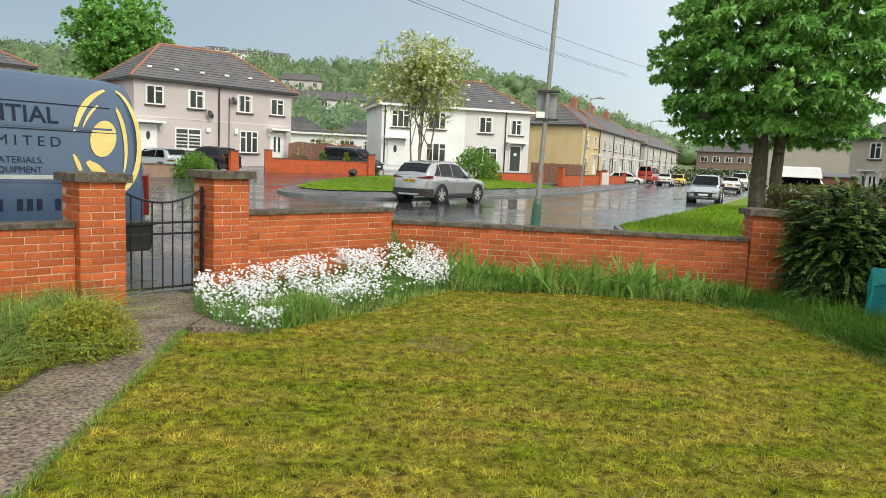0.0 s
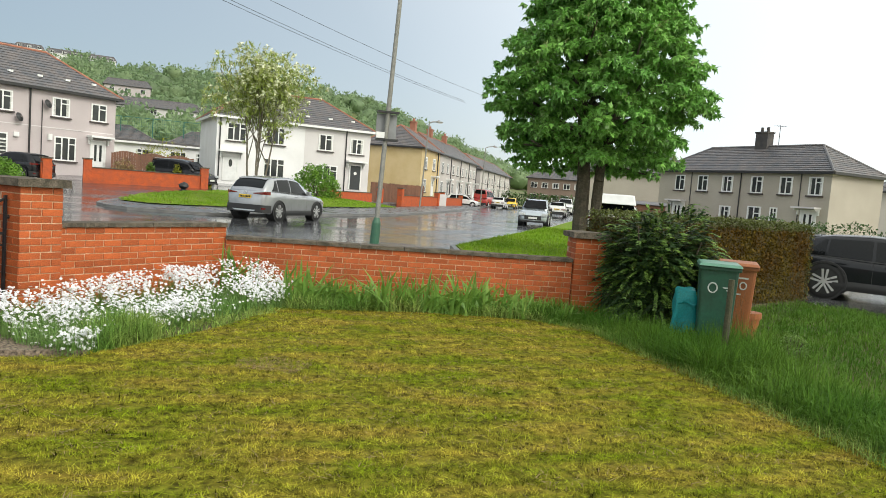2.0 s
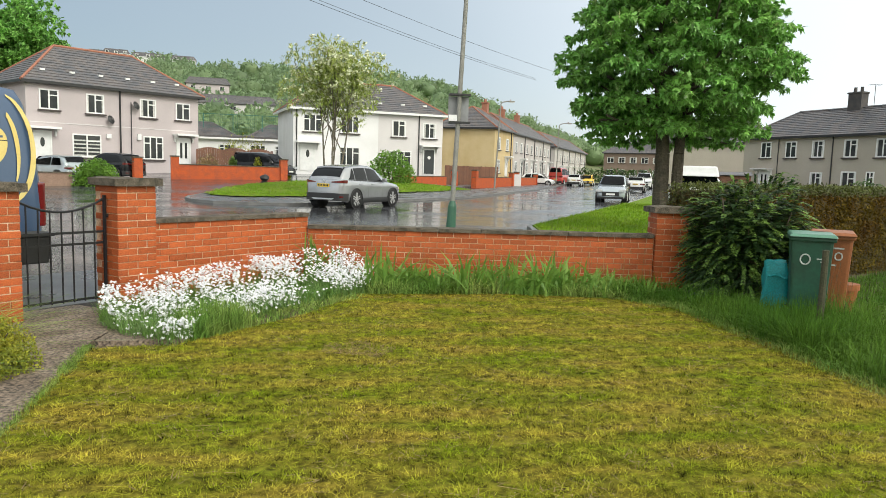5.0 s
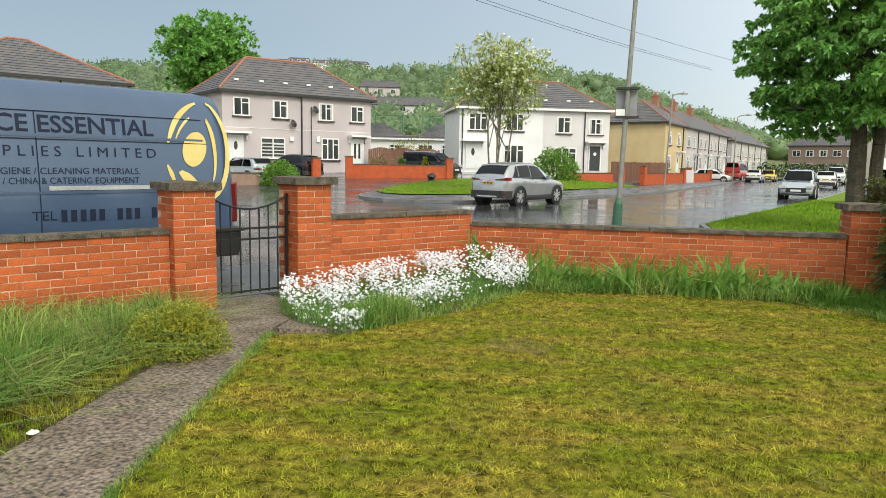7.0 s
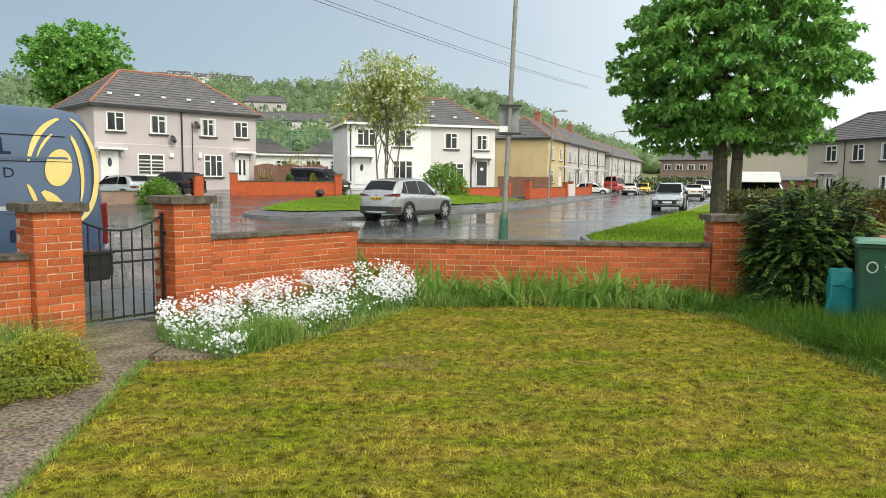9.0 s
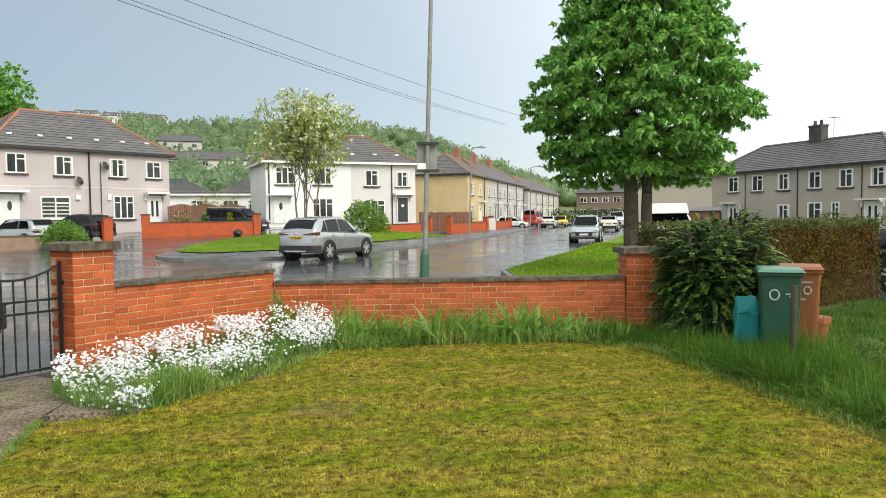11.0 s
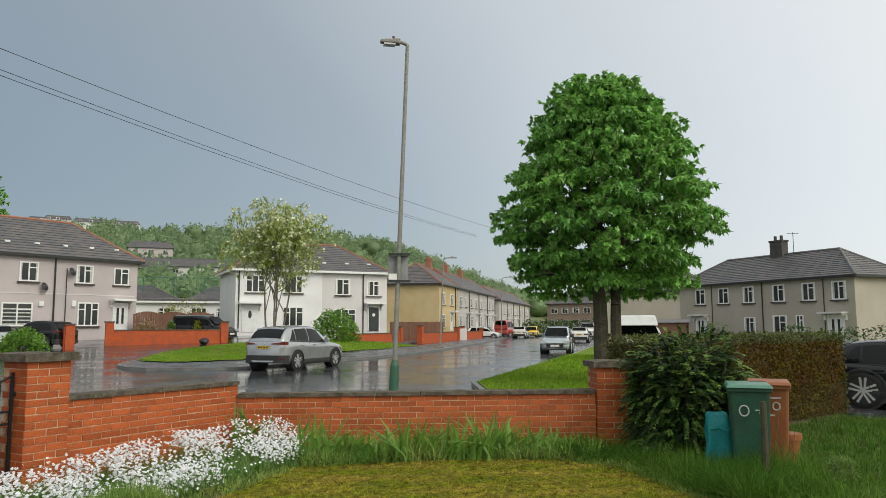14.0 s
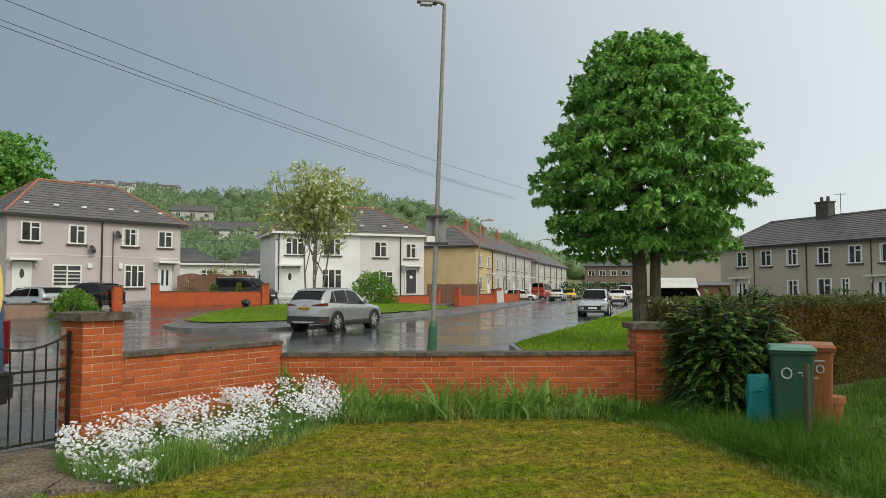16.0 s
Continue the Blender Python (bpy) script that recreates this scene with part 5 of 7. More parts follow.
        x, z = 5.33 + 0.165 * math.cos(a) + 0.04 * math.sin(a), 1.72 + 0.225 * math.sin(a)
        pts.append((x, flank(z) - 0.011, z))
    poly(b, pts)
    part("gold_disc", b, GOLD, v)


cargo_van()


# ---- street furniture ----
def street_lamp(base, top, r0, r1, arm, label, skirt=True):
    bx, by, bz = base
    v = thing("street_lamp", pose(bx, by, bz), label, "street lamp", "street lamps")
    tx, ty, tz = (top[i] - base[i] for i in range(3))
    b = bmesh.new()
    k = 0.72 / tz if skirt else 0
    tube(b, (tx * k, ty * k, tz * k), (tx, ty, tz), r0, r1, 14)
    part("column", b, LAMP_GREY, v)
    if skirt:
        b = bmesh.new()
        tube(b, (0, 0, 0), (tx * k * 0.9, 0, tz * k * 0.88), r0 * 1.95, r0 * 1.75, 16)
        tube(b, (tx * k * 0.9, 0, tz * k * 0.88), (tx * k * 1.08, 0, tz * k * 1.08), r0 * 1.75, r0, 16)
        part("base_sleeve", b, GREEN_PAINT, v, "green painted column base")
    b = bmesh.new()
    pts = [(tx + arm * (1 - math.cos(a)), ty, tz + abs(arm) * 0.35 * math.sin(a)) for a in [i * math.pi / 16 for i in range(9)]]
    pipe(b, pts, r1, 8)
    part("arm", b, LAMP_GREY, v)
    e = Vector(pts[-1])
    s = math.copysign(1, arm)
    b = bmesh.new()
    box(b, min(0, s * 0.55), -0.13, -0.05, max(0, s * 0.55), 0.13, 0.09)
    for q in b.verts:
        if abs(q.co.x) > 0.3:
            q.co.y *= 0.7
            q.co.z *= 0.6
        q.co += e - Vector((s * 0.08, 0, 0.02))
    lan = part("lantern", b, LAMP_GREY, v, bevel=0.03)
    b = bmesh.new()
    box(b, -0.16, -0.10, -0.09, 0.16, 0.10, -0.05)
    for q in b.verts:
        q.co += e + Vector((s * 0.22, 0, -0.02))
    part("diffuser", b, CLEAR_LENS, lan)
    b = bmesh.new()
    tube(b, e + Vector((s * 0.1, 0, 0.07)), e + Vector((s * 0.1, 0, 0.15)), 0.04, n=10)
    part("photocell", b, RED_LENS, lan)
    return v


street_lamp((2.45, 18.9, 0.0), (2.80, 18.9, 9.32), 0.066, 0.05, -0.28, "tall grey street lamp with a green base sleeve")
street_lamp((11.3, 59.0, gz(11.3, 59.0)), (11.6, 59.0, 7.1), 0.07, 0.05, 0.7, "slim grey street lamp with a curved arm", skirt=False)
street_lamp((23.0, 82.0, gz(23, 82)), (23.1, 82.0, 7.0), 0.07, 0.05, 1.0, "slim far grey street lamp with a curved arm", skirt=False)
sg = thing("pole_sign", pose(2.45 + 0.35 * 0.35, 18.9, 3.2), "faded grey notice clamped to the lamp column", "sign")
b = bmesh.new()
box(b, -0.27, 0.10, -0.32, 0.27, 0.115, 0.32)
part("sheet", b, SIGN_GREY, sg)
for z in (0.36, -0.36):
    b = bmesh.new()
    box(b, -0.27, -0.11, z - 0.025, 0.30, 0.12, z + 0.025)
    part("clamp_bar", b, BLACKPIPE, sg)
b = bmesh.new()
box(b, -0.28, -0.12, -0.33, -0.06, -0.105, -0.17)
part("notice", b, UPVC, sg)


# ---- far walls, fences and low buildings ----
def far_wall(a, b_, h, label, pillars=(), material=FAR_BRICK):
    """A brick front wall with a coping and square pillars (fraction, height)."""
    dx, dy = b_[0] - a[0], b_[1] - a[1]
    L = math.hypot(dx, dy)
    z = min(gz(*a), gz(*b_))
    w = new("front_wall")
    w.matrix_world = facing(a[0], a[1], z, dx, dy)
    tagged(w, label, "front wall", kind="structure")
    k = bmesh.new()
    box(k, 0, 0, -0.5, L, 0.23, h)
    part("brickwork", k, material, w)
    k = bmesh.new()
    box(k, -0.03, -0.04, h, L + 0.03, 0.27, h + 0.06)
    part("coping", k, COPING, w)
    for f, ph in pillars:
        k = bmesh.new()
        box(k, f * L - 0.24, -0.12, -0.5, f * L + 0.24, 0.35, ph)
        q = part("pillar", k, material, w)
        k = bmesh.new()
        box(k, f * L - 0.29, -0.17, ph, f * L + 0.29, 0.40, ph + 0.08)
        part("cap", k, COPING, q)
    return w


house("semi_detached_house", (51.0, 52.8), (58.5, 47.5), 0.3, 4.6, 6.8, 6.0, RENDER_GREY, "grey rendered house beyond the taupe house", hip=2.5, ridge_mat=SLATE,
      pieces=[(0.25, 3.0, "window", 1.1, 1.2), (0.7, 3.0, "window", 1.1, 1.2), (0.45, 0.4, "window", 1.1, 1.3)])
shed = thing("shed", facing(25.2, 49.0, 0, 2.2, -1.2), "low brown shed beside the taupe house", "shed")
b = bmesh.new()
box(b, 0, 0, 0, 2.6, 2.0, 1.75)
part("wall", b, TIMBER, shed)
b = bmesh.new()
poly(b, [(-0.1, -0.15, 1.75), (2.7, -0.15, 1.75), (2.7, 2.15, 2.0), (-0.1, 2.15, 2.0)])
poly(b, [(-0.1, -0.15, 1.80), (2.7, -0.15, 1.80), (2.7, 2.15, 2.05), (-0.1, 2.15, 2.05)])
part("roof", b, SLATE, shed)
far_wall((-12.0, 48.2), (-4.9, 50.6), 0.95, "red brick front wall of the pinkish house", ((0.03, 1.45), (0.97, 1.45)))
far_wall((3.5, 53.8), (7.4, 60.2), 0.85, "red brick front wall of the white house", ((0.02, 1.25),))
far_wall((8.2, 61.5), (8.6, 62.2), 1.1, "red brick gate pillar stub", ((0.5, 1.4),))
far_wall((10.2, 62.3), (15.6, 71.5), 0.95, "red brick front wall of the ochre house", ((0.02, 1.55), (0.98, 1.4)))
far_wall((16.4, 73.2), (21.0, 83.0), 0.95, "red brick front wall along the terrace", ((0.02, 1.5), (0.97, 1.3)))
far_wall((-17.9, 39.4), (-15.4, 41.0), 0.75, "low weathered brick wall at a drive", (), OLD_BRICK)
far_wall((-13.4, 44.9), (-12.9, 45.2), 1.2, "red brick drive pillar", ((0.5, 1.45),))
far_wall((2.6, 52.6), (3.4, 53.6), 0.95, "old brown brick wall below the rounded shrub", (), OLD_BRICK)
cab = thing("utility_cabinet", pose(16.2, 72.4, gz(16.2, 72.4)), "small pale utility cabinet on the pavement", "cabinet")
b = bmesh.new()
box(b, -0.4, -0.2, 0, 0.4, 0.2, 1.3)
part("body", b, RENDER_PALE, cab, bevel=0.03)


def board_fence(a, b_, h, label, arched=False):
    dx, dy = b_[0] - a[0], b_[1] - a[1]
    L = math.hypot(dx, dy)
    z = gz((a[0] + b_[0]) / 2, (a[1] + b_[1]) / 2)
    f = thing("timber_fence", facing(a[0], a[1], z, dx, dy), label, "fence")
    n = int(L / 0.16)
    for i in range(n):
        k = bmesh.new()
        x = i * L / n
        hh = h + (0.18 * math.sin(math.pi * ((x / 1.8) % 1)) if arched else rng.uniform(-0.03, 0.03))
        box(k, x + 0.004, 0, 0, x + L / n - 0.004, 0.025, hh)
        part("board", k, TIMBER, f)
    return f


board_fence((-12.0, 55.4), (-6.6, 57.2), 1.75, "brown timber fence panels with arched tops", True)
board_fence((8.0, 66.5), (13.6, 69.4), 1.9, "weathered brown timber side fence")
bung = house("bungalow", (-21.0, 72.5), (-6.5, 75.6), 1.2, 4.1, 4.4, 5.0, RENDER_WHITE, "long low white building with a flat roof", hip=2.2, ridge_mat=SLATE,
             pieces=[(0.55, 1.0, "window3", 1.9, 1.3), (0.75, 0.4, "window3", 1.5, 1.9), (0.92, 1.0, "window3", 1.9, 1.3)])
for hx, hy in ((-19.5, 79.0), (-12.0, 80.5)):
    house("bungalow", (hx, hy), (hx + 6.5, hy + 1.3), 1.2, 4.3, 6.0, 6.0, RENDER_PALE, "low bungalow with a dark hipped roof behind the fence", hip=2.6, ridge_mat=SLATE)
mf = thing("mesh_fence", pose(-26.0, 80.0, 1.0, 0, 0, 8), "tall green mesh sports fence", "fence")
for i in range(9):
    k = bmesh.new()
    tube(k, (i * 3.1, 0, 0), (i * 3.1, 0, 5.9), 0.05, n=6)
    part("post", k, NET_GREEN, mf)
k = bmesh.new()
for j in range(13):
    tube(k, (0, 0, 0.5 + j * 0.45), (24.8, 0, 0.5 + j * 0.45), 0.012 if j < 12 else 0.04, n=4, caps=False)
for i in range(110):
    tube(k, (i * 0.226, 0, 0.2), (i * 0.226, 0, 5.9), 0.010, n=3, caps=False)
tagged(part("wire_mesh", k, NET_GREEN, mf), kind="stuff")

# overhead cables
for i, (a, b_, sag) in enumerate((((-24, 13.0, 13.6), (21, 76, 12.2), 0.8), ((-24, 13.0, 13.0), (19, 78, 11.8), 0.8), ((-24, 13.4, 12.8), (19.2, 78, 11.6), 0.8))):
    k = bmesh.new()
    pts = [Vector(a).lerp(Vector(b_), q / 24) - Vector((0, 0, sag * 4 * (q / 24) * (1 - q / 24))) for q in range(25)]
    pipe(k, pts, 0.014, 4)
    tagged(part("overhead_cable", k, BLACKPIPE), "thin dark overhead cable across the sky", "cable", "overhead cables")


# ---- plants ----
nr = np.random.default_rng(7)


def inside(px, py, outline):
    """Which points lie inside an outline."""
    ok = np.zeros(len(px), bool)
    n = len(outline)
    for i in range(n):
        (x0, y0), (x1, y1) = outline[i], outline[(i + 1) % n]
        if y0 != y1:
            ok ^= ((y0 > py) != (y1 > py)) & (px < (x1 - x0) * (py - y0) / (y1 - y0) + x0)
    return ok


def scatter(outline, n):
    xs, ys = [p[0] for p in outline], [p[1] for p in outline]
    out = np.zeros((0, 2))
    while len(out) < n:
        p = np.column_stack([nr.uniform(min(xs), max(xs), n), nr.uniform(min(ys), max(ys), n)])
        out = np.vstack([out, p[inside(p[:, 0], p[:, 1], outline)]])
    return out[:n]


def blades(name, base, h, w, lean, material, parent=None, segments=2, heading=None):
    """Grass-like blades: base (n, 3), heights, widths and lean (sideways reach over height)."""
    n = len(base)
    h = np.broadcast_to(h, n)[:, None]
    w = np.broadcast_to(w, n)[:, None]
    a = nr.uniform(0, 2 * np.pi, n)
    out = np.column_stack([np.cos(a), np.sin(a), np.zeros(n)])
    b = (a + nr.uniform(0.6, 2.5, n)) if heading is None else heading + nr.normal(0, 0.5, n)
    side = np.column_stack([np.cos(b), np.sin(b), np.zeros(n)])
    reach = np.abs(nr.normal(0, 1, n))[:, None] * lean
    up = np.array([0, 0, 1.0])
    rows = []
    for k in range(segments):
        f = k / segments
        c = base + up * h * (f - 0.25 * np.minimum(reach, 1.6) * f * f) + out * h * reach * f * f
        ww = w * (1 - 0.45 * f)
        rows += [c - side * ww / 2, c + side * ww / 2]
    rows.append(base + up * h * (1 - 0.25 * np.minimum(reach, 1.6)) + out * h * reach)
    m = len(rows)
    verts = np.stack(rows, 1).reshape(-1, 3)
    i = np.arange(n) * m
    faces = []
    for k in range(segments - 1):
        faces += np.column_stack([i + 2 * k, i + 2 * k + 1, i + 2 * k + 3, i + 2 * k + 2]).tolist()
    faces += np.column_stack([i + m - 3, i + m - 2, i + m - 1]).tolist()
    return raw(name, verts.tolist(), faces, material, parent)


LOBED = np.array([(0, 0), (0.30, 0.12), (0.42, 0.45), (0.20, 0.48), (0, 1.0), (-0.20, 0.48), (-0.42, 0.45), (-0.30, 0.12)])
OVAL = np.array([(0, 0), (0.28, 0.35), (0.20, 0.75), (0, 1.0), (-0.20, 0.75), (-0.28, 0.35)])
SLIM = np.array([(0, 0), (0.13, 0.4), (0, 1.0), (-0.13, 0.4)])
PETALS = np.array([(0, 0), (0.42, 0.6), (0.16, 1.0), (-0.16, 1.0), (-0.42, 0.6)])


def leaves(name, at, way, size, shape, material, parent=None, droop=0.25, flat=None):
    """Flat leaf blades at points, each growing along its way, with a fold at the tip."""
    n = len(at)
    way = way / (np.linalg.norm(way, axis=1)[:, None] + 1e-9)
    ref = np.tile([0, 0, 1.0], (n, 1)) if flat is None else flat
    ref = ref + nr.normal(0, 0.25, (n, 3))
    side = np.cross(way, ref)
    side /= np.linalg.norm(side, axis=1)[:, None] + 1e-9
    nrm = np.cross(side, way)
    size = np.broadcast_to(size, n)[:, None]
    rows = [at + side * size * p[0] + way * size * p[1] - nrm * size * (droop * p[1] ** 2 + 0.25 * abs(p[0])) for p in shape]
    m = len(shape)
    verts = np.stack(rows, 1).reshape(-1, 3)
    faces = (np.arange(n)[:, None] * m + np.arange(m)[None, :]).tolist()
    return raw(name, verts.tolist(), faces, material, parent)


def unit(n):
    v = nr.normal(0, 1, (n, 3))
    return v / np.linalg.norm(v, axis=1)[:, None]


def shoots(centres, radii, per, spread=(1, 1, 0.8), upper=-0.25):
    """Points and outward ways on the outer half of clumps."""
    n = len(centres) * per
    u = unit(n)
    low = u[:, 2] < upper
    u[low, 2] *= -1
    c = np.repeat(centres, per, 0)
    r = np.repeat(radii, per)[:, None]
    return c + u * r * np.array(spread) * nr.uniform(0.72, 1.08, n)[:, None], u


def rosettes(p, u, k, tilt=0.55):
    """k leaf starts and ways round each shoot."""
    P, U = np.repeat(p, k, 0), np.repeat(u, k, 0)
    w = U * 0.35 + unit(len(P)) * 0.9
    w[:, 2] -= tilt * nr.uniform(0, 1, len(P))
    return P, w


def limb(b, a, c, r0, r1, bends=4, wob=0.12):
    a, c = Vector(a), Vector(c)
    L = (c - a).length
    pts = [a.lerp(c, i / bends) + (Vector(rng.uniform(-1, 1) for _ in range(3)) * wob * L / bends if 0 < i < bends else Vector()) for i in range(bends + 1)]
    for i, (p, q) in enumerate(zip(pts, pts[1:])):
        tube(b, p, q, r0 + (r1 - r0) * i / bends, r0 + (r1 - r0) * (i + 1) / bends, 9)
    return pts


def street_tree():
    """A sycamore with two stems and a dense egg-shaped crown."""
    x, y = 8.22, 18.40
    t = thing("street_tree", pose(x, y, 0.1), "leafy green broadleaf street tree with two trunks", "tree")
    b = bmesh.new()
    tips = []
    view = Vector((0.91, -0.41, 0))
    for s, r, top in ((-0.16, 0.20, (-0.5, 0.2, 5.2)), (0.22, 0.15, (0.7, 0.1, 4.8))):
        f = view * s
        pts = limb(b, (f.x, f.y, 0), (f.x + 0.1 * s, f.y, 2.1), r * 1.12, r * 0.92, 4, 0.02)
        pts2 = limb(b, pts[-1], top, r * 0.92, r * 0.3, 5, 0.1)
        for i in range(16):
            p = pts2[1 + i % 4]
            a = 2 * math.pi * (i * 0.382) + s
            reach = rng.uniform(1.6, 2.8)
            q = (p.x + math.cos(a) * reach, p.y + math.sin(a) * reach, p.z + rng.uniform(-0.2, 1.6))
            tips.append(limb(b, p, q, r * 0.34, 0.02, 3, 0.15)[-1])
    part("trunk", b, BARK, t, "grey-brown twin trunk")
    # clumps along the crown's outline
    def half_width(z):
        k = (z - 2.3) / 6.2
        return 2.92 * max(0.05, (1 - abs((k - 0.30) / 0.74) ** 1.6)) ** 0.68 if k > 0.30 else 2.92 * (0.70 + 0.30 * max(0, k) / 0.30)
    C, R = [], []
    for i in range(520):
        z = 2.45 + 5.65 * ((i + 0.5) / 520) ** 1.05
        a = i * 2.39996 + rng.uniform(-0.3, 0.3)
        q = rng.uniform(0.74, 1.03) if i % 6 else rng.uniform(0.3, 0.65)
        w = half_width(z) * (1 + 0.10 * noise.noise(Vector((math.cos(a) * 1.6, math.sin(a) * 1.6, z * 0.7))))
        rr = rng.uniform(0.30, 0.56)
        C.append((math.cos(a) * max(0, w * q - rr * 0.55), math.sin(a) * max(0, w * q - rr * 0.55), z + rng.uniform(-0.2, 0.2)))
        R.append(rr)
    C, R = np.array(C), np.array(R)
    # layered sprays: flat clumps whose outer leaves hang
    p, u = shoots(C, R, 22, (1.15, 1.15, 0.48), -0.1)
    P, W = rosettes(p, u * np.array([1.3, 1.3, 0.5]), 6, 0.95)
    cr = leaves("crown", P, W, nr.uniform(0.115, 0.195, len(P)), LOBED, SYCAMORE, t, 0.45)
    tagged(cr, "dense mid-green lobed foliage", kind="stuff")
    pick = nr.choice(len(p), 260, False)
    P, W = rosettes(p[pick] + u[pick] * 0.1, u[pick] + np.array([0, 0, 0.8]), 5, -0.3)
    tagged(leaves("flower_spike", P, W, 0.15, SLIM, CANDLE, t), "pale green flower spikes", kind="stuff")


def simple_tree(name, x, y, z, trunk_h, crown_c, crown_r, clumps, per, leaf, size, material, bark, label, category="tree", stems=1, blossom=None, hole=0.3):
    t = thing(name, pose(x, y, z), label, category)
    b = bmesh.new()
    C, R = [], []
    for i in range(clumps):
        u = unit(1)[0]
        k = rng.uniform(hole, 0.9)
        C.append([crown_c[j] + u[j] * crown_r[j] * k for j in range(3)])
        R.append(min(crown_r) * rng.uniform(0.2, 0.34))
    C, R = np.array(C), np.array(R)
    for s in range(stems):
        a = 2 * math.pi * s / stems
        base = (0.22 * math.cos(a) * (stems > 1), 0.22 * math.sin(a) * (stems > 1), -0.1)
        top = (crown_c[0] + math.cos(a) * crown_r[0] * 0.35 * (stems > 1), crown_c[1] + math.sin(a) * crown_r[1] * 0.35 * (stems > 1), crown_c[2] + crown_r[2] * 0.4)
        r = (0.05 + 0.022 * trunk_h) / (1 if stems == 1 else 3.2)
        pts = limb(b, base, top, r, r * 0.25, 6, 0.06)
        for i in range(max(6, 14 // stems)):
            p = pts[2 + i % 4]
            c = C[rng.randrange(len(C))]
            limb(b, p, c, r * 0.4, 0.015, 3, 0.12)
    part("trunk", b, bark, t)
    p, u = shoots(C, R, per, (1, 1, 0.8), -0.5)
    P, W = rosettes(p, u, 4)
    tagged(leaves("crown", P, W, nr.uniform(0.7, 1.2, len(P)) * size, leaf, material, t), kind="stuff")
    if blossom:
        n = blossom
        pick = nr.choice(len(p), n, False)
        P, W = rosettes(p[pick] + u[pick] * 0.08, u[pick], 6, -0.3)
        tagged(leaves("blossom", P, W, size * 0.62, PETALS, BLOSSOM, t), "clusters of cream blossom", kind="stuff")
    return t


street_tree()
simple_tree("rowan_tree", -1.42, 38.2, gz(-1.4, 38.2) + 0.1, 6.5, (0.3, 0, 5.6), (3.05, 2.8, 2.6), 110, 22, SLIM, 0.25, ROWAN, PALE_BARK, "airy many-stemmed tree with cream blossom", stems=4, blossom=700, hole=0.25)
simple_tree("garden_tree", -32.6, 73.0, 1.0, 14, (0, 0, 11.0), (5.2, 5, 4.6), 120, 60, LOBED, 0.42, SYCAMORE, BARK, "large round green tree behind the house")
simple_tree("garden_tree", -25.0, 74.0, 1.0, 9, (0, 0, 7.0), (3.2, 3, 3), 50, 30, LOBED, 0.6, ROWAN, BARK, "yellow-green tree behind the house roof")


def shrub(x, y, z, r, h, n, size, material, label, shape=OVAL, core=True):
    t = thing("shrub", pose(x, y, z), label, "shrub")
    b = bmesh.new()
    for i in range(7):
        a = i * 0.9
        limb(b, (0.05 * math.cos(a), 0.05 * math.sin(a), -0.03), (r * 0.6 * math.cos(a), r * 0.6 * math.sin(a), h * 0.7), 0.02 * r + 0.004, 0.004, 3, 0.1)
    part("branchwork", b, BARK, t)
    u = unit(n)
    u[:, 2] = np.abs(u[:, 2])
    lump = np.array([1 + 0.22 * noise.noise(Vector(q) * 2.6 + Vector((x, y, 0))) for q in u])[:, None]
    p = u * np.array([r, r, h * 0.95]) * lump * nr.uniform(0.62, 1.04, n)[:, None]
    P, W = rosettes(p, u, 4, 0.2)
    tagged(leaves("foliage", P, W, nr.uniform(0.7, 1.25, len(P)) * size, shape, material, t), kind="stuff")
    return t


shrub(-2.84, 5.46, 0.0, 0.42, 0.44, 6000, 0.020, YELLOW_LEAF, "rounded golden-green shrub beside the path")
shrub(2.3, 52.3, gz(2.3, 52.3), 1.75, 2.5, 1500, 0.16, SHRUB_LEAF, "rounded bright green shrub in front of the white house")
shrub(-14.4, 41.6, gz(-14.4, 41.6), 1.25, 1.5, 1000, 0.14, SHRUB_LEAF, "clipped rounded shrub beside a drive")
shrub(5.75, 6.9, 0.0, 0.17, 0.34, 260, 0.05, LIGHT_LEAF, "small leafy sapling in the rough grass", SLIM)
for x, y, r, h, m_ in ((-10.2, 50.6, 0.9, 1.5, DRY_GRASS), (-8.6, 51.0, 0.35, 1.5, LIGHT_LEAF), (-6.9, 51.6, 0.4, 1.5, YELLOW_LEAF), (-9.3, 60.5, 2.4, 3.2, YELLOW_LEAF), (-5.2, 51.5, 0.4, 1.2, YELLOW_LEAF)):
    shrub(x, y, gz(x, y), r, h, 500, 0.13, m_, "small garden shrub behind the front wall")

# the dark shrub by the end pillar: drooping fronds over a shaded inside
t = thing("conifer_shrub", pose(4.98, 8.68, 0.0), "dark evergreen shrub with drooping fronds", "shrub")
b = bmesh.new()
for i in range(14):
    a = i * 2.4
    limb(b, (0.08 * math.cos(a), 0.08 * math.sin(a), -0.05), (0.6 * math.cos(a), 0.6 * math.sin(a), 0.5 + 0.07 * i), 0.03, 0.008, 4, 0.12)
part("branchwork", b, BARK, t)
n = 3700
u = unit(n)
u[:, 2] = np.abs(u[:, 2]) - 0.15
u = np.sign(u) * np.abs(u) ** 0.7
lump = np.array([1 + 0.3 * noise.noise(Vector(q) * 2.2 + Vector((3, 1, 0))) for q in u])[:, None]
p = np.array([0, 0, 0.45]) + u * np.array([0.68, 0.68, 1.20]) * lump * nr.uniform(0.45, 1.0, n)[:, None]
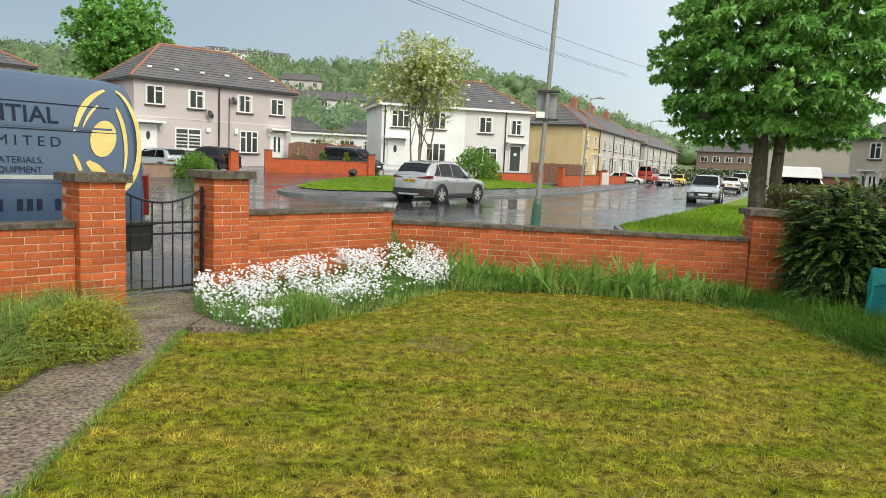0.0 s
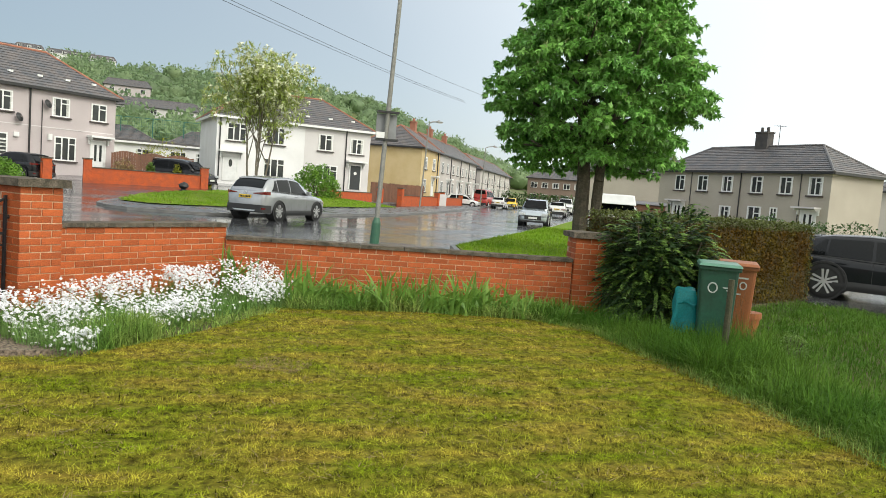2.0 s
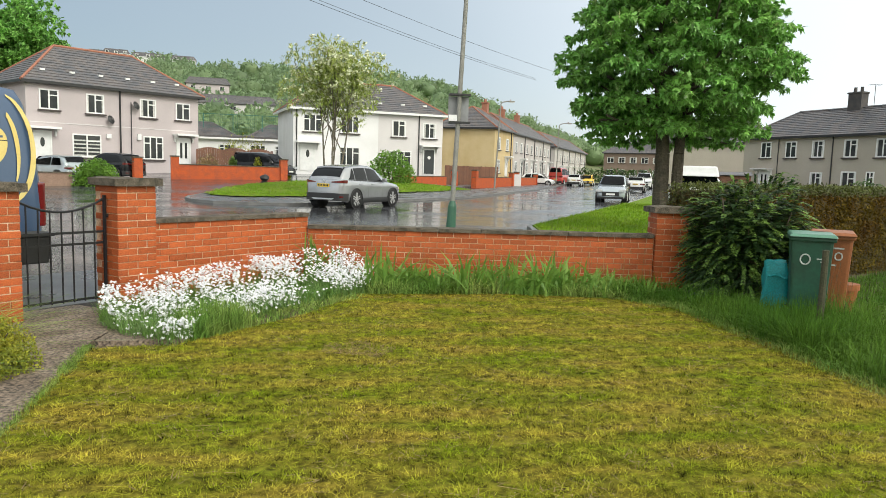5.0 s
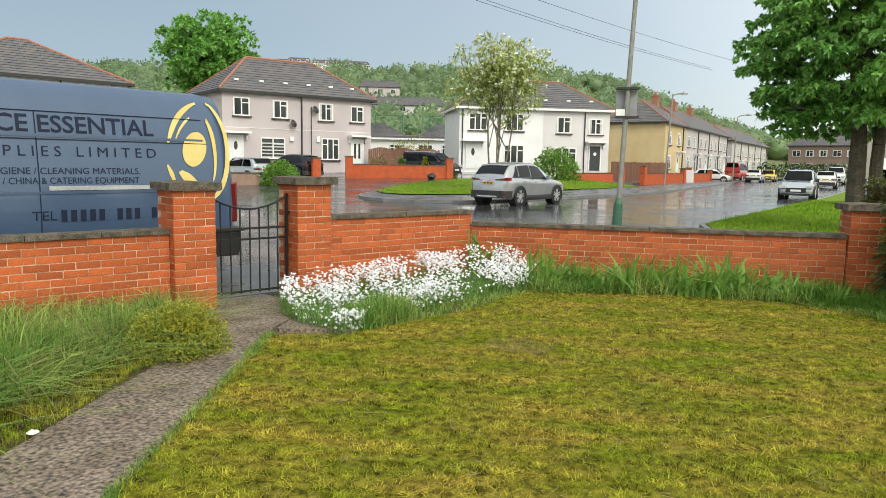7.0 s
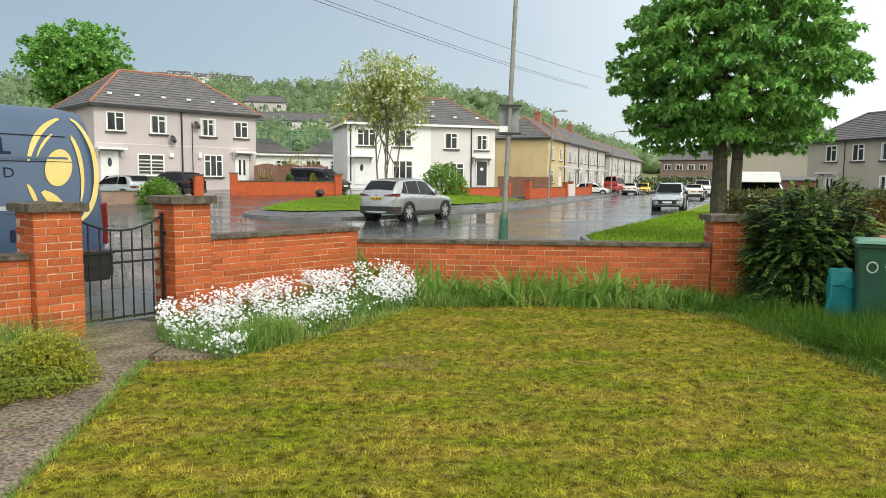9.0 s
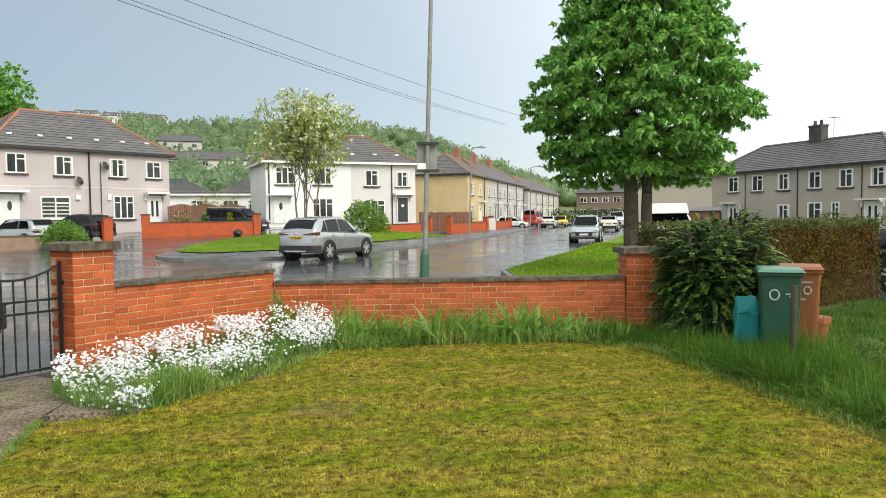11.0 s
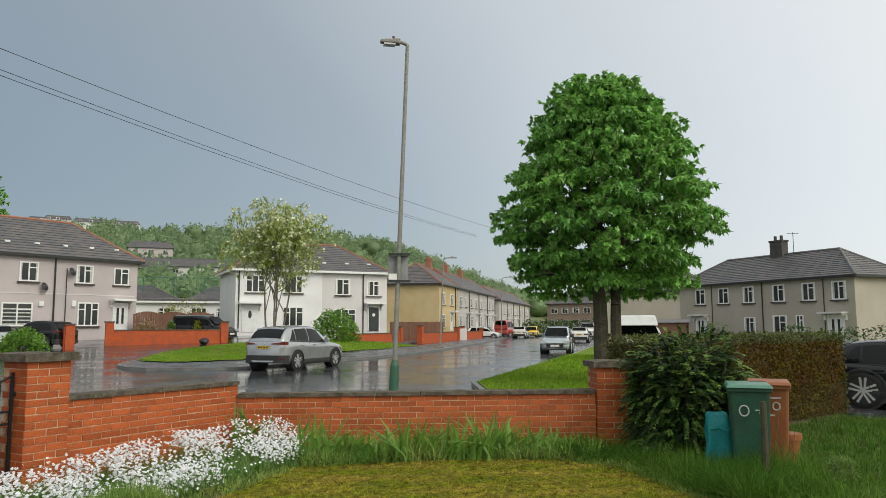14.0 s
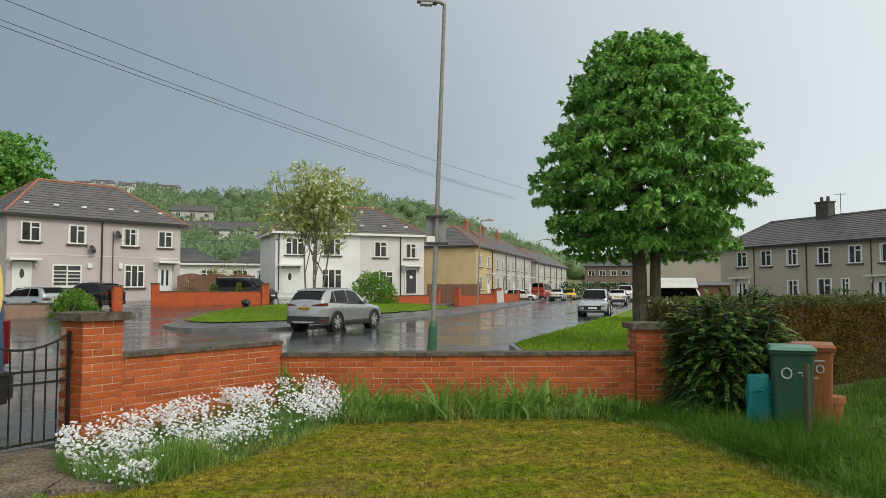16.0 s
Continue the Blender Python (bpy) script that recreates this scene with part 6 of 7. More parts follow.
# each frond: a row of slim leaflets along a drooping stalk
for nm, mt, sel in (("frond", DARK_LEAF, slice(0, 2500)), ("fresh_frond", LIGHT_LEAF, slice(2500, n))):
    q, w = p[sel], u[sel] + unit(len(p[sel])) * 0.5
    if nm == "fresh_frond":
        q = np.array([0, 0, 0.45]) + (q - np.array([0, 0, 0.45])) * 1.06
    w /= np.linalg.norm(w, axis=1)[:, None]
    P, W = [], []
    for k in range(7):
        f = k / 6
        for s in (-1, 1):
            sd = np.cross(w, [0, 0, 1.0]) * s
            P.append(q + w * 0.16 * f - np.array([0, 0, 0.08]) * f * f)
            W.append(w * 0.7 + sd * 0.8 - np.array([0, 0, 0.35]))
    tagged(leaves(nm, np.vstack(P), np.vstack(W), 0.044, OVAL, mt, t), kind="stuff")

# clipped hedge
hx0, hy0, hx1, hy1 = 5.15, 9.75, 10.35, 12.25
hd = thing("clipped_hedge", facing(hx0, hy0, 0, hx1 - hx0, hy1 - hy0), "clipped boundary hedge browned on its face", "hedge")
HL, HT, HH = math.hypot(hx1 - hx0, hy1 - hy0), 0.95, 1.46
# solid brown core in the bed's soil colour fills gaps between the leaves
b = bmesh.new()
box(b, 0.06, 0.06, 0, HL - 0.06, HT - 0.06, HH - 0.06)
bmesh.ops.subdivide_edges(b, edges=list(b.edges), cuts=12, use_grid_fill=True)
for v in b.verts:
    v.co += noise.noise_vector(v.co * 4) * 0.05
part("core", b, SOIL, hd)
n = 36000
f = nr.choice(4, n, p=[0.58, 0.20, 0.12, 0.10])
P = np.column_stack([nr.uniform(0, HL, n), nr.uniform(0, HT, n), nr.uniform(0.0, HH, n)])
U = np.zeros((n, 3))
P[f == 0, 1], U[f == 0, 1] = nr.normal(0.01, 0.03, (f == 0).sum()), -1
P[f == 1, 2], U[f == 1, 2] = HH + nr.normal(0.0, 0.025, (f == 1).sum()), 1
P[f == 2, 0], U[f == 2, 0] = HL + nr.normal(0, 0.03, (f == 2).sum()), 1
P[f == 3, 0], U[f == 3, 0] = nr.normal(0, 0.05, (f == 3).sum()), -1
W = U * 0.5 + unit(n)
green = (f == 1) | (P[:, 2] > HH - 0.10) | (P[:, 0] < 1.2) & (nr.uniform(0, 1, n) < 0.7) | (P[:, 0] > HL - 0.12) & (nr.uniform(0, 1, n) < 0.6)
for nm, sel, mt in (("face_leaf", ~green, HEDGE_LEAF), ("top_leaf", green, HEDGE_TOP)):
    tagged(leaves(nm, P[sel], W[sel], nr.uniform(0.03, 0.058, sel.sum()), OVAL, mt, hd), kind="stuff")
lh = thing("clipped_hedge", facing(19.5, 26.5, 0, 12.0, -5.5), "low rough hedge beyond the parked black car", "hedge")
P = np.column_stack([nr.uniform(0, 14, 5200), nr.uniform(-0.35, 0.45, 5200), 1.5 * nr.uniform(0, 1, 5200) ** 0.7])
P[:, 2] *= np.array([1 + 0.3 * noise.noise(Vector((a * 0.9, 0, 3))) for a in P[:, 0]])
tagged(leaves("foliage", P, unit(5200), nr.uniform(0.09, 0.17, 5200), OVAL, FAR_LEAF, lh), kind="stuff")
sh_far = thing("clipped_hedge", pose(40, 128, 0, 0, 0, 10), "long green hedge at the end of the road", "hedge")
n = 2600
P = np.column_stack([nr.uniform(0, 26, n), nr.uniform(-0.2, 0.5, n), nr.uniform(0, 2.6, n)])
tagged(leaves("foliage", P, unit(n), nr.uniform(0.35, 0.6, n), OVAL, FAR_LEAF, sh_far), kind="stuff")

# ---- grass and flowers ----
lawn_area = [(-1.72, 2.2), (-1.93, 3.05), (-2.2, 5.4), (-2.30, 6.15), (-1.6, 6.3), (-0.6, 7.6), (0.0, 8.9), (2.0, 9.0), (3.3, 8.7), (3.92, 8.1), (4.06, 5.0), (4.28, 2.2)]
p = scatter(lawn_area, 240000)
keep = nr.uniform(0, 1, len(p)) < np.clip(1.25 - 0.07 * p[:, 1], 0.4, 1)
p = p[keep]
tufts = np.array([0.30 + 1.5 * max(0.0, min(1.0, 0.5 + 0.8 * noise.noise(Vector((a * 5.0, c * 9.0, 0))) + 0.5 * noise.noise(Vector((a * 17.0, c * 21.0, 4))))) for a, c in p])
lawn = blades("lawn_grass", np.column_stack([p, np.full(len(p), 0.008)]), nr.uniform(0.014, 0.032, len(p)) * tufts, nr.uniform(0.004, 0.0085, len(p)), 1.9, LAWN_BLADE, segments=1)
tagged(lawn, "short mown yellow-green lawn grass", "grass", kind="stuff")
# loose clippings lying on the cut grass in drifts
q = scatter(lawn_area, 15000)
drift = np.array([noise.noise(Vector((a * 2.2 + 5, c * 4.5, 7))) + 0.6 * noise.noise(Vector((a * 8, c * 11, 2))) for a, c in q])
q = q[drift > 0.12]
tagged(blades("grass_clippings", np.column_stack([q, nr.uniform(0.016, 0.034, len(q))]), nr.uniform(0.012, 0.03, len(q)), nr.uniform(0.004, 0.008, len(q)), 2.6, DRY_GRASS, segments=1), "dry straw-coloured clippings strewn over the lawn", "grass clippings", kind="stuff")
edge = np.vstack([np.column_stack([np.interp(k, [0, 1, 2, 3], [-1.75, -1.93, -2.2, -2.3]), np.interp(k, [0, 1, 2, 3], [2.2, 3.05, 5.4, 6.2])]) for k in [nr.uniform(0, 3, 5000)]]) + nr.normal(0, 0.025, (5000, 2))
tagged(blades("lawn_edge_grass", np.column_stack([edge, np.full(5000, 0.01)]), nr.uniform(0.02, 0.045, 5000), 0.004, 0.9, TALL_GRASS), "uneven green lawn edge along the path", "grass", kind="stuff")


def grass_patch(name, outline, n, h0, h1, w, lean, material, label, z=0.0, dry=0.0):
    q = scatter(outline, n)
    tuft = np.array([0.55 + 0.9 * (0.5 + 0.5 * noise.noise(Vector((a * 1.7, c * 1.7, 2)))) for a, c in q])
    zz = np.array([gz(a, c) for a, c in q]) + z
    hh = nr.uniform(h0, h1, n) * tuft
    k = nr.uniform(0, 1, n) < dry
    tagged(blades(name, np.column_stack([q, zz])[~k], hh[~k], w, lean, material, segments=3), label, "grass", kind="stuff")
    if k.any():
        tagged(blades("dry_grass", np.column_stack([q, zz])[k], hh[k], w, lean * 1.2, DRY_GRASS, segments=3), "dry straw-coloured grass stems", "grass", kind="stuff")


grass_patch("long_grass", [(-3.58, 6.65), (-6.3, 3.7), (-5.2, 2.2), (-3.3, 2.6), (-3.15, 4.3), (-3.1, 5.4), (-3.1, 6.4)], 13000, 0.20, 0.52, 0.010, 2.0, TALL_GRASS, "long tangled green grass below the garden wall", 0.0, 0.06)
grass_patch("path_edge_grass", [(-3.3, 2.4), (-2.74, 2.6), (-2.78, 4.1), (-2.9, 5.2), (-3.3, 5.4)], 7000, 0.02, 0.07, 0.005, 0.9, LAWN_BLADE, "short yellow-green grass beside the path", 0.0, 0.1)
grass_patch("edge_grass", [(3.95, 2.6), (4.35, 2.6), (4.15, 5.0), (4.05, 8.1), (3.45, 8.85), (3.25, 8.65), (3.75, 8.0), (3.85, 5.0)], 5000, 0.04, 0.13, 0.006, 1.1, TALL_GRASS, "uneven green grass where the lawn meets the boundary", 0.0)
# boundary and bin-side grass carries its shade in the leaf colour
grass_patch("long_grass", [(4.22, 2.6), (4.9, 2.6), (5.0, 6.4), (5.1, 8.2), (4.2, 8.9), (3.4, 9.2), (3.3, 8.75), (3.88, 8.1), (4.0, 5.0)], 11000, 0.12, 0.36, 0.010, 1.2, SHADED_GRASS, "long green grass along the garden boundary", -0.02)
grass_patch("rough_lawn", [(4.9, 2.6), (9.5, 4.5), (10.4, 10.8), (9.8, 11.7), (5.5, 9.4), (5.1, 8.2)], 32000, 0.05, 0.15, 0.011, 1.0, SHADED_GRASS, "rough green lawn beside the bins", -0.02)
grass_patch("bed_grass", [(0.2, 8.85), (2.0, 8.95), (3.4, 8.65), (4.0, 9.35), (2.0, 9.62), (-0.3, 9.9)], 5200, 0.10, 0.28, 0.012, 1.2, TALL_GRASS, "green grass between the iris clumps", -0.02)
grass_patch("bed_grass", [(-1.66, 6.75), (-1.5, 6.35), (-0.6, 7.6), (0.15, 8.85), (-0.2, 9.3), (-1.0, 8.4)], 1800, 0.05, 0.14, 0.010, 1.1, TALL_GRASS, "soft green grass in front of the flowers", -0.02)
grass_patch("verge_grass", [(4.2, 14.8), (4.9, 19.5), (9.1, 27.1), (13.4, 35.2), (17.0, 33.0), (12.0, 24.0), (9.4, 15.6)], 22000, 0.05, 0.13, 0.018, 0.8, VERGE_BLADE, "bright green verge grass under the tree", 0.12)
grass_patch("verge_grass", FAR_VERGE, 16000, 0.04, 0.10, 0.03, 0.8, VERGE_BLADE, "bright green verge grass beyond the road", 0.14, 0.03)

grass_patch("dead_grass", [(-0.35, 6.0), (0.15, 5.85), (0.35, 6.15), (0.0, 6.4), (-0.3, 6.3)], 900, 0.012, 0.03, 0.006, 1.6, DRY_GRASS, "dead brown patch in the lawn", 0.012)

# this stand uses the grass colour with the shade painted in
grass_patch("long_grass", [(4.0, 5.9), (4.9, 5.9), (5.4, 6.9), (4.6, 7.2), (4.1, 7.4)], 3500, 0.25, 0.5, 0.007, 1.0, SHADED_GRASS, "tall green grass in front of the bins, coloured darker for shade", -0.02)

grass_patch("grass_tuft", [(-1.75, 6.85), (-1.45, 6.40), (-1.0, 7.1), (-1.3, 7.4)], 1300, 0.14, 0.33, 0.007, 0.6, TALL_GRASS, "tuft of upright green grass among the white flowers", -0.02)

# irises: sword leaves in clumps along the front wall
for i, (x, y, h, n) in enumerate([(-0.62, 9.70, 0.80, 22), (-0.30, 9.72, 0.62, 16)] + [(0.12 + 0.16 * j + rng.uniform(-0.1, 0.1), 9.42 - 0.10 * j * 0.16 + rng.uniform(-0.30, 0.1), rng.uniform(0.42, 0.66) * (1.0 if j < 19 else 0.75), rng.randint(14, 24)) for j in range(24)]):
    q = np.column_stack([nr.normal(x, 0.09, n), nr.normal(y, 0.07, n), np.full(n, -0.02)])
    c = thing("iris_clump", pose(x, y, -0.02), "clump of upright green iris leaves at the wall", "iris", "iris clumps")
    for j in range(n):
        blades("leaf", q[j:j + 1] - np.array([x, y, -0.02]), nr.uniform(0.55, 1.05, 1) * h, nr.uniform(0.026, 0.055, 1), 0.85, IRIS_LEAF, c, segments=4, heading=0.0)
q = np.column_stack([nr.uniform(-0.2, 4.0, 40), nr.uniform(9.2, 9.5, 40), np.zeros(40)])
tagged(blades("dry_stem", q, nr.uniform(0.4, 0.85, 40), 0.008, 0.25, DRY_GRASS, segments=3), "dry pale flower stems against the wall", "stems", kind="stuff")

# white flower mound
bed = [(-2.62, 7.6), (-2.5, 7.05), (-2.15, 6.6), (-1.75, 6.32), (-1.5, 6.45), (-1.5, 6.9), (-1.15, 7.4), (-0.75, 8.0), (-0.35, 8.5), (0.08, 9.0), (0.28, 9.32), (-0.1, 9.6), (-0.7, 9.5), (-1.3, 8.9), (-2.1, 8.05)]
q = scatter(bed, 8800)
gap = np.exp(-((q[:, 0] + 1.55) ** 2 + (q[:, 1] - 7.0) ** 2) / 0.07)
patch = np.array([0.5 + 0.7 * noise.noise(Vector((a * 2.3, c * 2.3, 5))) + 0.5 * noise.noise(Vector((a * 7, c * 7, 9))) for a, c in q])
q = q[nr.uniform(0, 1, len(q)) > gap * 0.95 + np.where(patch < 0.50, 0.86, 0.0)]
sdist = (q[:, 0] + 2.64) * 0.733 - (q[:, 1] - 7.89) * 0.68
along = (q[:, 0] + 2.64) * 0.68 + (q[:, 1] - 7.89) * 0.733
zz = np.clip(0.33 + 0.06 * along, 0.20, 0.52) * (1 - 0.60 * np.clip((sdist - 0.55) / 0.75, 0, 1)) + 0.09 * np.array([noise.noise(Vector((a * 1.8, c * 1.8, 1))) for a, c in q]) + nr.uniform(-0.13, 0.05, len(q))
heads = np.column_stack([q, np.maximum(zz, 0.04)])
fl = thing("flower_mound", pose(0, 0, 0), "spreading mound of small white flowers by the wall", "flowers", kind="stuff")
k = 5
P = np.repeat(heads, k, 0)
a = np.tile(np.arange(k) * 2 * np.pi / k, len(heads)) + np.repeat(nr.uniform(0, 6.28, len(heads)), k)
tilt = np.repeat(nr.normal(0, 0.45, (len(heads), 2)), k, 0) + np.array([0.1, -0.45])
W = np.column_stack([np.cos(a), np.sin(a), np.zeros(len(a))])
W[:, 2] = -(W[:, 0] * tilt[:, 0] + W[:, 1] * tilt[:, 1]) + 0.1
flat = np.column_stack([tilt, np.ones(len(a))])
leaves("white_flower", P, W, 0.0158, PETALS, PETAL, fl, 0.05, flat)
blades("stalk", np.column_stack([heads[:, :2] + nr.normal(0, 0.03, (len(heads), 2)), np.full(len(heads), -0.02)]), heads[:, 2] + 0.02, 0.004, 0.25, SILVER_STEM, fl, segments=2)
g2 = scatter(bed, 9000)
blades("silvery_leaf", np.column_stack([g2, nr.uniform(-0.02, 0.06, len(g2))]), nr.uniform(0.08, 0.24, len(g2)), 0.008, 0.9, SILVER_STEM, fl, segments=2)


# ---- bins and bits ----
def wheelie_bin(x, y, turn, body, lid, label, marks, hoops=()):
    v = thing("wheelie_bin", pose(x, y, 0.0, 0, 0, turn), label, "wheelie bin", "wheelie bins")
    b = bmesh.new()
    vs = box(b, -0.205, -0.27, 0.03, 0.205, 0.27, 1.0)
    for q in vs[:4]:
        q.co.x *= 0.82
        q.co.y *= 0.78
    part("body", b, body, v, bevel=0.03)
    b = bmesh.new()
    box(b, -0.225, -0.30, 0.955, 0.225, 0.29, 1.0)
    part("rim", b, body, v, bevel=0.012)
    b = bmesh.new()
    vs = box(b, -0.235, -0.34, 1.002, 0.235, 0.29, 1.022)
    for q in vs[4:]:
        q.co.x *= 0.9
        q.co.y *= 0.9
        q.co.z += 0.014
    part("lid", b, lid, v, bevel=0.012)
    b = bmesh.new()
    tube(b, (-0.2, 0.34, 0.99), (0.2, 0.34, 0.99), 0.016, n=8)
    part("handle_bar", b, body, v)
    for s in (-1, 1):
        b = bmesh.new()
        tube(b, (s * 0.16, 0.24, 0.1), (s * 0.21, 0.24, 0.1), 0.1, n=18)
        part("wheel", b, TYRE, v)
    for mx, mz, r_ in hoops:
        b = bmesh.new()
        k_ = 0.78 + 0.22 * mz
        pipe(b, [(mx + r_ * 0.85 * math.cos(a), -0.27 * k_ - 0.004 - 0.06 * r_ * math.sin(a), mz + r_ * math.sin(a)) for a in [i * math.pi / 9 for i in range(19)]], 0.008, 5)
        part("paint_hoop", b, GREY_PAINT, v)
    for mx, mz, w_, h_ in marks:
        b = bmesh.new()
        k_ = 0.78 + 0.22 * (mz / 1.0)
        box(b, mx - w_ / 2, -0.27 * k_ - 0.008, mz - h_ / 2, mx + w_ / 2, -0.27 * k_ + 0.03, mz + h_ / 2)
        part("paint_mark", b, GREY_PAINT, v)


wheelie_bin(4.90, 7.22, -30, BIN_GREEN, BIN_LID, "dark green wheelie bin with a pale green lid", ((0.10, 0.77, 0.10, 0.012), (0.12, 0.74, 0.07, 0.012)), ((-0.06, 0.76, 0.055),))
wheelie_bin(5.34, 7.49, -34, BIN_BROWN, BIN_BROWN, "brown wheelie bin with pale painted marks", ((0.06, 0.86, 0.12, 0.018), (0.03, 0.67, 0.05, 0.016)), ((0.07, 0.77, 0.042),))
bag = thing("recycling_bag", pose(4.78, 7.64, 0.0, 0, 0, -25), "slumped teal woven recycling bag", "bag")
b = bmesh.new()
box(b, -0.13, -0.11, 0, 0.13, 0.11, 0.66)
bmesh.ops.subdivide_edges(b, edges=list(b.edges), cuts=6, use_grid_fill=True)
for v in b.verts:
    v.co += noise.noise_vector(v.co * 6) * 0.05
    v.co.x *= 1 - 0.35 * max(0, v.co.z - 0.3)
part("sack", b, TEAL, bag, smooth=True)
b = bmesh.new()
limb(b, (-0.1, -0.15, 0.5), (0.1, -0.17, 0.5), 0.012, 0.012, 5, 0.5)
part("strap", b, TEAL, bag)
pot = thing("plant_pot", pose(5.85, 7.9, 0.0), "terracotta-red plant pot beside the bins", "plant pot")
b = bmesh.new()
tube(b, (0, 0, 0), (0, 0, 0.32), 0.11, 0.15, 18)
part("body", b, BIN_BROWN, pot)
b = bmesh.new()
tube(b, (0, 0, 0.30), (0, 0, 0.37), 0.165, 0.165, 18)
part("rim", b, BIN_BROWN, pot)

wf = thing("wire_fence", facing(4.66, 6.62, 0.0, 5.0, 4.75), "low rusty wire mesh fence on timber posts", "fence")
WL = math.hypot(5.0, 4.75)
b = bmesh.new()
tube(b, (0, 0, -0.1), (0.02, 0, 0.90), 0.036, 0.032, 9)
part("post", b, OLD_WOOD, wf)
b = bmesh.new()
n = 26
for i in range(n):
    for s in (-1, 1):
        x0 = WL * i / n
        x1 = x0 + s * 0.55
        if not 0 <= x1 <= WL:
            continue
        tube(b, (max(0, min(WL, x0)), 0, 0.08), (max(0, min(WL, x1)), 0, 0.72), 0.0016, n=3, caps=False)
tagged(part("wire_mesh", b, OLD_WOOD, wf), kind="stuff")
sack = thing("refuse_sack", pose(-6.2, 48.9, gz(-6.2, 48.9)), "black refuse sack standing by a front wall", "refuse sack")
b = bmesh.new()
bmesh.ops.create_icosphere(b, subdivisions=3, radius=0.30)
for v in b.verts:
    v.co += noise.noise_vector(v.co * 5) * 0.08
    v.co.z = max(0, v.co.z * 0.7 + 0.2)
part("bag", b, TRIM, sack, smooth=True)
lit = thing("litter", pose(-2.78, 3.62, 0.02), "crumpled scrap of white paper on the path", "litter")
b = bmesh.new()
bmesh.ops.create_icosphere(b, subdivisions=2, radius=0.03)
for v in b.verts:
    v.co += noise.noise_vector(v.co * 60) * 0.018
    v.co.z = max(0, v.co.z * 0.6)
part("paper", b, UPVC, lit)
ae = thing("tv_aerial", pose(38.2, 50.2, 7.4), "thin television aerial beside the chimney", "aerial")
b = bmesh.new()
tube(b, (0, 0, -1), (0, 0, 1.5), 0.025, n=5)
tube(b, (-0.5, 0, 1.4), (0.5, 0, 1.45), 0.015, n=4)
for i in range(5):
    tube(b, (-0.4 + 0.2 * i, -0.25, 1.42), (-0.4 + 0.2 * i, 0.25, 1.42), 0.01, n=4)
part("mast", b, BLACKPIPE, ae)

# ---- hillside ----
RIDGE_LINE = [(-700, 30), (-430, 40), (-300, 46), (-168, 49), (-125, 55), (-85, 54), (-36, 52), (25, 52), (52, 45), (75, 38), (105, 25), (130, 15), (200, 9), (500, 9)]


def hill_z(x, y):
    d = math.hypot(x, y)
    az = x * 400 / max(1, y if y > 1 else 1)
    top = float(np.interp(az, [q[0] for q in RIDGE_LINE], [q[1] for q in RIDGE_LINE]))
    k = max(0.0, min(1.0, (d - 115) / 285))
    return (top - 6) * (k ** 1.4) * (1 + 0.05 * noise.noise(Vector((x * 0.02, y * 0.02, 0)))) + 1.0


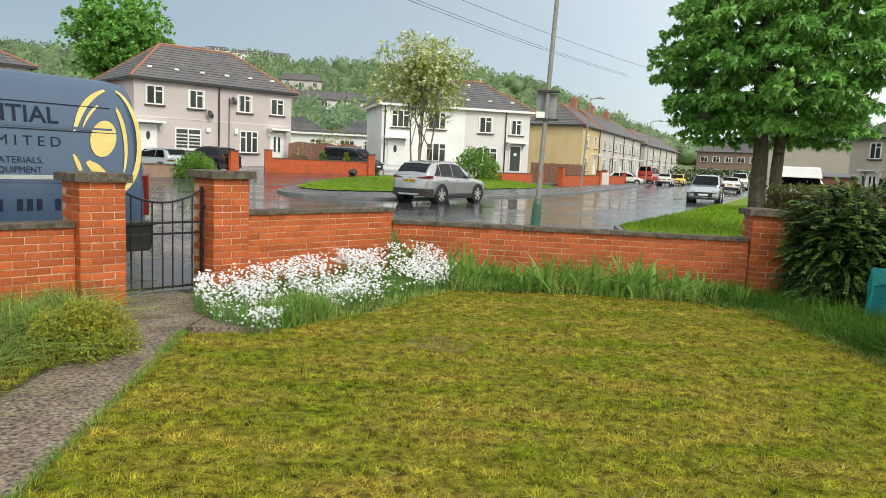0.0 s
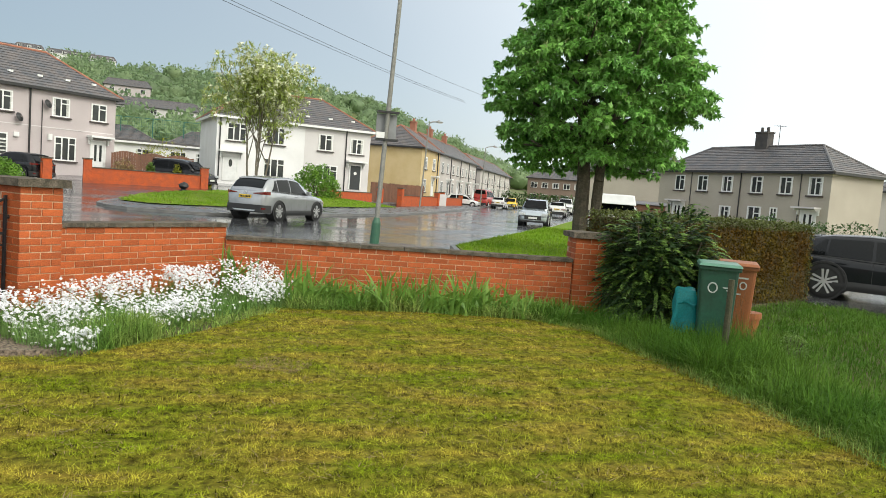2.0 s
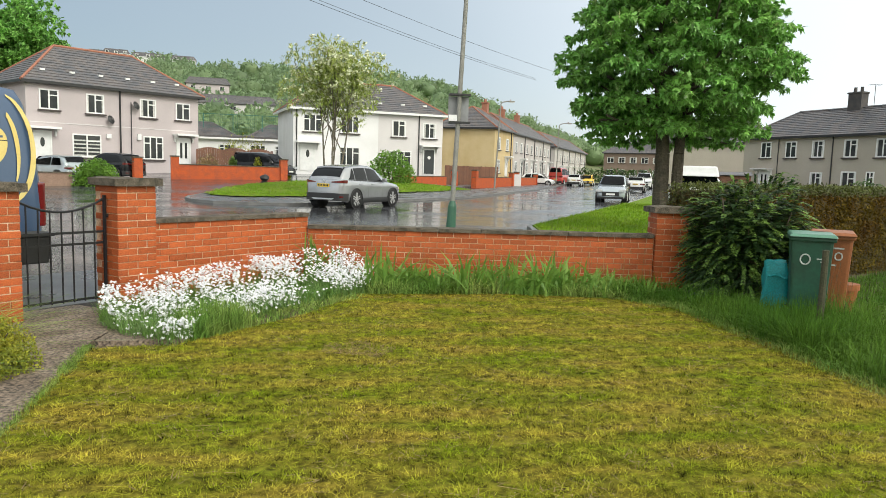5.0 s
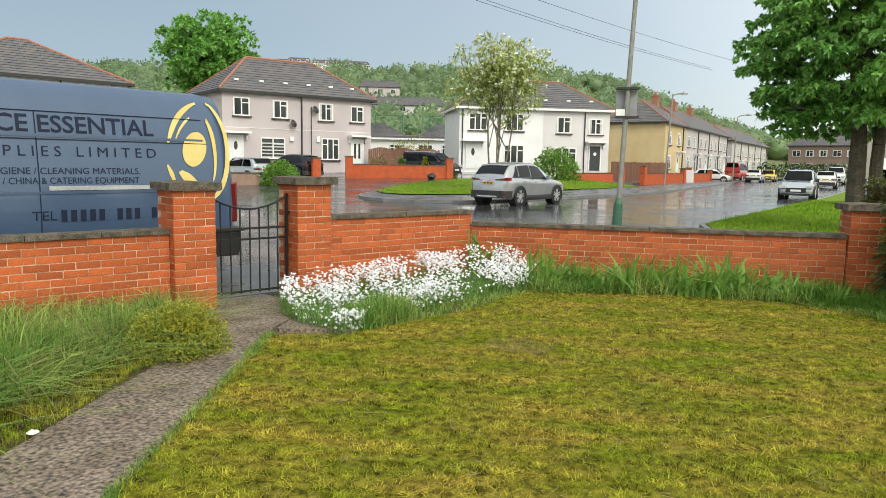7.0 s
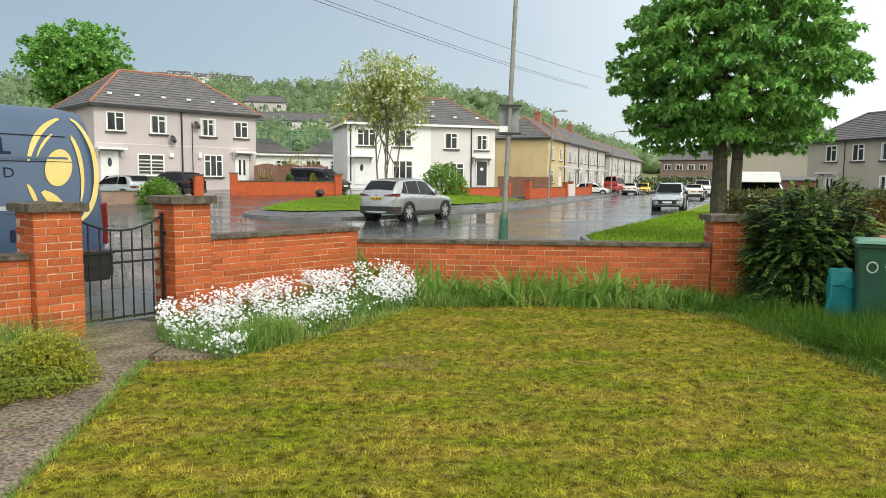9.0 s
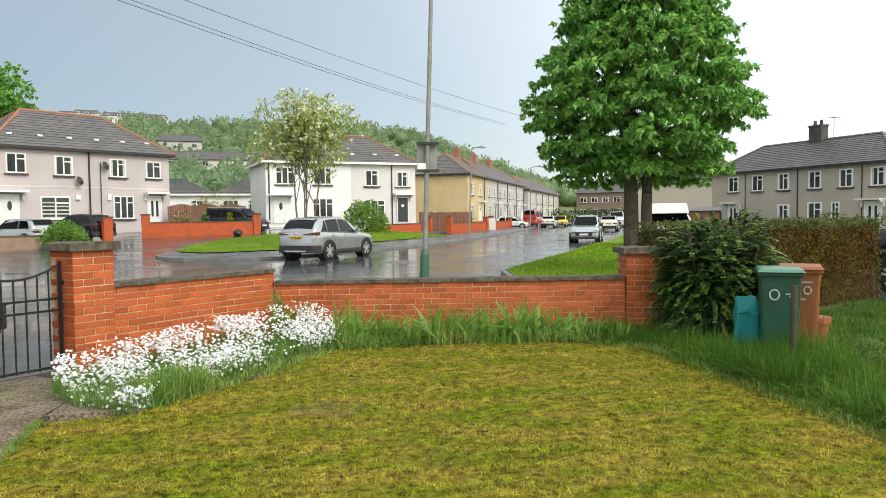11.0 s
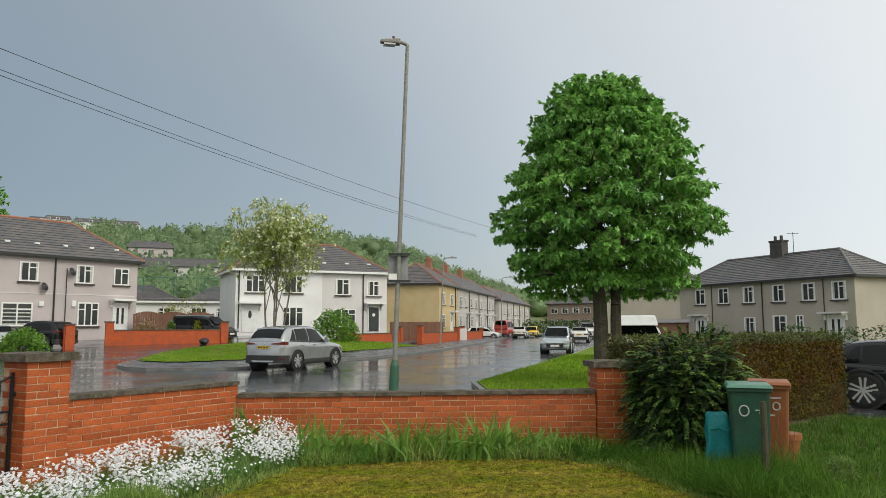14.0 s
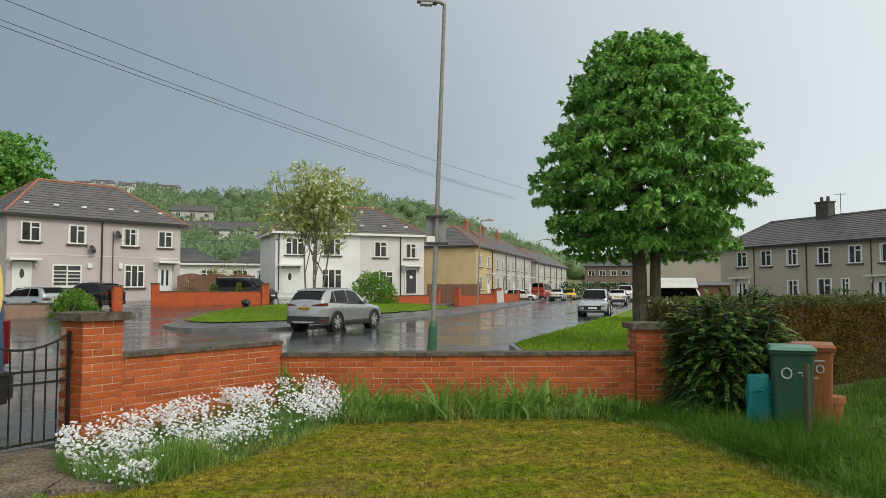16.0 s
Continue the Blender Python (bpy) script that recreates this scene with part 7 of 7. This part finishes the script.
verts, faces = [], []
AZ = [radians(a) for a in range(-62, 41, 2)]
DS = [112, 140, 180, 220, 260, 300, 340, 380, 405, 430, 520]
for a in AZ:
    for d in DS:
        x, y = math.sin(a) * d, math.cos(a) * d
        verts.append((x, y, hill_z(x, y) - 1 if d > 112 else -0.4))
nd = len(DS)
for i in range(len(AZ) - 1):
    for j in range(nd - 1):
        faces.append((i * nd + j, (i + 1) * nd + j, (i + 1) * nd + j + 1, i * nd + j + 1))
tagged(raw("hillside", verts, faces, FIELD, smooth=True), "green hillside beyond the houses", "hill", kind="structure")
C, R = [], []
while len(C) < 1350:
    a, d = radians(rng.uniform(-60, 22)), 130 + 275 * rng.random() ** 0.8
    x, y = math.sin(a) * d, math.cos(a) * d
    if a > radians(13) and d < 290:
        continue
    if noise.noise(Vector((x * 0.012, y * 0.012, 3))) < -0.32 and d < 330:
        continue
    r = rng.uniform(3.2, 6.0)
    C.append((x, y, hill_z(x, y) + r * 0.55))
    R.append(r)
core = bmesh.new()
bmesh.ops.create_icosphere(core, subdivisions=2, radius=1.0)
cv, cf = np.array([v.co[:] for v in core.verts]), np.array([[v.index for v in f_.verts] for f_ in core.faces])
core.free()
V, F_ = [], []
for i, (c, r) in enumerate(zip(C, R)):
    lump = np.array([1 + 0.25 * noise.noise(Vector(q) * 2 + Vector(c) * 0.1) for q in cv])[:, None]
    V.append(np.array(c) + cv * lump * r * np.array([0.78, 0.78, 0.74]))
    F_.append(cf + i * len(cv))
# crowns and leaves share the green lightened to stand for haze
tagged(raw("hillside_crowns", np.vstack(V).tolist(), np.vstack(F_).tolist(), HAZED_WOOD_LEAF, smooth=True), "rounded crowns of the hillside woods", "woods", kind="stuff")
p, u = shoots(np.array(C), np.array(R), 90, (1, 1, 0.9), -0.3)
wood = leaves("hillside_woods", p, u + unit(len(p)) * 0.8, nr.uniform(0.9, 1.7, len(p)), OVAL, HAZED_WOOD_LEAF, None, 0.2)
tagged(wood, "dense woods on the hillside, green paled as if by haze", "woods", kind="stuff")


def hill_house(az, d, w, h, label, mm=RENDER_PALE, dz=0.0):
    a = radians(az)
    x, y = math.sin(a) * d, math.cos(a) * d
    z = hill_z(x, y) + dz
    c, s = math.cos(a), math.sin(a)
    house("hill_house", (x - c * w / 2, y + s * w / 2), (x + c * w / 2, y - s * w / 2), z, z + h, z + h + 2.4, 7.0, mm, label, hip=1.0, ridge_mat=SLATE,
          pieces=[((i + 0.5) / max(2, int(w / 4)), zz, "window", 1.6, 1.4) for i in range(max(2, int(w / 4))) for zz in (0.9, 3.4)])


hill_house(-9.5, 205, 22, 5.2, "pale terrace of houses among the hillside trees", dz=2.0)
hill_house(-5.2, 215, 15, 5.2, "pale terrace of houses among the hillside trees", dz=1.5)
hill_house(-11.3, 260, 14, 5.5, "brownish house high among the hillside trees", RENDER_PINK, 3.0)
for az, w in ((-17.5, 12), (-15.4, 15), (-13.0, 12), (-18.8, 8)):
    hill_house(az, 392, w, 3.6, "far white terrace near the top of the hill", RENDER_WHITE, 2.5)
